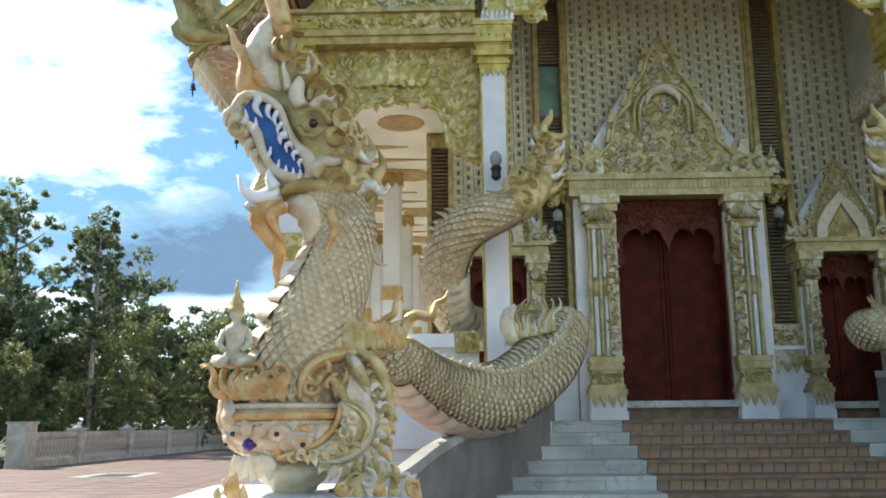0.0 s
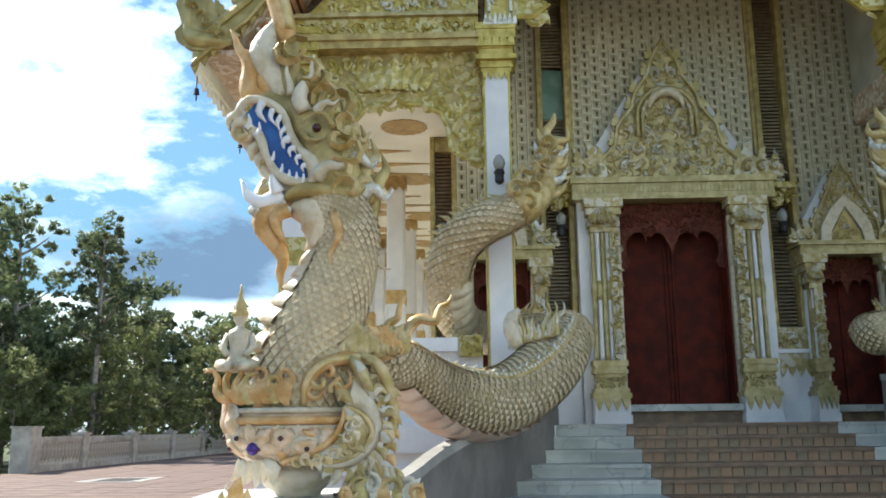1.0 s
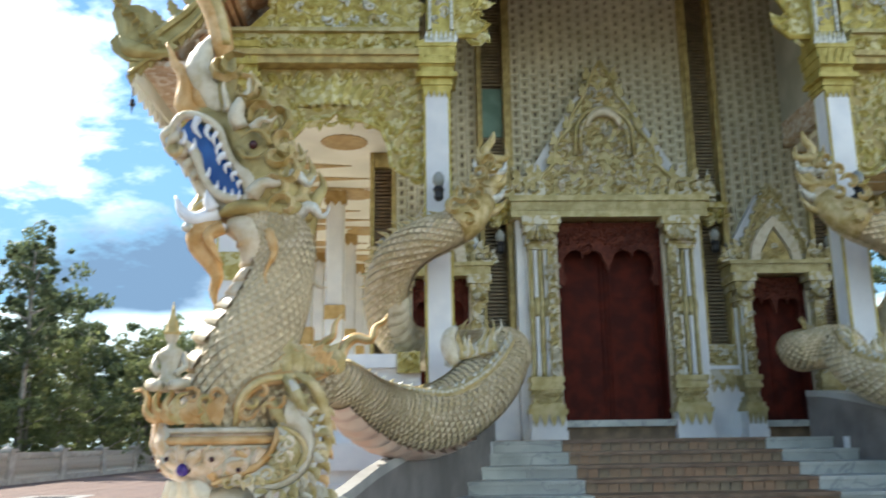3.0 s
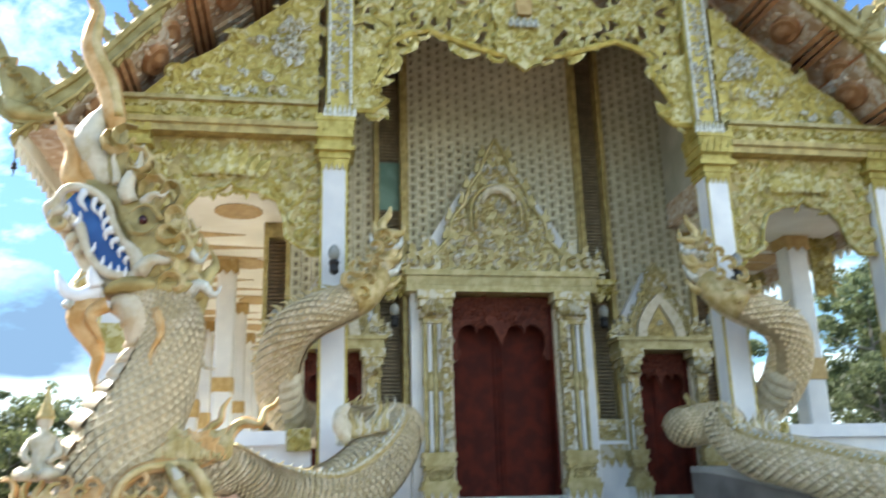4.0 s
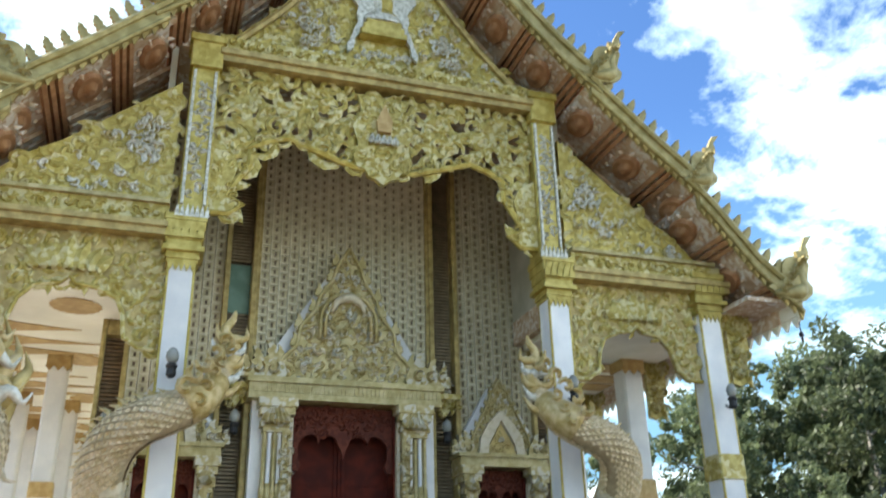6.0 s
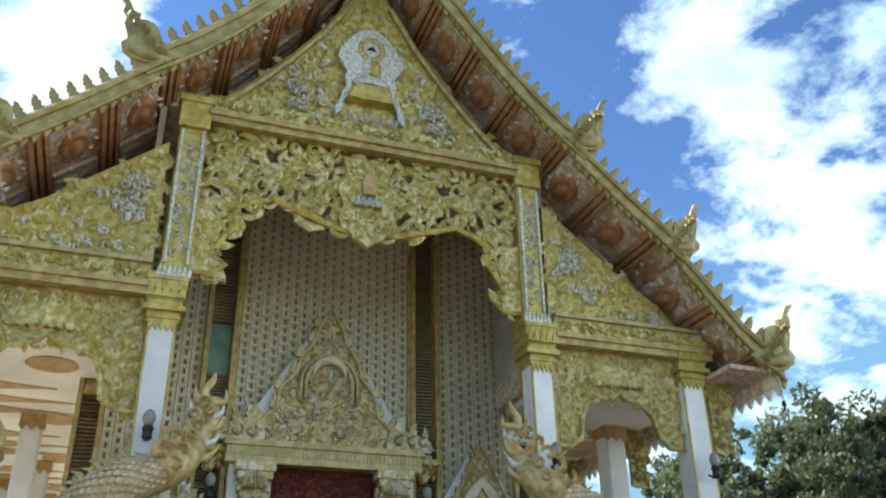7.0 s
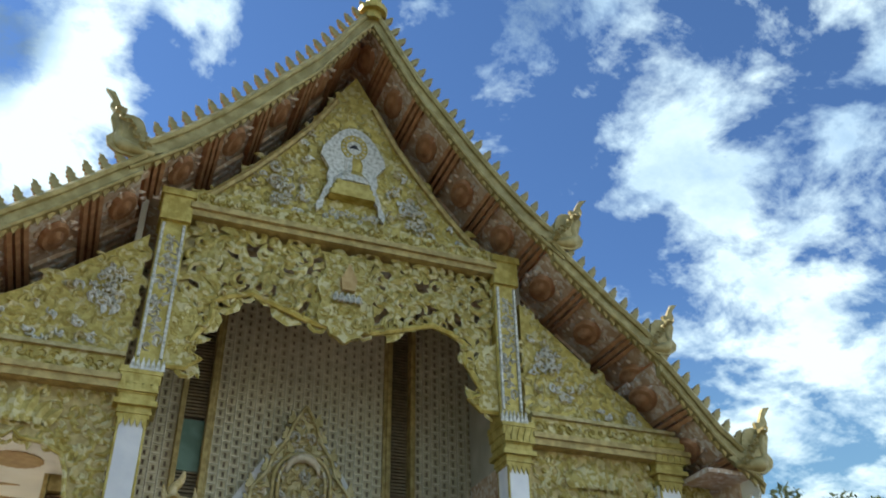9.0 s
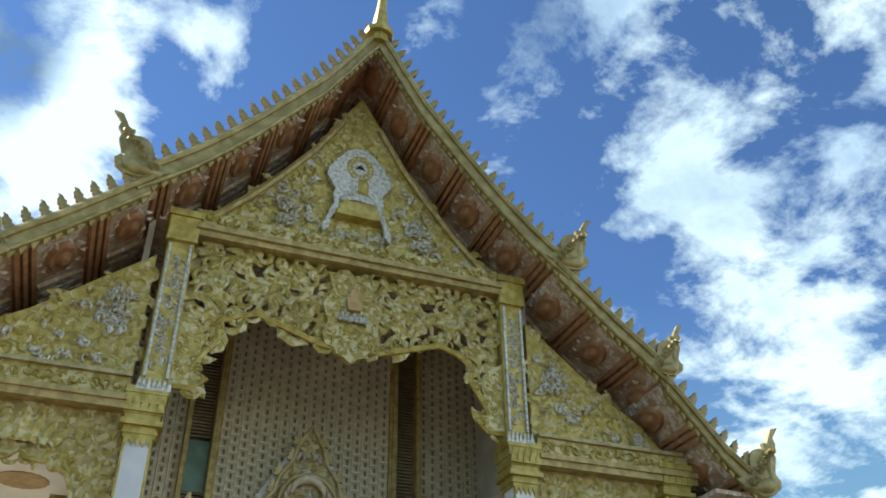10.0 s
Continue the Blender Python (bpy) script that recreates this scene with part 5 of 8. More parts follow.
# ---------------- doors ----------------
def pilaster(parent, x0, x1, sx, y, z1, cuts):
    """A gilded door pilaster between x0 and x1: spiked white foot, stepped base, colonnettes, waist band, capital."""
    a, b = sorted((sx * x0, sx * x1))
    w = b - a
    bm = bmesh.new()
    box(bm, a - 0.06, b + 0.06, y - 0.2, y + 0.3, FLOOR, FLOOR + 0.12, 0.01)
    box(bm, a - 0.045, b + 0.045, y - 0.185, y + 0.3, FLOOR + 0.12, FLOOR + 0.34, 0.01)
    part("foot", bm, WHITE, parent, "white pilaster foot")
    bm = bmesh.new()
    spikes(bm, a - 0.045, b + 0.045, y - 0.19, FLOOR + 0.34, 0.17, 4, True, 0.02)
    for s, u, v in ((0.07, 0.34, 0.40), (0.045, 0.40, 0.46), (0.01, 0.46, 0.53), (-0.02, 0.53, 0.60), (0.01, 0.60, 0.65), (0.04, 0.65, 0.70), (0.025, 0.70, 0.75), (0.045, 0.75, 0.82)):
        box(bm, a - s, b + s, y - 0.13 - s, y + 0.3, FLOOR + u, FLOOR + v, 0.012)
    relief(bm, [(a, FLOOR + 0.42), (b, FLOOR + 0.42), (b, FLOOR + 0.6), (a, FLOOR + 0.6)], y - 0.14, 0.05, 13, True, 0.35, 0.5)
    part("base", bm, PALE_GOLD, parent, "gilded waisted base")
    z0 = FLOOR + 0.82
    bm = bmesh.new()
    box(bm, a + 0.02, b - 0.02, y - 0.03, y + 0.3, z0, z1 - 0.45)
    part("core", bm, PALE_GOLD, parent, "faded gold pilaster core")
    zm = (z0 + z1) / 2 - 0.15
    n = cuts
    for i in range(n):
        cx = (a + 0.1 if sx > 0 else a) + (w - 0.1) * (i + 0.5) / n
        white = (i % 2 == 0) == (sx > 0)
        bm = bmesh.new()
        r = (w - 0.1) / n * 0.44
        lathe(bm, [(r * 1.25, 0), (r, 0.06), (r * 0.92, zm - z0 - 0.1), (r * 1.3, zm - z0 - 0.04), (r * 1.4, zm - z0), (r * 1.3, zm - z0 + 0.04), (r * 0.95, zm - z0 + 0.1), (r * 0.85, z1 - 0.5 - z0), (r * 1.3, z1 - 0.44 - z0)], (cx, y - 0.05, z0), 12)
        part("colonnette", bm, WHITE if white else PALE_GOLD, parent, "white colonnette" if white else "", True)
        if white:
            bm = bmesh.new()
            lathe(bm, [(r * 1.0, -0.13), (r * 1.34, -0.06), (r * 1.44, 0), (r * 1.34, 0.06), (r * 1.0, 0.13)], (cx, y - 0.05, zm), 12)
            part("waist_band", bm, PALE_GOLD, parent, "gilded waist band", True)
    bm = bmesh.new()
    relief(bm, [(a if sx > 0 else b - 0.11, z0), (a + 0.11 if sx > 0 else b, z0), (a + 0.11 if sx > 0 else b, z1 - 0.5), (a if sx > 0 else b - 0.11, z1 - 0.5)], y - 0.12, 0.055, 4, True, 0.5, 0.5)
    box(bm, *((a, a + 0.11) if sx > 0 else (b - 0.11, b)), y - 0.12, y + 0.2, z0, z1 - 0.45)
    part("carved_strip", bm, PALE_RELIEF, parent)
    bm = bmesh.new()
    for s, u, v in ((0.0, 0.45, 0.38), (0.03, 0.38, 0.3), (0.0, 0.3, 0.22), (0.05, 0.22, 0.12), (0.08, 0.12, 0.0)):
        box(bm, a - s, b + s, y - 0.12 - s, y + 0.3, z1 - u, z1 - v, 0.01)
    for i in range(5):
        leaf(bm, a + w * (i + 0.5) / 5, y - 0.15, z1 - 0.35, 0.28, 1.57 + (i - 2) * 0.2, 0.5, 0.05)
    part("capital", bm, PALE_RELIEF, parent, "gilded lotus capital")


def doorway(cx, w, z0, z1, y, top, wing, pil, size, label):
    d = thing("doorway", (cx, y, FLOOR), label, "doorway", "temple doorways" if size < 1 else "")
    sx_all = (-1, 1)
    at = min(0.42, 2.42 - y)
    # leaves
    for sx in sx_all:
        leaf_bm = bmesh.new()
        a, b = sorted((cx + sx * 0.012, cx + sx * w))
        box(leaf_bm, a, b, y + at, y + at + 0.06, z0, z1, 0.006)
        lf = part("door_leaf", leaf_bm, RED, d, "closed dark red lacquered door leaf")
        bm = bmesh.new()
        for e in (0.06, 0.94):
            m = a + (b - a) * e
            box(bm, m - 0.025, m + 0.025, y + at - 0.02, y + at + 0.004, z0 + 0.02, z1, 0.006)
        for e in (0.03, 0.30, 0.62):
            m = z0 + (z1 - z0) * e
            box(bm, a + (b - a) * 0.1, b - (b - a) * 0.1, y + at - 0.007, y + at + 0.004, m, m + 0.05, 0.004)
        part("door_frame", bm, RED, lf)
        bm = bmesh.new()
        box(bm, *sorted((cx + sx * (w - 0.001), cx + sx * (w - 0.03))), y + 0.08, y + at - 0.001, z0, z1)
        part("reveal", bm, RED, d, "red painted door reveal")
    bm = bmesh.new()
    box(bm, cx - 0.02, cx + 0.02, y + at - 0.025, y + at + 0.04, z0, z1, 0.005)
    part("meeting_stile", bm, RED, d)
    # scalloped red valance
    bm = bmesh.new()
    h = (z1 - z0) * 0.16
    o = [(cx - w, z1), (cx - w, z1 - h * 2.05), (cx - w * 0.86, z1 - h * 2.05), (cx - w * 0.80, z1 - h * 1.85), (cx - w * 0.86, z1 - h * 1.6)]
    for mid in (0.68, 0.29):
        o += [(cx - w * (mid + 0.185 * math.cos(e)), z1 - h * (1.18 - 0.27 * math.sin(e) + 0.12 * (mid > 0.5) * math.cos(e))) for e in (math.pi * i / 7 for i in range(8))]
    o += [(cx - w * 0.05, z1 - h * 1.35), (cx, z1 - h * 1.62)]
    o += [(2 * cx - x, z) for x, z in reversed(o[:-1])]
    prism(bm, o, y + 0.14, y + 0.19)
    relief(bm, [(cx - w, z1), (cx + w, z1), (cx + w, z1 - h * 0.85), (cx - w, z1 - h * 0.85)], y + 0.14, 0.07 * size, 7, True, 0.3, 0.45)
    part("valance", bm, RED_CARVED, d, "carved red scalloped valance")
    # jambs and sill
    bm = bmesh.new()
    for sx in sx_all:
        box(bm, *sorted((cx + sx * w, cx + sx * (w + 0.045))), y + 0.0, y + at + 0.07, z0, z1)
    part("jamb", bm, IVORY, d, "ivory painted jamb")
    bm = bmesh.new()
    box(bm, cx - w - 0.06, cx + w + 0.06, y - 0.12, y + at + 0.07, z0 - 0.085, z0, 0.01)
    part("sill", bm, MARBLE, d, "pale marble sill")
    bm = bmesh.new()
    box(bm, cx - w - 0.02, cx + w + 0.02, y - 0.05, y + 0.3, FLOOR, z0 - 0.085)
    part("step", bm, SLAT, d, "dark step under the sill")
    for sx in sx_all:
        pl = part("pilaster_back", cube_of(sorted((cx + sx * (w + 0.045), cx + sx * (w + pil))), y + 0.05, y + 0.3, FLOOR, z1 + 0.02), WHITE, d, "plain white strip beside the pilaster")
        pilaster(d, cx * sx + w + 0.05, cx * sx + w + pil - (0.14 if size >= 1 else 0.0), sx, y, z1 + 0.02, 4 if size >= 1 else 2)
    # entablature
    bm = bmesh.new()
    e = w + pil + 0.08
    box(bm, cx - e, cx + e, y - 0.12, y + 0.3, z1 + 0.02, z1 + 0.1, 0.01)
    box(bm, cx - e - 0.03, cx + e + 0.03, y - 0.16, y + 0.3, z1 + 0.24 * size, z1 + 0.32 * size, 0.01)
    box(bm, cx - e + 0.01, cx + e - 0.01, y - 0.118, y + 0.3, z1 + 0.1, z1 + 0.24 * size)
    part("entablature", bm, PALE_GOLD, d)
    bm = bmesh.new()
    k = int(2 * e / 0.06)
    for i in range(k):
        box(bm, cx - e + i * 0.06 + 0.008, cx - e + i * 0.06 + 0.045, y - 0.13, y + 0.1, z1 + 0.11, z1 + 0.23 * size)
    part("dentils", bm, PALE_GOLD, d, "gilded row of dentils", False, "stuff")
    zb = z1 + 0.32 * size
    # spired pediment
    H = top - zb
    P = [(0.0, zb), (wing * 0.78, zb), (wing * 0.76, zb + H * 0.14), (wing * 0.60, zb + H * 0.24), (wing * 0.56, zb + H * 0.38), (wing * 0.40, zb + H * 0.5), (wing * 0.34, zb + H * 0.62), (wing * 0.2, zb + H * 0.74), (wing * 0.14, zb + H * 0.86), (0.0, top)]
    if size < 1:
        P = [(0.0, zb), (0.47, zb), (0.43, zb + 0.28), (0.36, zb + 0.42), (0.26, zb + 0.62), (0.2, zb + 0.74), (0.13, zb + 0.92), (0.07, zb + 1.0), (0.0, top)]
    back = [(1.30, zb), (1.22, zb + 0.14), (0.14, top - 0.16), (0.0, top - 0.1)] if size >= 1 else [(0.66, zb), (0.62, zb + 0.2), (0.14, top - 0.12), (0.0, top - 0.08)]
    bm = bmesh.new()
    prism(bm, [(cx + x, z) for x, z in back] + [(cx - x, z) for x, z in reversed(back[:-1])], y + 0.1, y + 0.22)
    part("pediment_back", bm, WHITE, d, "plain white pointed backing")
    bm = bmesh.new()
    o = [(cx + x, z) for x, z in P[1:]] + [(cx - x, z) for x, z in reversed(P[1:-1])]
    prism(bm, o, y + 0.02, y + 0.2)
    part("pediment", bm, PALE_GOLD, d)
    bm = bmesh.new()
    for sx in sx_all:
        relief(bm, [(cx + sx * x, z) for x, z in P], y + 0.02, 0.085 * size, 11, True, 0.28, 0.55)
    part("pediment_foliage", bm, PALE_RELIEF, d, "", False, "stuff")
    bm = bmesh.new()
    for sx in sx_all:
        tube(bm, [(cx + sx * x, y - 0.01, z) for x, z in P[1:]], 0.03 * size, 6)
        for i in range(2, len(P) - 1):
            x, z = P[i]
            prism(bm, [(cx + sx * (x + 0.02) + a, z + b) for a, b in flipped(flame((0.2 if size >= 1 else 0.12) * size), sx)], y - 0.02, y + 0.03)
    part("border_flames", bm, PALE_GOLD, d)
    if size >= 1:
        bm = bmesh.new()
        arc = [(cx + wing * 0.19 * math.cos(t), y - 0.05, zb + H * 0.5 + wing * 0.19 * math.sin(t)) for t in (math.pi * i / 10 for i in range(11))]
        tube(bm, arc, [size * (0.02 + 0.05 * math.sin(math.pi * i / 10)) for i in range(11)], 8)
        part("niche_arch", bm, IVORY, d, "ivory arched moulding", True)
        for f, m in ((1.12, PALE_GOLD), (0.92, PALE_RELIEF)):
            bm = bmesh.new()
            r = wing * 0.3 * f
            arc = [(cx + r * math.cos(t), y - 0.045, zb + H * 0.44 + r * math.sin(t)) for t in (math.pi * i / 12 for i in range(13))]
            tube(bm, [(cx + r, y - 0.045, zb + H * 0.3)] + arc + [(cx - r, y - 0.045, zb + H * 0.3)], 0.03 * size, 7)
            part("niche_band", bm, m, d, "faded gold arch band", True)
    else:
        for sx in sx_all:
            bm = bmesh.new()
            prism(bm, [(cx + sx * x, z) for x, z in ((0.36, zb + 0.02), (0.33, zb + 0.24), (0.2, zb + 0.46), (0.0, zb + 0.66), (0.0, zb + 0.5), (0.1, zb + 0.34), (0.2, zb + 0.16), (0.22, zb + 0.02))], y - 0.05, y + 0.02)
            part("chevron", bm, IVORY, d, "ivory curved chevron")
        bm = bmesh.new()
        prism(bm, [(cx + x, z) for x, z in ((-0.22, zb + 0.01), (0.22, zb + 0.01), (0.19, zb + 0.14), (0.0, zb + 0.46), (-0.19, zb + 0.14))], y - 0.02, y + 0.02)
        relief(bm, [(cx - 0.18, zb + 0.03), (cx + 0.18, zb + 0.03), (cx, zb + 0.4)], y - 0.02, 0.06, 5, True, 0.2, 0.5)
        part("tympanum", bm, GOLD_DARK, d, "dull gold pointed panel")
    rw = random.Random(int(50 + 10 * cx))
    for i in range(22 if size >= 1 else 5):
        z = zb + H * (0.05 + 0.75 * rw.random() ** 1.3)
        x = cx + wing * 0.7 * (1 - (z - zb) / H) * rw.uniform(-1, 1)
        bm = bmesh.new()
        curl(bm, x, y - 0.03, z, rw.uniform(0.05, 0.09) * size, rw.uniform(0, 6.28), rw.choice((-1, 1)), 0.55, 0.4)
        leaf(bm, x, y - 0.03, z, rw.uniform(0.08, 0.13) * size, rw.uniform(0, 6.28), 0.25, 0.2)
        part("mirror_leaf", bm, (SILVER, PALE_RELIEF, IVORY)[i % 3], d, "white mirror leaf")
    bm = bmesh.new()
    for sx in sx_all:
        for i, (u, s) in enumerate(((0.86, 0.42), (1.02, 0.34), (1.16, 0.26))):
            prism(bm, [(cx + sx * wing * u + a, zb + b) for a, b in flipped(flame(s * size * 1.3), sx)], y - 0.04 - 0.01 * i, y + 0.06)
            curl(bm, cx + sx * wing * u, y - 0.06, zb + 0.14 * size, 0.1 * size, 1.0, sx, 0.5, 0.5)
    part("wing", bm, PALE_RELIEF, d, "gilded flame wings")
    return d


def cube_of(xs, y0, y1, z0, z1):
    bm = bmesh.new()
    box(bm, xs[0], xs[1], y0, y1, z0, z1, 0.006)
    return bm


doorway(0.0, 0.725, 1.72, 4.44, 2.0, 6.80, 1.22, 0.56, 1.0, "tall dark red double door in a gilded surround with a spired pediment")
for sx in (-1, 1):
    doorway(sx * 2.33, 0.385, 1.69, 3.65, 2.08, 4.97, 0.62, 0.22, 0.62, "narrow dark red side door under a small gilded pediment")


# ---------------- lamps and small figures on the walls ----------------
def globe_lamp(x, y, z, group="wall lamps"):
    l = thing("wall_lamp", (x, y, z - 0.2), "frosted globe wall lamp on a black bracket, unlit", "lamp", group)
    bm = bmesh.new()
    lathe(bm, [(0.035, 0), (0.056, 0.03), (0.07, 0.075), (0.062, 0.125), (0.036, 0.165), (0.005, 0.185)], (x, y - 0.16, z), 14)
    part("globe", bm, GLOBE, l, "frosted white globe", True)
    bm = bmesh.new()
    lathe(bm, [(0.03, -0.16), (0.055, -0.13), (0.05, -0.06), (0.065, -0.03), (0.05, 0.0)], (x, y - 0.16, z), 10)
    tube(bm, [(x, y, z - 0.08), (x, y - 0.09, z - 0.14), (x, y - 0.16, z - 0.1)], 0.016, 6)
    part("bracket", bm, BLACK, l)


for sx in (-1, 1):
    globe_lamp(sx * 2.42, 0.0, 4.29)
    globe_lamp(sx * 1.5, 2.24, 4.15)
    globe_lamp(sx * 3.12, 2.24, 4.05)
    globe_lamp(sx * 4.76, 0.0, 4.32)
    s = thing("shaft_bracket", (sx * 1.5, 2.2, 4.5), "gilded bracket on the slatted shaft", "bracket", "shaft brackets")
    bm = bmesh.new()
    box(bm, sx * 1.5 - 0.2, sx * 1.5 + 0.2, 2.02, 2.36, 4.62, 4.7, 0.01)
    prism(bm, [(sx * 1.5 - 0.16, 4.62), (sx * 1.5 + 0.16, 4.62), (sx * 1.5, 4.38)], 2.1, 2.3)
    relief(bm, [(sx * 1.5 - 0.2, 4.4), (sx * 1.5 + 0.2, 4.4), (sx * 1.5 + 0.2, 4.7), (sx * 1.5 - 0.2, 4.7)], 2.05, 0.06, 3)
    part("shelf", bm, GOLD_RELIEF, s)
    bm = bmesh.new()
    lathe(bm, [(0.08, 0), (0.1, 0.05), (0.05, 0.1), (0.075, 0.2), (0.05, 0.25), (0.025, 0.28), (0.05, 0.33), (0.045, 0.38), (0.02, 0.44), (0.005, 0.52)], (sx * 1.5, 2.15, 4.702), 10)
    for q in (-1, 1):
        tube(bm, [(sx * 1.5 + q * 0.06, 2.13, 4.9), (sx * 1.5 + q * 0.12, 2.1, 4.84), (sx * 1.5 + q * 0.04, 2.07, 4.88)], 0.018, 5)
    tagged(lone("statuette", bm, SILVER, "small pale statuette on a gilded bracket", "statue", "", True, "statuettes"))

# ---------------- the two stair serpents ----------------
def scale_form(tip, side, back, mid):
    """One dished, rimmed scale on a unit board: x across, y along the body, z outwards; heights of its tip, sides, back and middle."""
    q = [(-0.5, 0, side), (0, -1.0, tip), (0.5, 0, side), (0, 1.0, back), (-0.37, 0, side * 0.92), (0, -0.74, tip * 0.92), (0.37, 0, side * 0.92), (0, 0.72, back * 0.9), (0, -0.05, mid)]
    f = [(0, 1, 5, 4), (1, 2, 6, 5), (2, 3, 7, 6), (3, 0, 4, 7), (4, 5, 8), (5, 6, 8), (6, 7, 8), (7, 4, 8)]
    return q, f


SCALE_PTS, SCALE_FACES = scale_form(0.33, 0.22, 0.05, -0.04)
NET_PTS = scale_form(0.22, 0.2, 0.17, -0.05)[0]
SCALE_MESH = bpy.data.meshes.new("scale")
SCALE_MESH.from_pydata(SCALE_PTS, [], SCALE_FACES)
SCALE_MESH.materials.append(NAGA)


def scaled_body(parent, path, sx, name, lead, around, singles=0, bare=lambda u: 0.55, board=SCALE_PTS):
    """A round body along a path of (x, y, z, radius) with overlapping pointed scales; lead: the way of the belly, which has none."""
    pts = [Vector(p[:3]) for p in path]
    n = len(pts)
    frames = []
    for i in range(n):
        d = (pts[min(i + 1, n - 1)] - pts[max(i - 1, 0)]).normalized()
        belly = Vector(lead(i / (n - 1)))
        belly = (belly - d * belly.dot(d)).normalized()
        frames.append((pts[i], d, belly, d.cross(belly), path[i][3]))
    bm = bmesh.new()
    skin = [[(sx * q.x, q.y, q.z) for q in (c + r * 0.985 * (math.cos(a) * b + math.sin(a) * s) for a in (2 * math.pi * k / 20 for k in range(21)))] for c, d, b, s, r in frames]
    faces(bm, skin)
    bmesh.ops.remove_doubles(bm, verts=bm.verts[:], dist=1e-5)
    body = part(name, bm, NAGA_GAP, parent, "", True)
    verts, polys, made = [], [], 0
    s0 = np.r_[0, np.cumsum([(pts[i + 1] - pts[i]).length for i in range(n - 1)])]
    flip = Matrix.Scale(sx, 4, (1, 0, 0))
    u, j, gap = 0.0, -1, 0.0
    while u + gap < s0[-1]:
        u += gap
        j += 1
        i = int(min(np.searchsorted(s0, u), n - 1))
        i0 = max(i - 1, 0)
        t = float((u - s0[i0]) / max(s0[i] - s0[i0], 1e-6)) if i > i0 else 0.0
        c = frames[i0][0].lerp(frames[i][0], t)
        d, b, s = (frames[i0][k].lerp(frames[i][k], t).normalized() for k in (1, 2, 3))
        r = frames[i0][4] * (1 - t) + frames[i][4] * t
        w = 2 * math.pi * r / around
        gap = w * 0.64
        for k in range(around):
            a = 2 * math.pi * (k + 0.5 * (j % 2)) / around
            if math.cos(a) > bare(u / s0[-1]):
                continue
            nrm = math.cos(a) * b + math.sin(a) * s
            tan = d.cross(nrm)
            o = c + nrm * r
            m = flip @ Matrix(((tan.x * w, d.x * gap, nrm.x * w, o.x), (tan.y * w, d.y * gap, nrm.y * w, o.y), (tan.z * w, d.z * gap, nrm.z * w, o.z), (0, 0, 0, 1)))
            if made < singles and nrm.y < -0.05 and u > s0[-1] * 0.12:
                piece("scale", SCALE_MESH, body, m)
                made += 1
                continue
            k0 = len(verts)
            verts += [tuple(m @ Vector(v)) for v in board]
            polys += [tuple(k0 + e for e in (f if sx > 0 else f[::-1])) for f in SCALE_FACES]
    me = bpy.data.meshes.new("scale")
    me.from_pydata(verts, [], polys)
    me.materials.append(NAGA)
    tagged(attach(new("scale", me), parent), "cream overlapping scales", kind="stuff")
    return frames


def belly_plates(parent, frames, sx, gap, label, material, spread=1.15, proud=0.14, sense=1):
    """Overlapping rounded belly plates along the belly side."""
    run, last = 0.0, frames[0][0]
    for c, d, b, s, r in frames:
        run += (c - last).length
        last = c
        if run < gap:
            continue
        run = 0.0
        d = d * sense
        bm = bmesh.new()
        rows = []
        for i in range(9):
            a = -spread + 2 * spread * i / 8
            nrm = math.cos(a) * b + math.sin(a) * s
            e = c + nrm * r
            k = math.cos(a * 0.9)
            rows.append([(sx * v.x, v.y, v.z) for v in (e + d * gap * 0.75, e + nrm * r * proud * 0.7 * k + d * gap * 0.2, e + nrm * r * proud * k - d * gap * 0.35, e - d * gap * 0.5 * k - d * gap * 0.05)])
        faces(bm, rows)
        part("belly_plate", bm, material, parent, label, True)


def horn(bm, sx, pts, r0, n=9, sides=8, power=0.8, squash=1.0):
    """A tapering curved horn or flame through the points."""
    path = glide(pts, n)
    tube(bm, [(sx * p[0], p[1], p[2]) for p in path], [max(0.004, r0 * (1 - i / (n - 1)) ** power) for i in range(n)], sides, squash)


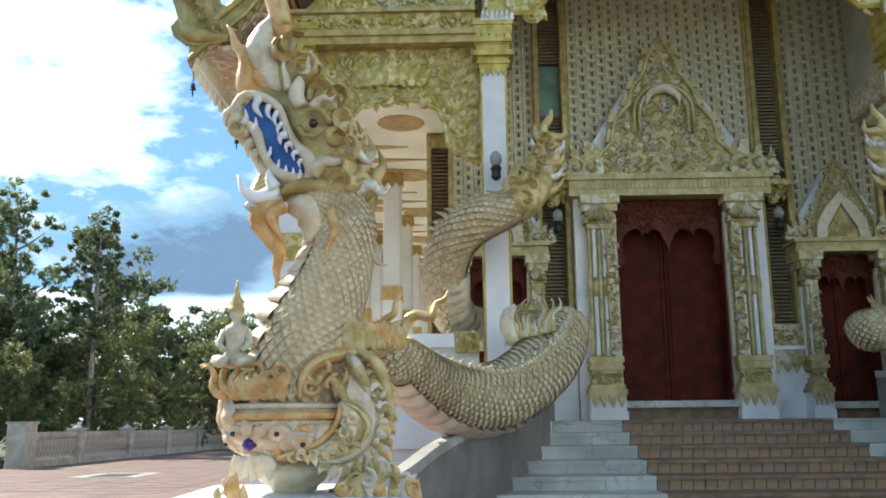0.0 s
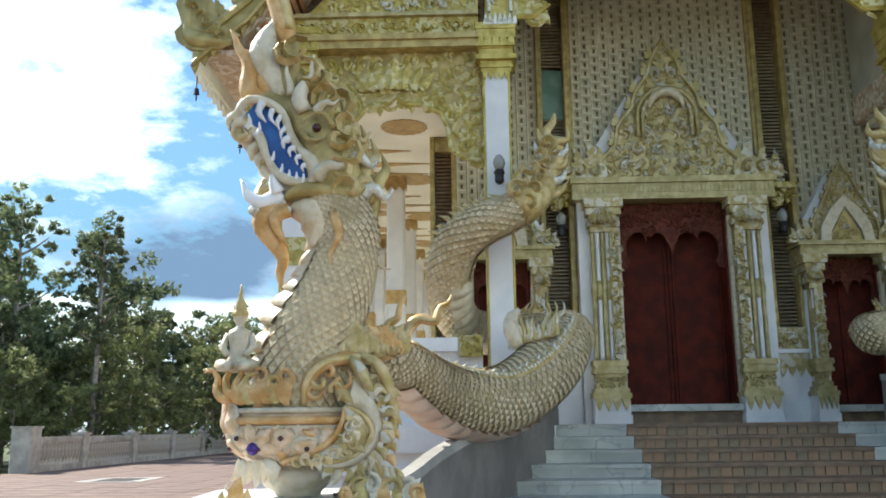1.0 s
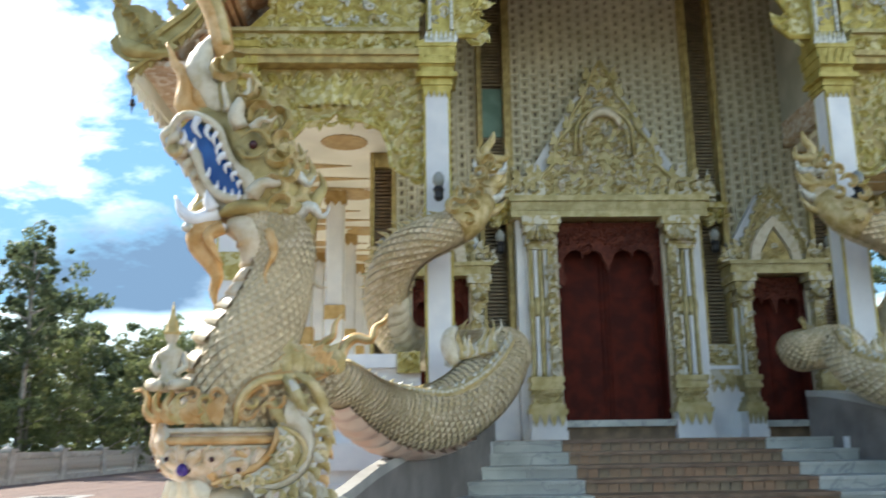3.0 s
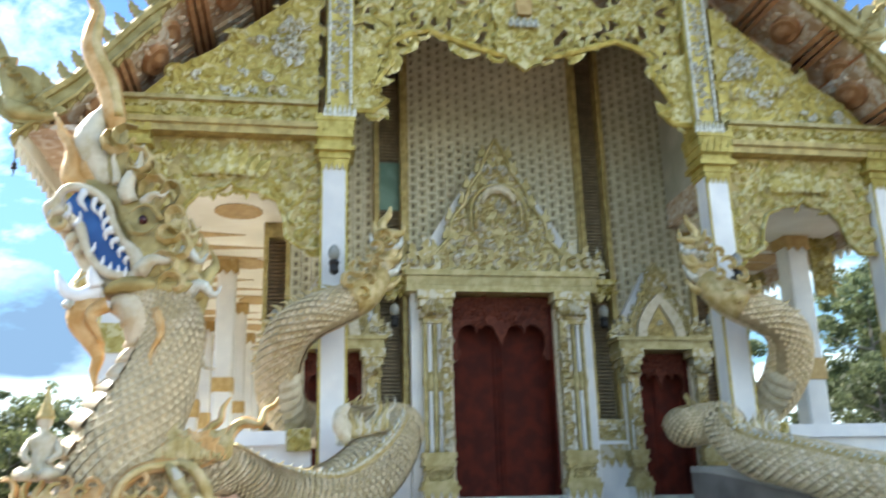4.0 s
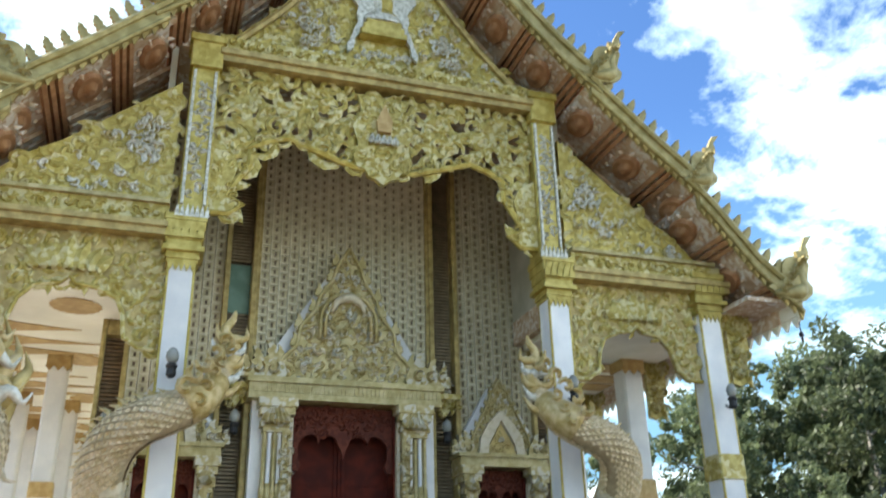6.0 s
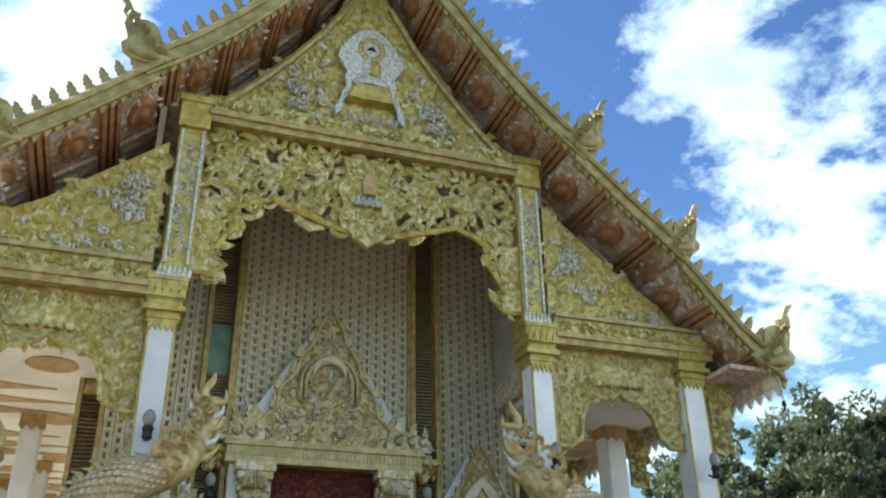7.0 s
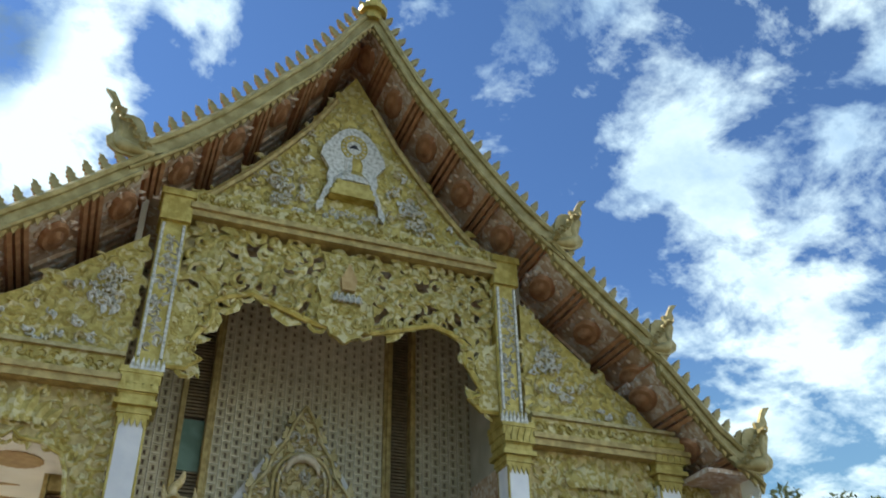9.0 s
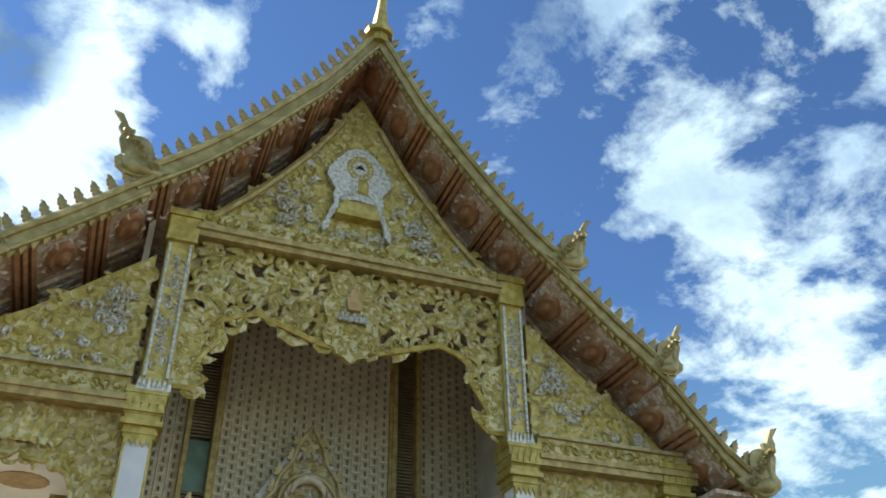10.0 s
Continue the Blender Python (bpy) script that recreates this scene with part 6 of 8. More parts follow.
def serpent(sx):
    g = thing("serpent_statue", (sx * -3.8, -4.5, 1.14), "cream scaled temple serpent with gilded crest and open blue mouth", "statue", "stair serpents")
    Y = -4.5

    def P(x, z, dy=0.0):
        return (x, Y + dy, z)

    def bit(name, material, pts, r0, n=9, sides=8, label="", power=0.8, squash=1.0):
        bm = bmesh.new()
        horn(bm, sx, pts, r0, n, sides, power, squash)
        return part(name, bm, material, g, label, True)

    def form(name, material, pts, n=14, sides=12, label=""):
        bm = bmesh.new()
        swell(bm, sx, pts, n, sides)
        return part(name, bm, material, g, label, True)

    # neck and body
    neck = glide([(*P(-3.862, 1.474), 0.25), (*P(-3.851, 1.686), 0.27), (*P(-3.845, 1.840), 0.275), (*P(-3.825, 1.965), 0.265), (*P(-3.765, 2.105), 0.24), (*P(-3.688, 2.280), 0.212), (*P(-3.643, 2.441), 0.19), (*P(-3.625, 2.587), 0.182), (*P(-3.672, 2.737), 0.175), (*P(-3.761, 2.855), 0.14)], 44)
    fr = scaled_body(g, neck, sx, "neck", lambda u: (-1, 0.1, 0.2), 28, 290)
    belly_plates(g, fr[4:36], sx, 0.09, "ivory throat plate", THROAT, 0.95, 0.2)
    body = glide([(-3.62, -4.36, 1.66, 0.12), (-3.45, -4.3, 1.84, 0.12), (-3.348, -4.1, 1.862, 0.135), (-3.275, -3.85, 1.822, 0.162), (-3.162, -3.4, 1.742, 0.196), (-3.008, -2.95, 1.676, 0.22), (-2.784, -2.45, 1.665, 0.246), (-2.526, -1.95, 1.735, 0.265), (-2.214, -1.3, 1.935, 0.285), (-1.99, -0.7, 2.17, 0.295), (-1.86, -0.15, 2.33, 0.29), (-1.76, 0.2, 2.42, 0.27), (-1.95, 0.62, 2.46, 0.25), (-2.4, 0.82, 2.5, 0.24), (-2.8, 0.7, 2.56, 0.23), (-3.0, 0.35, 2.78, 0.23), (-3.03, 0.02, 3.08, 0.235), (-2.93, -0.25, 3.36, 0.23), (-2.72, -0.4, 3.52, 0.215), (-2.45, -0.42, 3.64, 0.2), (-2.22, -0.36, 3.76, 0.18), (-2.04, -0.25, 3.96, 0.14), (-1.92, -0.15, 4.22, 0.10)], 130)
    if sx < 0:
        # this one's turn is set higher and farther in, to fit the camera's view
        body = glide([(-3.62, -4.36, 1.66, 0.12), (-3.45, -4.3, 1.84, 0.12), (-3.348, -4.1, 1.862, 0.135), (-3.275, -3.85, 1.822, 0.162), (-3.162, -3.4, 1.742, 0.196), (-3.008, -2.95, 1.676, 0.22), (-2.784, -2.45, 1.665, 0.246), (-2.526, -1.95, 1.74, 0.255), (-2.24, -1.3, 1.93, 0.245), (-2.05, -0.85, 2.05, 0.235), (-1.98, -0.5, 2.25, 0.215), (-2.03, -0.22, 2.41, 0.215), (-1.96, 0.02, 2.43, 0.21), (-1.87, 0.25, 2.41, 0.21), (-1.88, 0.52, 2.43, 0.22), (-2.05, 0.72, 2.46, 0.23), (-2.4, 0.82, 2.5, 0.23), (-2.8, 0.7, 2.56, 0.23), (-3.0, 0.35, 2.78, 0.23), (-3.03, 0.02, 3.08, 0.235), (-2.93, -0.25, 3.36, 0.23), (-2.72, -0.4, 3.52, 0.215), (-2.45, -0.42, 3.64, 0.2), (-2.22, -0.36, 3.76, 0.18), (-2.04, -0.25, 3.96, 0.14), (-1.92, -0.15, 4.22, 0.10)], 130)
    fb = scaled_body(g, body, sx, "body", lambda u: Vector((-0.5, -0.5, -0.75)).lerp(Vector((-0.5, 0.2, -0.9)), min(1, max(0, (u - 0.16) / 0.16))) if u < 0.5 else (0.85, -0.45, -0.6), 18, 0, lambda u: 2.0 if u < 0.04 else 0.62 if u < 0.33 else 2.0 if u < 0.58 else 0.66 if u < 0.8 else 0.95, NET_PTS)
    belly_plates(g, fb[6:44], sx, 0.15, "pink belly plate", BELLY, 0.9, 0.3, -1)
    belly_plates(g, fb[78:104], sx, 0.13, "cream belly plate", IVORY, 0.8)
    # crest along the back: a gilded roll, studs and flames
    tops = [(fb[i][0] + Vector((0.0, -0.25, 1)).lerp(Vector((0.42, -0.6, 0.72)), min(1, max(0, (i - 20) / 14))).normalized() * fb[i][4] * 0.98) for i in range(10, 66)]
    bm = bmesh.new()
    tube(bm, [(sx * p.x, p.y, p.z) for p in tops], 0.05, 8)
    part("crest_roll", bm, NAGA_GOLD, g, "", True)
    for i, p in enumerate(tops[4:]):
        h = 0.05 + 0.025 * (i % 2) + (0.03 if i > 34 else 0)
        dx = tops[min(i + 5, 55)] - p
        dx.normalize()
        bit("crest_flame", NAGA_GOLD if i % 3 == 0 else SILVER, [p + Vector((0, 0, 0.02)), p + Vector((0, 0, h * 0.6)) - dx * 0.015, p + Vector((0, 0, h)) + dx * 0.03], 0.02, 6, 6, "pale crest flame")
        bm = bmesh.new()
        lathe(bm, [(0.002, -0.018), (0.015, -0.01), (0.018, 0), (0.015, 0.01), (0.002, 0.018)], (sx * (p.x + 0.01), p.y - 0.045, p.z + 0.02), 7)
        part("pearl", bm, SILVER, g, "pale pearl stud", True)
    for i in range(80, 120):
        c, d, b, s, r = fb[i]
        up = (-b).normalized()
        o = c + up * r * 0.95
        bit("crest_flame", NAGA_GOLD, [o, o + up * 0.06 + d * 0.02, o + up * (0.13 if i % 2 else 0.18) - d * 0.05], 0.04, 6, 6, "gilded crest flame")
    x1, y1 = (-2.43, -1.28) if sx > 0 else (-2.25, -0.75)
    for k in range(26):
        row, f = k % 2, k / 25
        h = 0.17 + 0.15 * abs(math.cos(2.6 * f + 0.2)) + 0.05 * math.sin(2.9 * k) - 0.05 * row
        x, y, lean = x1 + 0.36 * f, y1 - 0.05 * row, 0.3 * f - 0.08 + 0.1 * math.sin(3.7 * k)
        bit("turn_flame", (IVORY, PALE_RELIEF, NAGA_GOLD)[k % 3], [(x, y, 2.2 + 0.09 * f), (x + 0.2 * lean * h, y, 2.2 + 0.09 * f + 0.45 * h), (x + lean * h + 0.02 * (-1) ** k, y, 2.2 + 0.09 * f + 0.75 * h), (x + lean * h, y, 2.2 + 0.09 * f + h)], 0.046, 9, 6, "pale standing crest flame", 0.85)
    for k in range(9):
        bm = bmesh.new()
        curl(bm, sx * (x1 + 0.01 * (k % 3) - 0.05), y1 - 0.12, 2.2 + 0.03 * k, 0.05, 1.3 * k, sx if k % 2 else -sx, 0.6, 0.5)
        part("turn_curl", bm, (SILVER, IVORY)[k % 2], g, "pale crest curl", True)
    if sx > 0:
        form("turn_scroll", IVORY, [(-2.42, -1.4, 2.18, 0.05), (-2.48, -1.4, 2.32, 0.07), (-2.47, -1.4, 2.45, 0.06), (-2.40, -1.4, 2.52, 0.02)], 10, 8, "ivory crest scroll")
    # tail flame
    form("tail_tip", NAGA_GOLD, [(-1.95, -0.18, 4.12, 0.12), (-1.86, -0.2, 4.28, 0.10), (-1.83, -0.2, 4.40, 0.085), (-1.92, -0.2, 4.52, 0.07), (-1.96, -0.2, 4.62, 0.055), (-1.88, -0.2, 4.74, 0.04), (-1.86, -0.2, 4.84, 0.015)], 18, 8, "gilded flame tip")
    for q in (-1, 1):
        for k in range(5):
            z = 3.9 + 0.15 * k
            bit("tail_flame", NAGA_GOLD if (k + q) % 2 else SILVER, [(-2.02 + 0.03 * k, -0.24, z), (-2.0 + 0.03 * k + q * 0.14, -0.26, z + 0.02), (-1.98 + 0.02 * k + q * (0.24 - 0.02 * k), -0.26, z + 0.16)], 0.07, 8, 6, "gilded tail flame")
    for k in range(5):
        bm = bmesh.new()
        curl(bm, sx * (-2.34 + 0.09 * k), -0.66 + 0.05 * k, 3.86 + 0.14 * k, 0.10, 1 + k, sx, 0.7, 0.6)
        curl(bm, sx * (-2.2 + 0.07 * k), -0.6 + 0.05 * k, 3.74 + 0.16 * k, 0.08, 2 + k, -sx, 0.7, 0.6)
        part("tail_scroll", bm, NAGA_GOLD, g)
    form("tail_collar", NAGA_GOLD, [(-2.34, -0.43, 3.70, 0.21), (-2.24, -0.4, 3.77, 0.215), (-2.12, -0.32, 3.87, 0.19), (-2.0, -0.22, 4.04, 0.15)], 8, 10)

    # head: jaws
    form("upper_jaw", GOLD_DARK, [(*P(-3.647, 2.787), 0.15), (*P(-3.698, 2.955), 0.17), (*P(-3.782, 3.127), 0.15), (*P(-3.883, 3.266), 0.11), (*P(-4.001, 3.355), 0.08), (*P(-4.118, 3.399), 0.06), (*P(-4.184, 3.386), 0.03)], 18, 14, "dull gold upper jaw")
    form("lower_jaw", IVORY, [(*P(-3.695, 2.771), 0.12), (*P(-3.825, 2.806), 0.105), (*P(-3.940, 2.841), 0.085), (*P(-4.040, 2.943), 0.07), (*P(-4.115, 3.063), 0.06), (*P(-4.193, 3.150), 0.05), (*P(-4.252, 3.237), 0.03), (*P(-4.222, 3.323), 0.01)], 18, 12, "cream lower jaw")
    form("jaw_roll", GOLD_DARK, [(*P(-3.954, 2.774,-0.1), 0.02), (*P(-3.874, 2.813,-0.11), 0.045), (*P(-3.728, 2.811,-0.13), 0.05), (*P(-3.598, 2.786,-0.13), 0.045), (*P(-3.517, 2.835,-0.1), 0.02)], 12, 8, "dull gold jaw roll")
    bm = bmesh.new()
    M = [(-4.191, 3.271), (-4.143, 3.336), (-4.090, 3.322), (-4.042, 3.269), (-3.982, 3.233), (-3.953, 3.129), (-3.918, 3.050), (-3.851, 2.981), (-3.837, 2.900), (-3.924, 2.881), (-3.991, 2.932), (-4.042, 3.011), (-4.084, 3.114), (-4.129, 3.190)]
    prism(bm, flipped(M, sx), Y - 0.1, Y + 0.12)
    part("mouth", bm, BLUE, g, "deep blue mouth lining")
    form("upper_lip", IVORY, [(*P(-4.244, 3.202,-0.09), 0.02), (*P(-4.234, 3.289,-0.10), 0.024), (*P(-4.183, 3.351,-0.12), 0.024), (*P(-4.084, 3.342,-0.13), 0.024), (*P(-3.983, 3.275,-0.13), 0.024), (*P(-3.930, 3.146,-0.13), 0.024), (*P(-3.872, 3.050,-0.13), 0.024), (*P(-3.805, 2.974,-0.13), 0.045), (*P(-3.778, 2.889,-0.12), 0.05), (*P(-3.826, 2.823,-0.12), 0.03)], 26, 8, "pale upper lip")
    form("lower_lip", IVORY, [(*P(-4.179, 3.201,-0.09), 0.02), (*P(-4.104, 3.132,-0.12), 0.03), (*P(-4.061, 3.011,-0.13), 0.024), (*P(-4.000, 2.916,-0.13), 0.024), (*P(-3.914, 2.861,-0.13), 0.03), (*P(-3.826, 2.866,-0.12), 0.02)], 18, 8, "pale lower lip")
    for i, (a, b, c) in enumerate([((-4.090, 3.329), (-4.108, 3.270), (-4.067, 3.210)), ((-4.032, 3.286), (-4.041, 3.234), (-4.007, 3.189)), ((-3.982, 3.244), (-4.001, 3.209), (-3.990, 3.161)), ((-3.954, 3.174), (-3.979, 3.147), (-3.978, 3.106)), ((-3.933, 3.112), (-3.965, 3.092), (-3.961, 3.051)), ((-3.899, 3.057), (-3.931, 3.044), (-3.924, 3.003)), ((-3.858, 3.009), (-3.891, 2.995), (-3.883, 2.955)), ((-3.825, 2.957), (-3.857, 2.948), (-3.850, 2.914))]):
        bit("upper_tooth", WHITE, [P(*a, -0.135), P(*b, -0.145), P(*c, -0.14)], 0.027 if i in (0, 4) else 0.019, 6, 6, "white pointed tooth", 0.6)
    for a, b, c in [((-4.178, 3.177), (-4.156, 3.211), (-4.167, 3.260)), ((-4.127, 3.128), (-4.102, 3.162), (-4.106, 3.211)), ((-4.047, 2.977), (-4.022, 2.997), (-4.016, 3.038)), ((-3.993, 2.902), (-3.974, 2.922), (-3.968, 2.963)), ((-3.947, 2.868), (-3.931, 2.895), (-3.929, 2.928)), ((-3.901, 2.847), (-3.888, 2.880), (-3.889, 2.914)), ((-3.858, 2.846), (-3.849, 2.880), (-3.850, 2.907))]:
        bit("lower_tooth", WHITE, [P(*a, -0.13), P(*b, -0.14), P(*c, -0.14)], 0.018, 6, 6, "white pointed tooth", 0.6)
    for a, b, c in [((-4.213, 3.237), (-4.251, 3.202), (-4.269, 3.151)), ((-4.160, 3.150), (-4.196, 3.129), (-4.228, 3.096)), ((-4.126, 3.087), (-4.154, 3.054), (-4.152, 2.992)), ((-4.091, 3.029), (-4.113, 2.985), (-4.099, 2.944)), ((-4.247, 3.272), (-4.285, 3.238), (-4.283, 3.179))]:
        bit("jaw_leaf", IVORY, [P(*a, -0.08), P(*b, -0.1), P(*c, -0.09)], 0.04, 7, 6, "pale jaw leaf")
    bit("nose_scroll", NAGA_GOLD, [P(-4.251, 3.192,-0.06), P(-4.216, 3.130,-0.1), P(-4.177, 3.150,-0.12), P(-4.205, 3.191,-0.12)], 0.045, 9, 7)
    bit("tusk", WHITE, [P(-3.987, 2.791,-0.06), P(-4.083, 2.749,-0.1), P(-4.159, 2.790,-0.1), P(-4.211, 2.892,-0.08)], 0.06, 11, 8, "curved white tusk leaf", 0.7)
    bit("tusk", WHITE, [P(-3.997, 2.808,-0.1), P(-4.018, 2.859,-0.12), P(-4.026, 2.926,-0.12)], 0.045, 8, 7, "white tusk leaf", 0.7)
    for k in range(5):
        bit("chin_petal", SILVER if k % 2 else NAGA_GOLD, [P(-4.093, 2.769,-0.02), P(-4.115, 2.826,-0.02), (-4.02 - 0.035 * (2 - k), Y - 0.03, 2.92 + 0.02 * (2 - abs(k - 2)))], 0.05, 7, 6, "pale chin petal")
    # throat patch and beard
    form("throat", THROAT, [(*P(-3.921, 2.714,-0.06), 0.045), (*P(-3.823, 2.699,-0.06), 0.10), (*P(-3.757, 2.622,-0.06), 0.115), (*P(-3.766, 2.524,-0.07), 0.08), (*P(-3.796, 2.426,-0.07), 0.03)], 12, 10, "ivory throat patch")
    form("beard", ORANGE, [(*P(-3.953, 2.741,-0.04), 0.05), (*P(-4.050, 2.702,-0.05), 0.085), (*P(-4.070, 2.626,-0.05), 0.075), (*P(-4.013, 2.527,-0.05), 0.055), (*P(-3.969, 2.429,-0.05), 0.035), (*P(-3.986, 2.348,-0.05), 0.025), (*P(-3.968, 2.258,-0.05), 0.006)], 18, 10, "orange curled beard")
    bit("beard_lock", ORANGE, [P(-3.936, 2.701,-0.12), P(-4.006, 2.649,-0.14), P(-3.972, 2.559,-0.13), P(-3.925, 2.483,-0.12)], 0.045, 10, 8, "orange beard lock")
    bit("beard_lock", ORANGE, [P(-3.678, 2.671,-0.16), P(-3.644, 2.538,-0.2), P(-3.690, 2.425,-0.2), P(-3.673, 2.344,-0.2)], 0.032, 10, 8, "orange neck lock")
    bm = bmesh.new()
    lathe(bm, [(0.003, -0.03), (0.03, -0.02), (0.04, 0), (0.03, 0.02), (0.003, 0.03)], (sx * -4.124, Y - 0.1, 2.703), 9)
    part("chin_knob", bm, SILVER, g, "pale chin knob", True)
    # eyes and cheek scrolls
    for dy in (-0.155, 0.155):
        k = 1 if dy < 0 else -1
        bm = bmesh.new()
        lathe(bm, [(0.003, -0.026), (0.019, -0.019), (0.027, 0.0), (0.019, 0.019), (0.003, 0.026)], (sx * -3.779, Y + dy, 3.168), 10)
        part("eye", bm, RUBY, g, "dark red glass eye", True)
        bit("brow", GOLD_DARK, [P(-3.684, 3.170,dy), P(-3.734, 3.240,dy * 1.15), P(-3.800, 3.241,dy * 1.15), P(-3.849, 3.197,dy * 1.1)], 0.02, 10, 7)
        bit("brow", GOLD_DARK, [P(-3.855, 3.145,dy), P(-3.821, 3.090,dy * 1.15), P(-3.749, 3.092,dy * 1.15), P(-3.700, 3.143,dy * 1.1)], 0.018, 10, 7)
        bit("brow_curl", IVORY, [P(-3.784, 3.265,dy), P(-3.725, 3.309,dy * 1.2), P(-3.686, 3.295,dy * 1.2), P(-3.653, 3.333,dy * 1.1)], 0.03, 9, 7, "ivory brow curl")
        bit("cheek_scroll", IVORY, [P(-3.778, 2.872,dy), P(-3.714, 2.939,dy * 1.15), P(-3.632, 2.938,dy * 1.1), P(-3.610, 3.022,dy)], 0.05, 10, 8, "ivory cheek scroll")
        for i in range(4):
            bm = bmesh.new()
            curl(bm, sx * (-3.650 + 0.05 * (i % 2)), Y + dy * 1.1, 3.108 - 0.1 * i, 0.09, 0.6 + i, -sx, 0.5, 0.5)
            part("cheek_curl", bm, NAGA_GOLD, g, "gilded cheek curl")
    # horns, crown and mane
    form("great_horn", IVORY, [(*P(-3.986, 3.407), 0.07), (*P(-4.063, 3.550), 0.085), (*P(-4.120, 3.682), 0.088), (*P(-4.090, 3.800), 0.06), (*P(-4.055, 3.883), 0.028), (*P(-4.060, 3.949), 0.016), (*P(-4.089, 4.023), 0.012), (*P(-4.077, 4.089), 0.006)], 22, 10, "curved ivory horn")
    form("small_horn", IVORY, [(*P(-3.857, 3.283,-0.1), 0.045), (*P(-3.885, 3.353,-0.11), 0.048), (*P(-3.860, 3.441,-0.11), 0.034), (*P(-3.821, 3.493,-0.11), 0.018), (*P(-3.819, 3.557,-0.11), 0.014), (*P(-3.810, 3.628,-0.11), 0.006)], 16, 9, "small ivory horn")
    form("small_horn", IVORY, [(*P(-3.932, 3.389,-0.1), 0.03), (*P(-3.944, 3.459,-0.1), 0.02), (*P(-3.966, 3.537,-0.1), 0.012), (*P(-3.957, 3.594,-0.1), 0.005)], 10, 7, "small ivory horn")
    form("snout_flame", ORANGE, [(*P(-4.084, 3.374), 0.06), (*P(-4.186, 3.445), 0.07), (*P(-4.190, 3.569), 0.06), (*P(-4.220, 3.659), 0.04), (*P(-4.269, 3.720), 0.026), (*P(-4.291, 3.785), 0.016), (*P(-4.321, 3.844), 0.005)], 16, 9, "orange gilded snout flame")
    form("snout_back", ORANGE, [(*P(-4.052, 3.391), 0.05), (*P(-4.115, 3.497), 0.065), (*P(-4.097, 3.586), 0.05), (*P(-4.159, 3.647), 0.02)], 10, 8, "orange gilded snout flame")
    for i in range(8):
        x, z = -3.920 + 0.06 * i, 3.459 - 0.085 * i
        bit("mane_flame", (NAGA_GOLD, GOLD_DARK)[i % 2], [(x, Y, z - 0.1), (x + 0.06, Y - 0.03, z + 0.02), (x + 0.10, Y, z + 0.1), (x + 0.07, Y, z + 0.2)], 0.065, 10, 7, "gilded mane flame")
    for i in range(7):
        bm = bmesh.new()
        a, b = (-3.906, 3.565)
        curl(bm, sx * (a - 0.06 + 0.06 * i), Y - 0.1, b + 0.1 - 0.075 * i + 0.06 * (i % 2), 0.10, 0.9 * i, sx if i % 2 else -sx, 0.55, 0.6)
        part("crown_curl", bm, (NAGA_GOLD, GOLD_DARK)[i % 2], g, "gilded crown curl")
    form("crown", GOLD_DARK, [(*P(-3.918, 3.336), 0.07), (*P(-3.971, 3.495), 0.075), (*P(-3.965, 3.655), 0.06), (*P(-3.954, 3.780), 0.03)], 12, 9, "dull gold crown boss")
    form("crown_flame", ORANGE, [(-3.985, Y, 3.72, 0.012), (-3.992, Y, 3.78, 0.05), (-3.995, Y, 3.816, 0.063), (-4.021, Y, 3.940, 0.066), (-4.059, Y, 4.064, 0.066), (-4.124, Y, 4.187, 0.063), (-4.159, Y, 4.296, 0.060), (-4.151, Y, 4.411, 0.050), (-4.141, Y, 4.500, 0.038), (-4.186, Y, 4.589, 0.025), (-4.240, Y, 4.701, 0.013), (-4.267, Y, 4.785, 0.005)], 26, 10, "tall orange crown flame")
    form("crown_edge", NAGA_GOLD, [(-3.995 + 0.03, Y - 0.038, 3.816, 0.031), (-4.021 + 0.03, Y - 0.040, 3.940, 0.033), (-4.059 + 0.03, Y - 0.040, 4.064, 0.033), (-4.124 + 0.03, Y - 0.038, 4.187, 0.031), (-4.159 + 0.03, Y - 0.036, 4.296, 0.030), (-4.151 + 0.03, Y - 0.030, 4.411, 0.026), (-4.141 + 0.03, Y - 0.023, 4.500, 0.020), (-4.186 + 0.03, Y - 0.015, 4.589, 0.014), (-4.240 + 0.03, Y - 0.008, 4.701, 0.009), (-4.267 + 0.03, Y - 0.003, 4.785, 0.005)], 26, 7, "gilded edge of the crown flame")
    for i, (u, v) in enumerate(((-3.519, 3.123), (-3.469, 2.969), (-3.436, 2.834), (-3.387, 2.783))):
        bit("neck_fin", SILVER if i % 2 else NAGA_GOLD, [(u - 0.16, Y - 0.05, v), (u - 0.08, Y - 0.08, v + 0.05), (u - 0.01, Y - 0.06, v - 0.01), (u + 0.03, Y - 0.05, v + 0.05)], 0.05, 10, 7, "pale neck fin")
    form("neck_roll", GOLD_DARK, [(*P(-3.519, 3.065), 0.05), (*P(-3.544, 2.936), 0.07), (*P(-3.485, 2.801), 0.06), (*P(-3.490, 2.668), 0.04), (*P(-3.467, 2.536), 0.015)], 12, 8, "dull gold neck roll")
    bit("neck_hook", IVORY, [P(-3.515, 2.537), P(-3.457, 2.438), P(-3.425, 2.386), P(-3.371, 2.379)], 0.035, 9, 7, "ivory hook")

    # boat-shaped seat, with petals wrapped on its bowl
    cx0 = -3.878
    za, zb, zc, zd, ze, zf = 1.138, 1.242, 1.310, 1.429, 1.541, 1.589
    PROFILE = [(zc, 0.2), (zc + 0.03, 0.265), (zc + 0.075, 0.315), (zd, 0.345), (ze, 0.36), (zf, 0.35)]

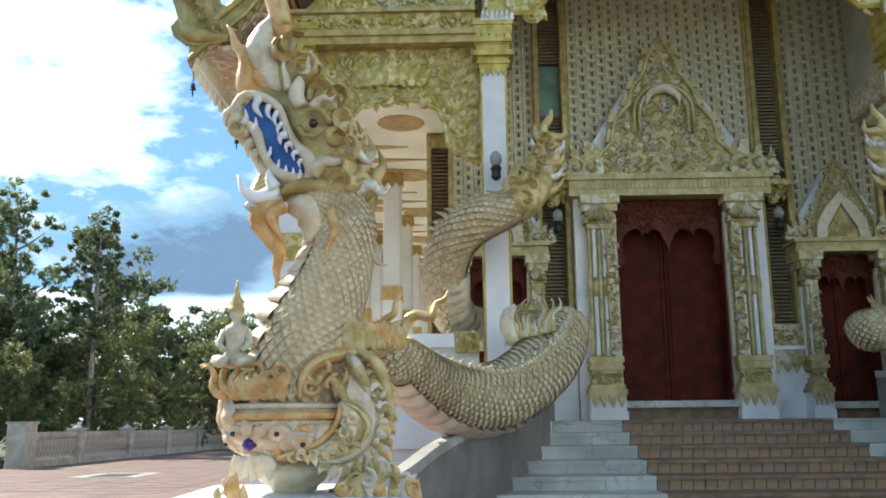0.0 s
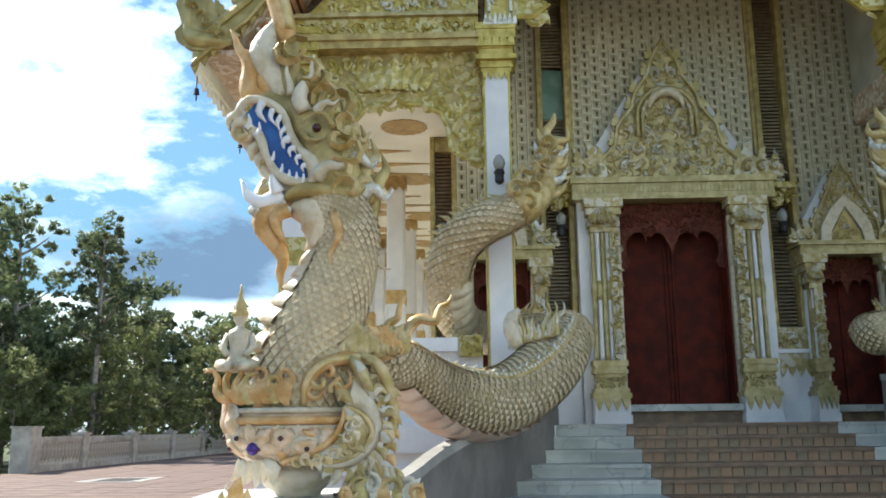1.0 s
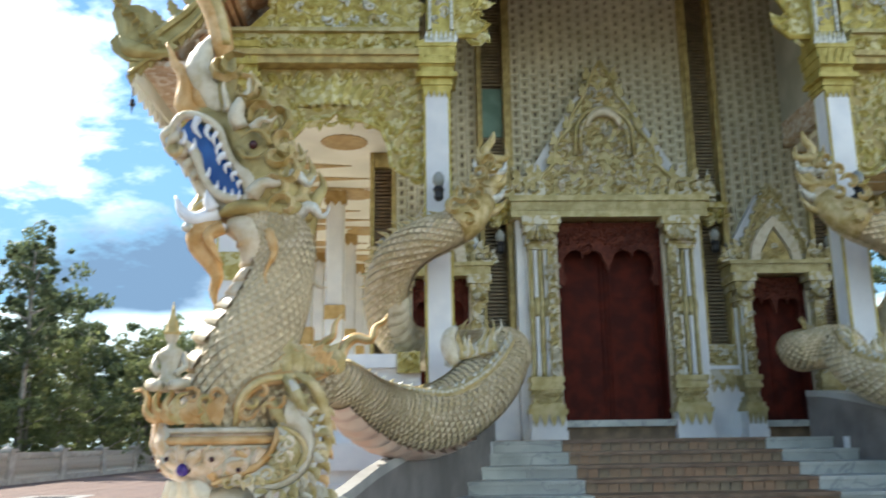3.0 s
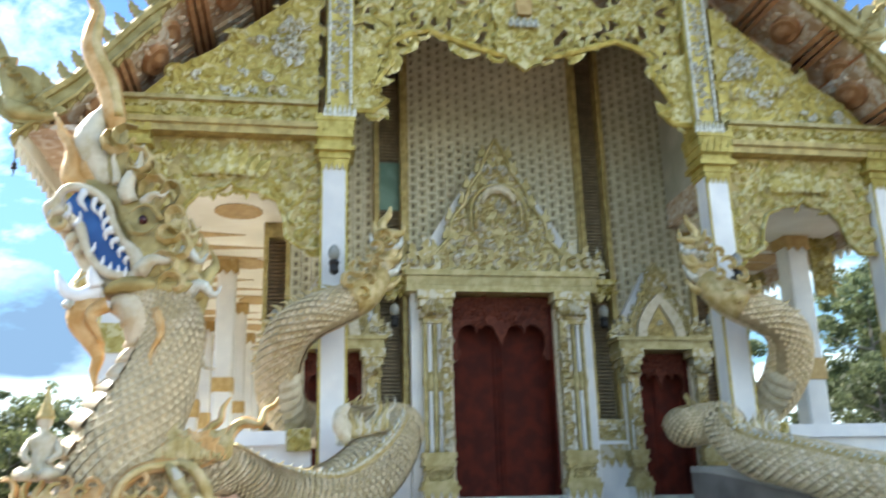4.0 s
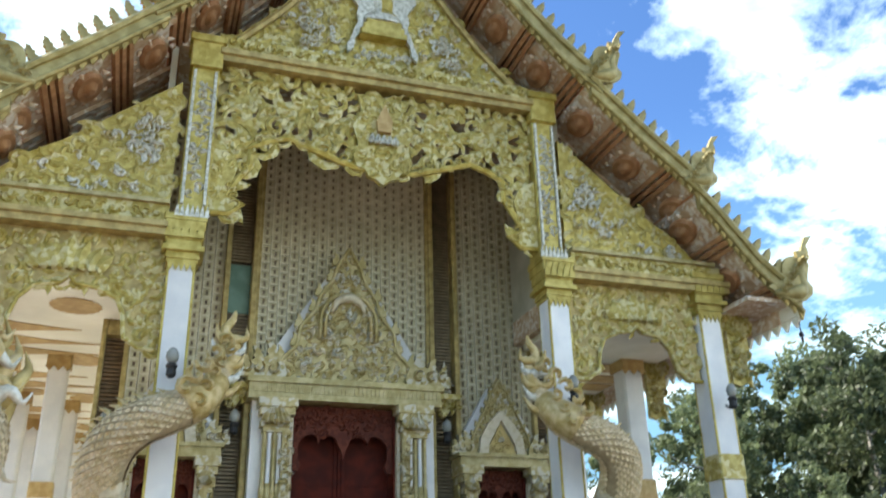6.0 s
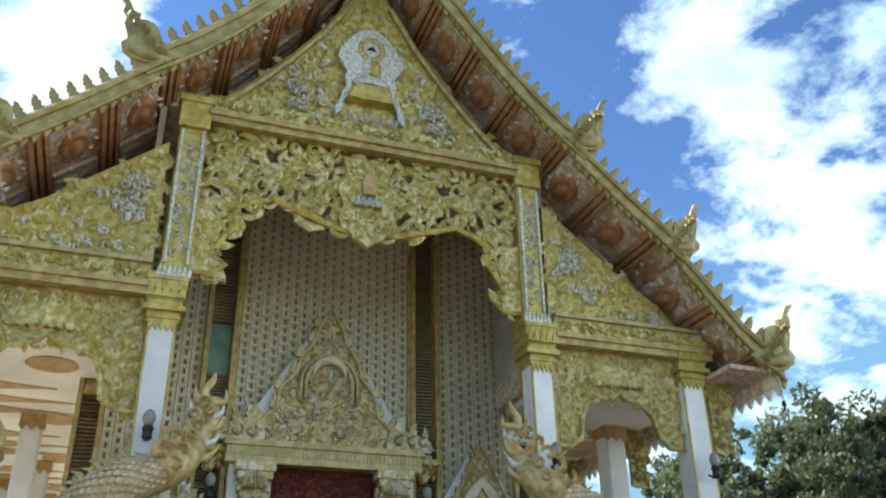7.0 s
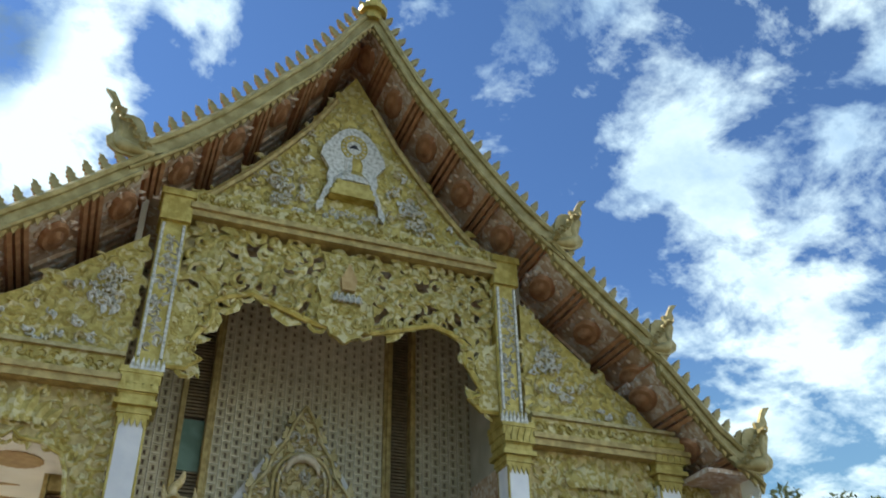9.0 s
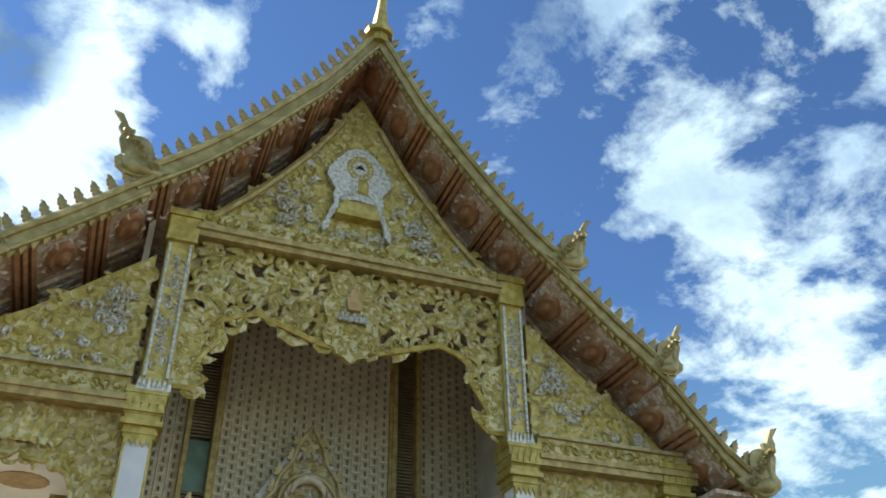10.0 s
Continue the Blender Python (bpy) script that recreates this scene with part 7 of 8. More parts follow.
    def girth(z):
        return float(np.interp(z, [p[0] for p in PROFILE], [p[1] for p in PROFILE]))

    def ring(z, rx, o=0.0):
        return [(sx * (cx0 + o + rx * math.cos(a)), Y + 0.9 * rx * math.sin(a), z) for a in (2 * math.pi * k / 32 for k in range(33))]

    def petal(name, material, a, z, wide, tall, turn=0.0, proud=0.03, lift=0.0, lobes=5, label=""):
        """A domed, scalloped petal on the bowl at angle a and height z."""
        rows = []
        for f, h in ((1.0, 0.0), (0.96, 0.55), (0.6, 0.95), (0.05, 1.0)):
            row = []
            for i in range(25):
                t = 2 * math.pi * i / 24
                k = f * (1 + 0.10 * abs(math.sin(lobes * t / 2)) - 0.05 + (0.25 if math.sin(t) > 0.92 else 0))
                s0, t0 = wide * k * math.cos(t), tall * k * math.sin(t)
                s1, t1 = s0 * math.cos(turn) - t0 * math.sin(turn), s0 * math.sin(turn) + t0 * math.cos(turn)
                q = girth(z + t1) + lift + proud * h - 0.006
                b = a + s1 / 0.33
                row.append((sx * (cx0 + q * math.cos(b)), Y + 0.9 * q * math.sin(b), z + t1))
            rows.append(row)
        bm = bmesh.new()
        faces(bm, rows)
        return part(name, bm, material, g, label, True)

    bm = bmesh.new()
    faces(bm, [ring(z, q, o) for z, q, o in ((za, 0.09, 0.01), (za + 0.012, 0.12, 0.01), (za + 0.03, 0.125, 0.01), (za + 0.06, 0.17, 0.0), (za + 0.10, 0.20, 0.0), (zb + 0.03, 0.205, 0.0), (zc - 0.02, 0.19, 0.0), (zc + 0.01, 0.17, 0.0))])
    part("pedestal", bm, IVORY, g, "ivory turned pedestal", True)
    bm = bmesh.new()
    faces(bm, [ring(z, q) for z, q in PROFILE] + [ring(zf + 0.01, 0.2)])
    part("seat", bm, BLUSH, g, "blush and ivory boat shaped seat", True)
    for z, r, m, nm in ((zf + 0.005, 0.016, IVORY, "rim"), (ze + 0.004, 0.024, ORANGE, "rim_band"), (ze - 0.03, 0.010, IVORY, "bead_roll")):
        bm = bmesh.new()
        q = girth(z) + 0.004
        tube(bm, [(sx * (cx0 + q * math.cos(a)), Y + 0.9 * q * math.sin(a), z) for a in (2 * math.pi * k / 40 for k in range(41))], r, 7)
        part(nm, bm, m, g, "", True)
    for k in range(18):
        a = math.pi * (1.0 + (k + 0.3) / 9)
        low = k % 2
        z = (zd - 0.03 if low else zd + 0.025)
        petal("petal_edge", IVORY, a, z, 0.078, 0.058, 0.55 - 1.1 * low, 0.014, 0.004 + 0.006 * low, 9, "ivory petal edge")
        petal("petal", PEACH, a, z, 0.06, 0.043, 0.55 - 1.1 * low, 0.026, 0.012 + 0.006 * low, 9, "pinkish peach petal")
        q = girth(z) + 0.04
        bm = bmesh.new()
        lathe(bm, [(0.002, -0.014), (0.012, -0.009), (0.015, 0), (0.012, 0.009), (0.002, 0.014)], (sx * (cx0 + q * math.cos(a)), Y + 0.9 * q * math.sin(a), z), 8)
        part("stud", bm, RUBY, g, "dark red glass stud", True)
    for k in range(22):
        a = 2 * math.pi * k / 22
        petal("skirt_petal", (ORANGE, IVORY)[k % 2], a, zc + 0.045, 0.042, 0.04, math.pi, 0.016, 0.004, 3, "small carved skirt petal")
    for k in range(34):
        a = math.pi * (1.0 + k / 34)
        z = zd + 0.075
        q = girth(z) + 0.006
        bm = bmesh.new()
        lathe(bm, [(0.002, -0.012), (0.011, -0.007), (0.013, 0), (0.011, 0.007), (0.002, 0.012)], (sx * (cx0 + q * math.cos(a)), Y + 0.9 * q * math.sin(a), z), 6)
        part("bead", bm, (IVORY, PEACH)[k % 2], g, "small carved bead", True)
    # jewelled flower on the front
    aj = math.pi * 1.345
    zj = 1.402
    for k in range(7):
        t = 2 * math.pi * k / 7
        petal("jewel_petal", PEACH, aj + 0.075 * math.cos(t) / 0.33, zj + 0.07 * math.sin(t), 0.032, 0.05, t - math.pi / 2, 0.03, 0.016, 3, "orange petal")
    q = girth(zj) + 0.05
    bm = bmesh.new()
    lathe(bm, [(0.003, -0.034), (0.024, -0.024), (0.034, 0.0), (0.024, 0.024), (0.003, 0.034)], (sx * (cx0 + q * math.cos(aj)), Y + 0.9 * q * math.sin(aj), zj), 10)
    part("jewel", bm, JEWEL, g, "violet glass jewel", True)
    # prow: standing leaves and curling flames
    for a, z, s in ((1.10, 0.05, 1.0), (1.0, 0.03, 0.9), (1.2, 0.02, 0.7)):
        petal("prow_leaf_edge", IVORY, math.pi * a, ze - 0.02 + z, 0.075 * s, 0.12 * s, 0.1, 0.02, 0.02, 3, "ivory leaf edge")
        petal("prow_leaf", PEACH, math.pi * a, ze - 0.02 + z, 0.055 * s, 0.095 * s, 0.1, 0.03, 0.03, 3, "orange prow leaf")
    for pts, r in (([P(-4.177, 1.690,-0.16), P(-4.238, 1.661,-0.18), P(-4.280, 1.707,-0.17), P(-4.279, 1.768,-0.16), P(-4.309, 1.809,-0.16), P(-4.352, 1.800,-0.16)], 0.034), ([P(-4.162, 1.690,-0.2), P(-4.208, 1.691,-0.21), P(-4.226, 1.758,-0.2), P(-4.203, 1.814,-0.2), P(-4.223, 1.845,-0.2)], 0.03), ([P(-4.129, 1.659,-0.22), P(-4.169, 1.721,-0.23), P(-4.140, 1.797,-0.22), P(-4.167, 1.844,-0.22)], 0.03)):
        bit("prow_flame", ORANGE, pts, r, 14, 8, "orange prow flame", 0.6)
        bit("prow_edge", NAGA_GOLD, [(x, y - 0.02, z + 0.012) for x, y, z in pts], r * 0.45, 14, 6, "gilded flame edge", 0.6)
    for k in range(6):
        a, b = (-4.114, 1.659)
        x = a + 0.042 * k
        bm = bmesh.new()
        leaf(bm, sx * x, Y - 0.24 - 0.012 * k, b - 0.03, 0.13 + 0.03 * (k % 2), math.pi / 2 + sx * (0.35 - 0.15 * k), 0.16, 0.2 * sx)
        curl(bm, sx * x, Y - 0.25 - 0.012 * k, b + 0.05 + 0.03 * (k % 3), 0.05, 1.1 * k, sx if k % 2 else -sx, 0.5, 0.4)
        part("chest_leaf", bm, (ORANGE, NAGA_GOLD)[k % 3 == 1], g, "orange chest leaf", True)
    # great scrolled fin beside the seat
    yf = Y - 0.25

    def sweep(points, n=28):
        return [(p[0], p[1]) for p in glide([(x, z, 0.0) for x, z in points], n)]

    def sheet(name, material, a, b, y, bulge, label):
        """A bulged carved face between two lines, with its back closed."""
        rows = [[(sx * (p[0] * (1 - f) + q[0] * f), y - bulge * math.sin(math.pi * f) ** 0.7, p[1] * (1 - f) + q[1] * f) for p, q in zip(a, b)] for f in (0, 0.06, 0.2, 0.4, 0.6, 0.8, 0.94, 1.0)]
        bm = bmesh.new()
        faces(bm, rows)
        faces(bm, [rows[-1], [(x, y0 + 0.07, z) for x, y0, z in rows[-1]], [(x, y0 + 0.07, z) for x, y0, z in rows[0]], rows[0]])
        part(name, bm, material, g, label, True)

    def roll(name, material, line, r, y, label):
        n = len(line)
        bm = bmesh.new()
        tube(bm, [(sx * x, y, z) for x, z in line], [r * (0.35 + 0.65 * math.sin(math.pi * min(1, max(0, 0.12 + 0.8 * i / n)))) for i in range(n)], 8)
        part(name, bm, material, g, label, True)

    hull = sweep([(-3.595, 1.607), (-3.602, 1.535), (-3.649, 1.454), (-3.751, 1.384), (-3.913, 1.33)])
    edge = sweep([(-3.595, 1.617), (-3.496, 1.565), (-3.449, 1.483), (-3.495, 1.392), (-3.617, 1.337), (-3.80, 1.33)])
    skirt = sweep([(-3.571, 1.773), (-3.466, 1.699), (-3.403, 1.574), (-3.403, 1.472), (-3.454, 1.371), (-3.555, 1.301), (-3.70, 1.296)])
    sheet("fin_field", PALE_RELIEF, hull, edge, yf, 0.05, "gilded fin field")
    roll("fin_rib", ORANGE, hull, 0.02, yf - 0.03, "orange hull band")
    roll("fin_rib", NAGA_GOLD, edge, 0.018, yf - 0.02, "dull gold fin rib")
    roll("fin_rib", NAGA_GOLD, skirt, 0.014, yf, "dull gold fin rib")
    for i in range(6):
        a, b = 1 + 4 * i, 5 + 4 * i
        sheet("fin_plate", IVORY, edge[a:b + 1], skirt[a:b + 1], yf, 0.035 + 0.01 * (i % 2), "ivory fin plate")
        x, z = skirt[b]
        bm = bmesh.new()
        leaf(bm, sx * x, yf - 0.015, z, 0.085, (-0.2 - 0.3 * i) if sx > 0 else math.pi + 0.2 + 0.3 * i, 0.25, 0.25 * sx)
        part("fin_leaf", bm, (NAGA_GOLD, IVORY)[i % 2], g, "curled fin leaf", True)
    for i in range(22):
        k, f = 3 + (i * 7) % 23, 0.2 + 0.6 * ((i * 0.37) % 1.0)
        x, z = hull[k][0] * (1 - f) + edge[k][0] * f, hull[k][1] * (1 - f) + edge[k][1] * f
        bm = bmesh.new()
        if i % 2:
            curl(bm, sx * x, yf - 0.05, z, 0.034, 1.9 * i, sx if i % 4 == 1 else -sx, 0.45, 0.45)
        else:
            leaf(bm, sx * x, yf - 0.045, z, 0.06, (-0.9 + 0.4 * math.sin(i)) if sx > 0 else math.pi + 0.9, 0.2, 0.2 * sx)
        part("fin_scroll", bm, (NAGA_GOLD, THROAT, PALE_RELIEF)[i % 3], g, "gilded scroll on the fin", True)
    for i in range(24):
        x, z = skirt[min(27, i + 2)]
        bm = bmesh.new()
        leaf(bm, sx * (x + 0.004 * math.sin(5 * i)), yf - 0.03, z, 0.04 + 0.02 * (i % 3), (1.2 - 0.16 * i) if sx > 0 else math.pi - 1.2 + 0.16 * i, 0.25, 0.25 * (-1) ** i, 5)
        part("fin_tip", bm, (NAGA_GOLD, IVORY, PALE_RELIEF)[i % 3], g, "small carved fin tip", True)
    form("fin_tongue", PALE_RELIEF, [(*P(-3.575, 1.87, -0.24), 0.012), (*P(-3.53, 1.82, -0.27), 0.034), (*P(-3.475, 1.72, -0.27), 0.03), (*P(-3.435, 1.62, -0.26), 0.012)], 14, 10, "ivory fin tongue")
    form("fin_tongue", PALE_RELIEF, [(*P(-3.63, 1.76, -0.25), 0.015), (*P(-3.605, 1.69, -0.28), 0.034), (*P(-3.56, 1.62, -0.27), 0.016)], 12, 10, "ivory fin tongue")
    form("fin_rope", NAGA_GOLD, [(*P(-3.52, 1.885, -0.2), 0.02), (*P(-3.43, 1.83, -0.24), 0.03), (*P(-3.385, 1.75, -0.23), 0.036), (*P(-3.365, 1.66, -0.22), 0.036), (*P(-3.347, 1.56, -0.2), 0.032), (*P(-3.362, 1.45, -0.2), 0.026), (*P(-3.41, 1.36, -0.2), 0.012)], 26, 8, "dull gold curled fin")
    for i in range(7):
        a, b = (-3.402, 1.681)
        bm = bmesh.new()
        leaf(bm, sx * (a + 0.02 + 0.012 * math.sin(i)), Y - 0.21, b - 0.065 * i, 0.08, -0.3 - 0.12 * i if sx > 0 else math.pi + 0.3 + 0.12 * i, 0.25, 0.25 * sx)
        part("rope_leaf", bm, (NAGA_GOLD, ORANGE)[i % 2], g, "gilded leaf tip", True)
    rs = random.Random(41)
    for i in range(46):
        a = math.pi * (1.02 + 0.62 * rs.random())
        z = zc + 0.02 + (ze - zc - 0.06) * rs.random()
        petal("fleck", (IVORY, ORANGE, THROAT)[i % 3], a, z, 0.016 + 0.01 * rs.random(), 0.03, rs.uniform(-1.5, 1.5), 0.016, 0.006, 3, "small carved leaf")
    # rear scroll sweeping out behind the neck: two thin strands side by side
    for dy, dz, r, m in ((0.0, 0.0, 0.034, ORANGE), (-0.03, 0.022, 0.018, NAGA_GOLD)):
        form("rear_scroll", m, [(*P(-3.803, 1.619,-0.26 + dy), r * 0.6), (*P(-3.784, 1.741,-0.28 + dy), r), (*P(-3.698, 1.832,-0.28 + dy), r * 1.1), (*P(-3.558, 1.868,-0.2 + dy), r), (*P(-3.418, 1.881,-0.12 + dy), r), (*P(-3.308, 1.952,-0.05 + dy), r), (*P(-3.273, 2.045,dy), r), (*P(-3.213, 2.095,dy), r * 0.95), (*P(-3.128, 2.081,dy), r * 0.8), (*P(-3.102, 2.157,dy), r * 0.55), (*P(-3.052, 2.182,dy), r * 0.4), (*P(-3.038, 2.226,dy), r * 0.15)], 40, 8, "orange sweeping scroll")
        form("rear_scroll", m, [(*P(-3.361, 1.921,-0.05 + dy), r * 0.8), (*P(-3.387, 2.053,-0.05 + dy), r * 0.8), (*P(-3.333, 2.097,-0.05 + dy), r * 0.6), (*P(-3.323, 2.163,-0.05 + dy), r * 0.45), (*P(-3.285, 2.220,-0.05 + dy), r * 0.15)], 16, 8, "orange sweeping scroll")
    for k in range(4):
        form("flame_bed", (ORANGE, NAGA_GOLD)[k % 2], [(*P(-3.713, 1.814,-0.18 + 0.03 * k), 0.03), (*P(-3.605, 1.874,-0.17 + 0.03 * k), 0.045), (*P(-3.480, 1.892,-0.13 + 0.03 * k), 0.045), (*P(-3.355, 1.921,-0.08 + 0.03 * k), 0.02)], 10, 8, "orange flame bed")
    for k in range(40):
        a, b = (-3.684, 1.913)
        x, row = a + 0.0095 * k, k % 3
        h = 0.09 + 0.04 * (1 - row) + 0.03 * math.sin(2.3 * k) + 0.05 * math.sin(math.pi * k / 39)
        bm = bmesh.new()
        leaf(bm, sx * x, Y - 0.13 - 0.03 * row, b - 0.02, h, math.pi / 2 + sx * 0.3 * math.sin(3.1 * k), 0.22, 0.22 * (-1) ** k, 6)
        leaf(bm, sx * (x + 0.012), Y - 0.12 - 0.03 * row, b - 0.03, h * 0.6, math.pi / 2 - sx * 0.5 * math.sin(1.7 * k), 0.25, 0.25 * (-1) ** k, 6)
        part("rear_flame", bm, (NAGA_GOLD, ORANGE, NAGA_GOLD)[row], g, "orange rear flame", True)
    for i in range(5):
        a, b = (-3.752, 1.716)
        bm = bmesh.new()
        curl(bm, sx * (a + 0.035 * i), Y - 0.29, b - 0.02 + 0.045 * (i % 3), 0.055, 1.7 * i, sx if i % 2 else -sx, 0.5, 0.5)
        part("rear_curl", bm, (ORANGE, NAGA_GOLD)[i % 2], g, "orange curl", True)
    # carved leaves and scrolls at the foot
    zt = 1.14
    for k, (a, m, s) in enumerate(((-4.098, ORANGE, 0.14), (-4.168, NAGA_GOLD, 0.07), (-4.037, ORANGE, 0.08))):
        bm = bmesh.new()
        leaf(bm, sx * a, Y - 0.42, zt - 0.005, s, math.pi / 2 + 0.12 * (k - 1), 0.2, 0.1)
        part("foot_leaf", bm, m, g, "orange leaf at the foot", True)
    bit("foot_curl", IVORY, [(-4.236, Y - 0.1, zt - 0.01), (-4.199, Y - 0.12, zt + 0.03), (-4.230, Y - 0.12, zt + 0.06), (-4.212, Y - 0.12, zt + 0.085)], 0.018, 9, 7, "ivory curl at the foot")
    for k in range(7):
        a = -3.574 + 0.06 * k
        bm = bmesh.new()
        curl(bm, sx * a, Y - 0.32 + 0.02 * (k % 2), zt + 0.045 + 0.02 * (k % 3), 0.055, 0.8 * k, sx if k % 2 else -sx, 0.5, 0.5)
        leaf(bm, sx * (a + 0.02), Y - 0.31, zt - 0.01, 0.10 + 0.03 * (k % 2), math.pi / 2 - 0.2 * sx * (k % 3), 0.2, 0.2)
        part("foot_scroll", bm, (ORANGE, GOLD_DARK, IVORY)[k % 3], g, "carved scroll at the foot", True)
    form("foot_bulb", IVORY, [(-3.507, Y - 0.12, zt - 0.005, 0.11), (-3.507, Y - 0.12, zt + 0.05, 0.12), (-3.519, Y - 0.12, zt + 0.12, 0.09), (-3.537, Y - 0.12, zt + 0.17, 0.05)], 10, 14, "ivory turned bulb")
    for k in range(6):
        a, b = (-4.131, 1.313)
        bm = bmesh.new()
        leaf(bm, sx * (a + 0.025 * k), Y - 0.2 - 0.015 * k, b + 0.03, 0.12 + 0.02 * (k % 2), -math.pi / 2 + sx * (-0.5 + 0.18 * k), 0.22, 0.2 * sx)
        part("hanging_leaf", bm, (THROAT, IVORY)[k % 2], g, "pale yellow hanging leaf", True)
        a, b = (-3.508, 1.315)
        bm = bmesh.new()
        leaf(bm, sx * (a + 0.035 * k), Y - 0.22, b + 0.03 - 0.01 * k, 0.10, -math.pi / 2 + sx * (0.4 - 0.1 * k), 0.22, 0.2 * sx)
        part("hanging_leaf", bm, (IVORY, NAGA_GOLD)[k % 3 == 2], g, "ivory hanging leaf", True)

    # small figure seated in front of the chest: one plain form
    bm = bmesh.new()
    at = (sx * -4.165, Y - 0.18, 1.798)
    lathe(bm, [(0.07, 0.0), (0.085, 0.04), (0.058, 0.08), (0.05, 0.13), (0.066, 0.19), (0.058, 0.22), (0.024, 0.24), (0.022, 0.255), (0.036, 0.28), (0.038, 0.30), (0.045, 0.305), (0.045, 0.318), (0.036, 0.325), (0.038, 0.34), (0.028, 0.355), (0.028, 0.37), (0.018, 0.385), (0.012, 0.42), (0.003, 0.475)], at, 14, 0.8)
    for q in (-1, 1):
        tube(bm, [(at[0] + q * 0.056, at[1], at[2] + 0.2), (at[0] + q * 0.085, at[1] - 0.02, at[2] + 0.13), (at[0] + q * 0.045, at[1] - 0.07, at[2] + 0.09)], [0.022, 0.02, 0.015], 8)
        tube(bm, [(at[0] + q * 0.02, at[1], at[2] + 0.03), (at[0] + q * 0.085, at[1] - 0.05, at[2] + 0.035), (at[0] + q * 0.02, at[1] - 0.09, at[2] + 0.03)], [0.03, 0.034, 0.024], 8)
    figure = lone("guardian_figure", bm, IVORY, "small pale gold-crowned statue seated against the serpent's chest", "statue", "", True, "guardian figures")
    figure.data.materials.append(NAGA_GOLD)
    for f in figure.data.polygons:
        if f.center.z > at[2] + 0.302:
            f.material_index = 1
    fit_to_view(g, sx)
    fit_to_view(figure, sx)


serpent(1)
serpent(-1)

# ---------------- trees ----------------
def crown_mesh(seed, h, spread, low, leaves, size, material, limbs):
    """Many small bent leaves in uneven clumps round the limbs' ends."""
    r = np.random.RandomState(seed)
    clumps = []
    for tip in limbs:
        for _ in range(5):
            clumps.append((np.array(tip) + r.normal(0, 1, 3) * (spread * 0.20, spread * 0.20, h * 0.055), r.uniform(0.3, 1.0) * spread * 0.185))
    verts, polys = [], []
    for i in range(leaves):
        c, s = clumps[r.randint(len(clumps))]
        v = r.normal(0, 1, 3)
        v *= s * r.uniform(0.2, 1.0) ** 0.5 / (np.linalg.norm(v) + 1e-6)
        p = c + v * (1, 1, 0.75)
        a, b = r.normal(0, 1, 3), r.normal(0, 1, 3)
        a /= np.linalg.norm(a)
        b -= a * (a @ b)
        b /= np.linalg.norm(b)
        q = size * r.uniform(0.6, 1.3)
        k = len(verts)
        verts += [tuple(p - a * q), tuple(p + b * q * 0.42), tuple(p + a * q), tuple(p - b * q * 0.42)]
        polys.append((k, k + 1, k + 2, k + 3))
    me = bpy.data.meshes.new("crown")
    me.from_pydata(verts, [], polys)
    me.materials.append(material)
    return me


def tree(name, seed, h, spread, bare, leaves, size, material, label):
    r = random.Random(seed)
    t = thing(name, (0, 0, 0), label, "tree")
    bm = bmesh.new()
    lean = (r.uniform(-0.3, 0.3), r.uniform(-0.3, 0.3))
    trunk = [(lean[0] * u * h * 0.1 + 0.12 * math.sin(5 * u + seed), lean[1] * u * h * 0.1, h * 0.93 * u) for u in (0, 0.15, 0.35, 0.55, 0.75, 1.0)]
    tube(bm, trunk, [h * w for w in (0.013, 0.011, 0.010, 0.008, 0.006, 0.003)], 8)
    tips = [trunk[-1]]
    for k in range(13):
        u = bare + (1 - bare) * (k + r.random()) / 13
        z = h * 0.93 * u
        a, ln = k * 2.4 + r.uniform(-0.5, 0.5), spread * (1.05 - 0.75 * (u - bare) / (1 - bare)) * r.uniform(0.5, 1.0)
        root = np.array([np.interp(u, (0, 1), (0, trunk[-1][0])), np.interp(u, (0, 1), (0, trunk[-1][1])), z])
        tip = root + (ln * math.cos(a), ln * math.sin(a), ln * r.uniform(0.25, 0.75))
        mid = (root + tip) / 2 + (0, 0, -0.06 * ln)
        tube(bm, [root, mid, tip], [h * 0.006, h * 0.004, h * 0.0015], 6)
        tips += [tuple(tip), tuple((mid + tip) / 2)]
    part("trunk", bm, BARK, t)
    attach(new("crown", crown_mesh(seed, h, spread, bare, leaves, size, material, tips)), t)
    return t


def planted(src, x, y, z, turn, s):
    m = pose(x, y, z, 0, 0, turn)
    c = copy_thing(src, m)
    c.scale = (s, s, s)
    return c


tall = tree("tree", 11, 15.0, 2.6, 0.42, 3000, 0.2, LEAF, "tall slender dark green tree behind the parapet")
broad = tree("tree", 23, 10.0, 3.6, 0.16, 7200, 0.2, LEAF, "broad dark green tree at the wood's edge")
pale = tree("tree", 37, 8.0, 3.2, 0.12, 3800, 0.17, LEAF_PALE, "young tree at the wood's edge, its leaves yellowed to look sunlit")
dense = tree("tree", 51, 10.0, 4.0, 0.1, 15000, 0.13, LEAF, "dense broad green tree beyond the temple")
dense.location = (28.5, 31.2, -0.45)
dense.scale = (1.45, 1.45, 1.45)
tall.location, broad.location, pale.location = (-32.7, 43.5, -0.45), (-23.9, 48.9, -0.45), (-21.1, 40.6, -0.45)
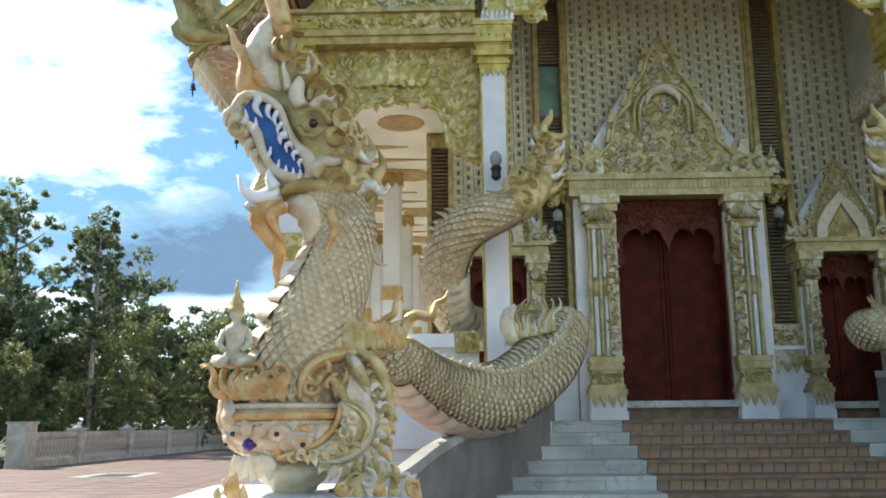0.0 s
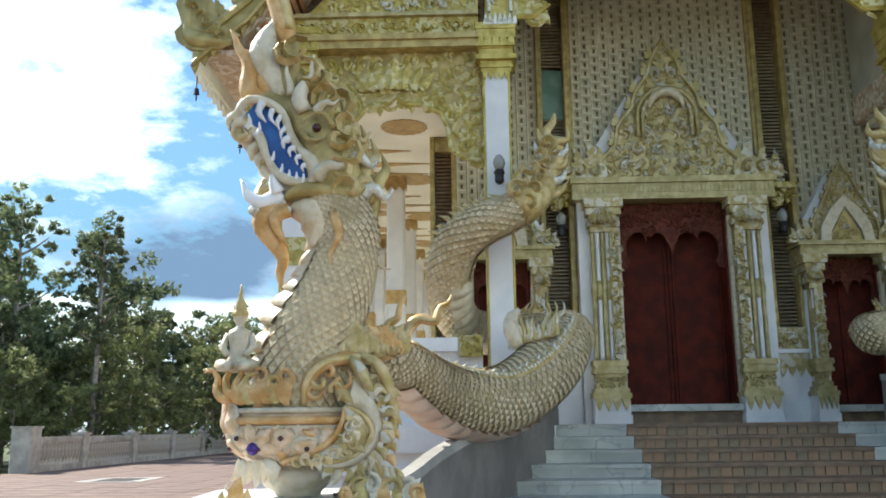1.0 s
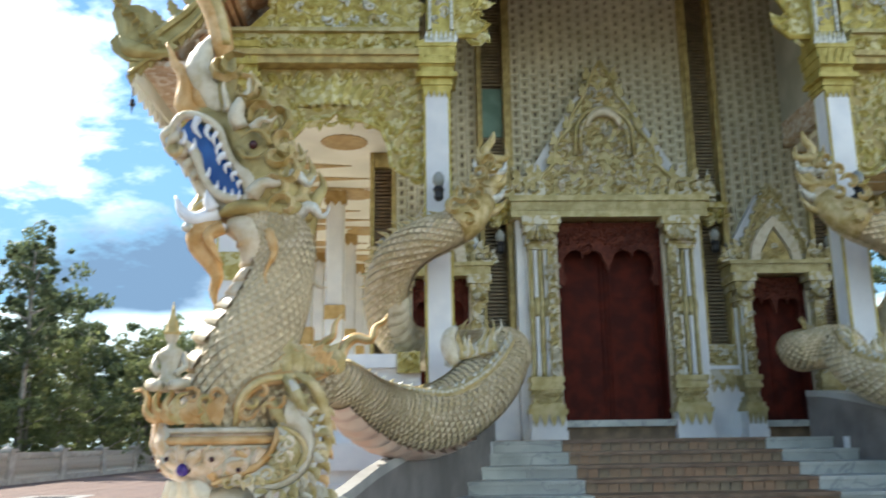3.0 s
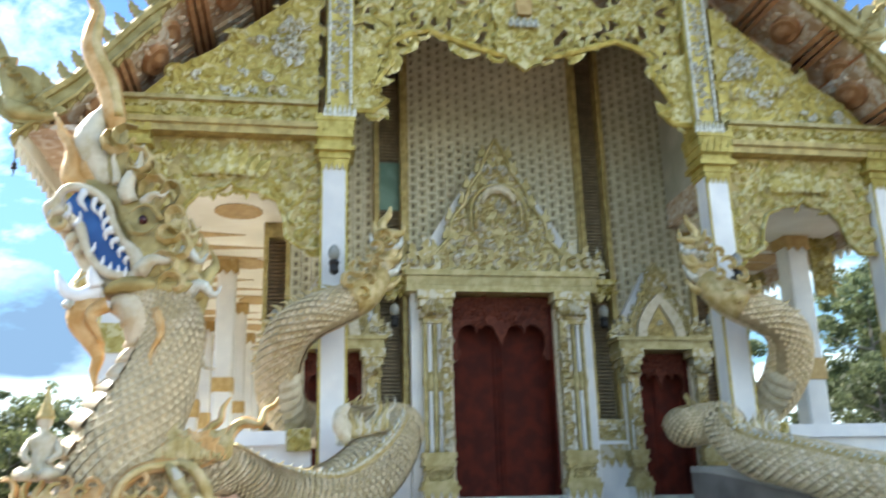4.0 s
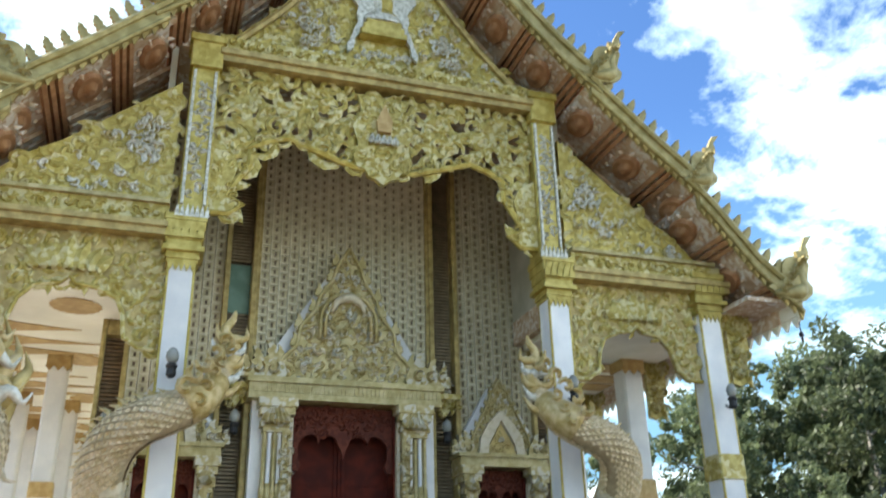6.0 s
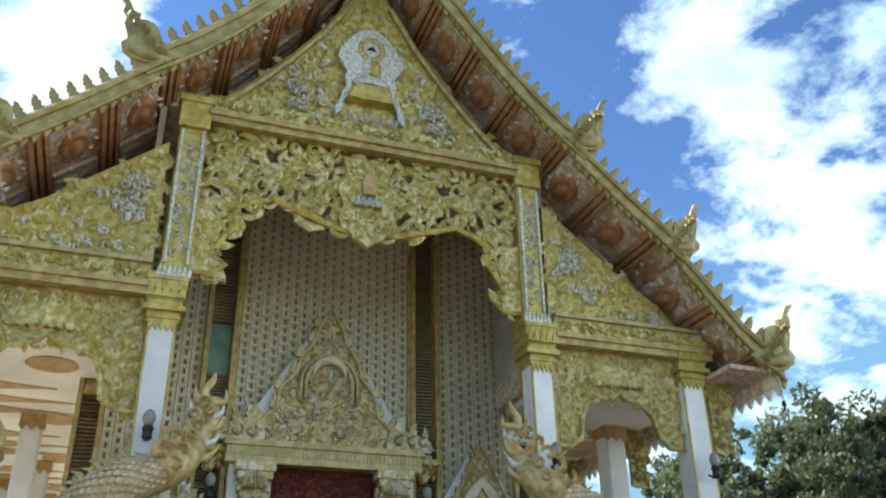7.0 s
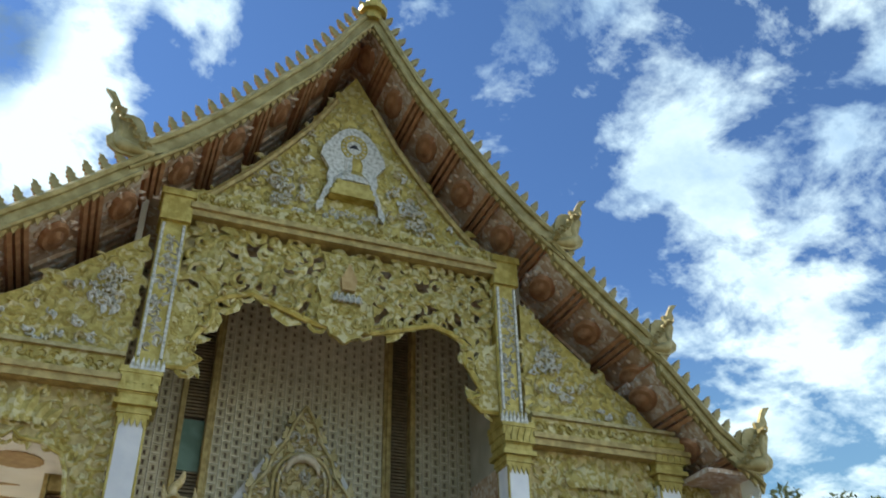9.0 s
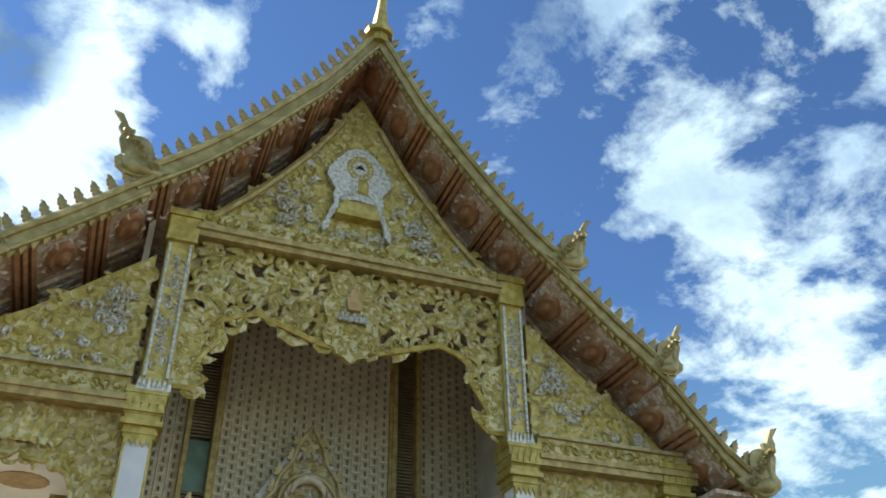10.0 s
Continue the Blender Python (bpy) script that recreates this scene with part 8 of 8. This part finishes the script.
wood = [
    (tall, -29.2, 40.4, 10, 1.09), (tall, -26.5, 45.7, 80, 1.02), (tall, -35.4, 46.6, 150, 1.18), (tall, -38.4, 41.3, 220, 1.07), (broad, -28.9, 38.3, 30, 0.86),
    (broad, -32.1, 37.2, 200, 0.91), (broad, -25.8, 39.4, 120, 0.80), (broad, -35.5, 51.8, 70, 1.39), (broad, -28.2, 55.1, 170, 1.34), (broad, -21.9, 57.4, 260, 1.07),
    (pale, -23.1, 38.4, 60, 0.86), (pale, -26.3, 37.3, 150, 0.75), (pale, -19.2, 45.9, 210, 0.91), (broad, -17.6, 52.2, 300, 0.91), (broad, -13.5, 56.5, 20, 0.96),
    (pale, -15.5, 49.1, 330, 0.86), (pale, -31.0, 35.1, 10, 0.64), (broad, -40.7, 48.6, 100, 1.28), (pale, -20.8, 52.1, 100, 1.18), (broad, -10.5, 62.8, 77, 1.07),
    (dense, 23.5, 26.7, 10, 1.20), (dense, 33.8, 30.5, 190, 1.60), (dense, 20.1, 22.3, 40, 0.75), (dense, 39.9, 34.0, 260, 1.75),
    (dense, 17.9, 32.7, 140, 1.20), (dense, 25.9, 22.7, 200, 0.80), (dense, 31.1, 24.0, 310, 1.50), (dense, 37.3, 25.4, 20, 1.60), (dense, 33.4, 20.0, 120, 1.05),
    (dense, 44.4, 29.0, 90, 1.75), (broad, 12.4, 36.6, 33, 1.10), (tall, 40.8, 37.2, 33, 1.10),
    (tall, -22.9, 37.4, 300, 0.92),
    (pale, -39.3, 33.9, 20, 0.64), (pale, -35.7, 33.4, 140, 0.70), (pale, -33.0, 34.0, 250, 0.59), (pale, -28.8, 34.1, 75, 0.66), (pale, -25.7, 34.7, 310, 0.64), (pale, -23.1, 35.3, 200, 0.54), (pale, -21.0, 37.4, 110, 0.59), (pale, -27.4, 36.2, 30, 0.80), (pale, -31.6, 36.2, 170, 0.86),
    (broad, -36.7, 58.1, 40, 0.96), (broad, -32.5, 60.3, 130, 0.91), (broad, -28.1, 47.8, 250, 0.64), (pale, -24.3, 44.7, 10, 0.64), (broad, -30.6, 42.5, 330, 0.59),
    (broad, -24.7, 62.5, 50, 0.86), (broad, -20.0, 64.7, 150, 0.80), (pale, -21.7, 46.9, 290, 0.59), (broad, -34.2, 41.4, 95, 0.59), (broad, -37.8, 37.1, 15, 0.64), (broad, -16.3, 65.9, 215, 0.75), (pale, -28.0, 42.5, 240, 0.54),
    (broad, -46.0, 62.0, 20, 0.70), (broad, -41.5, 66.5, 110, 0.66), (broad, -37.0, 63.5, 200, 0.72), (broad, -33.5, 69.0, 290, 0.64), (broad, -29.0, 66.0, 60, 0.70), (broad, -25.0, 70.5, 150, 0.66), (broad, -21.5, 68.0, 240, 0.68), (broad, -45.0, 54.0, 330, 0.62),
]
for src, x, y, turn, s in wood:
    planted(src, x, y, -0.45, turn, s)
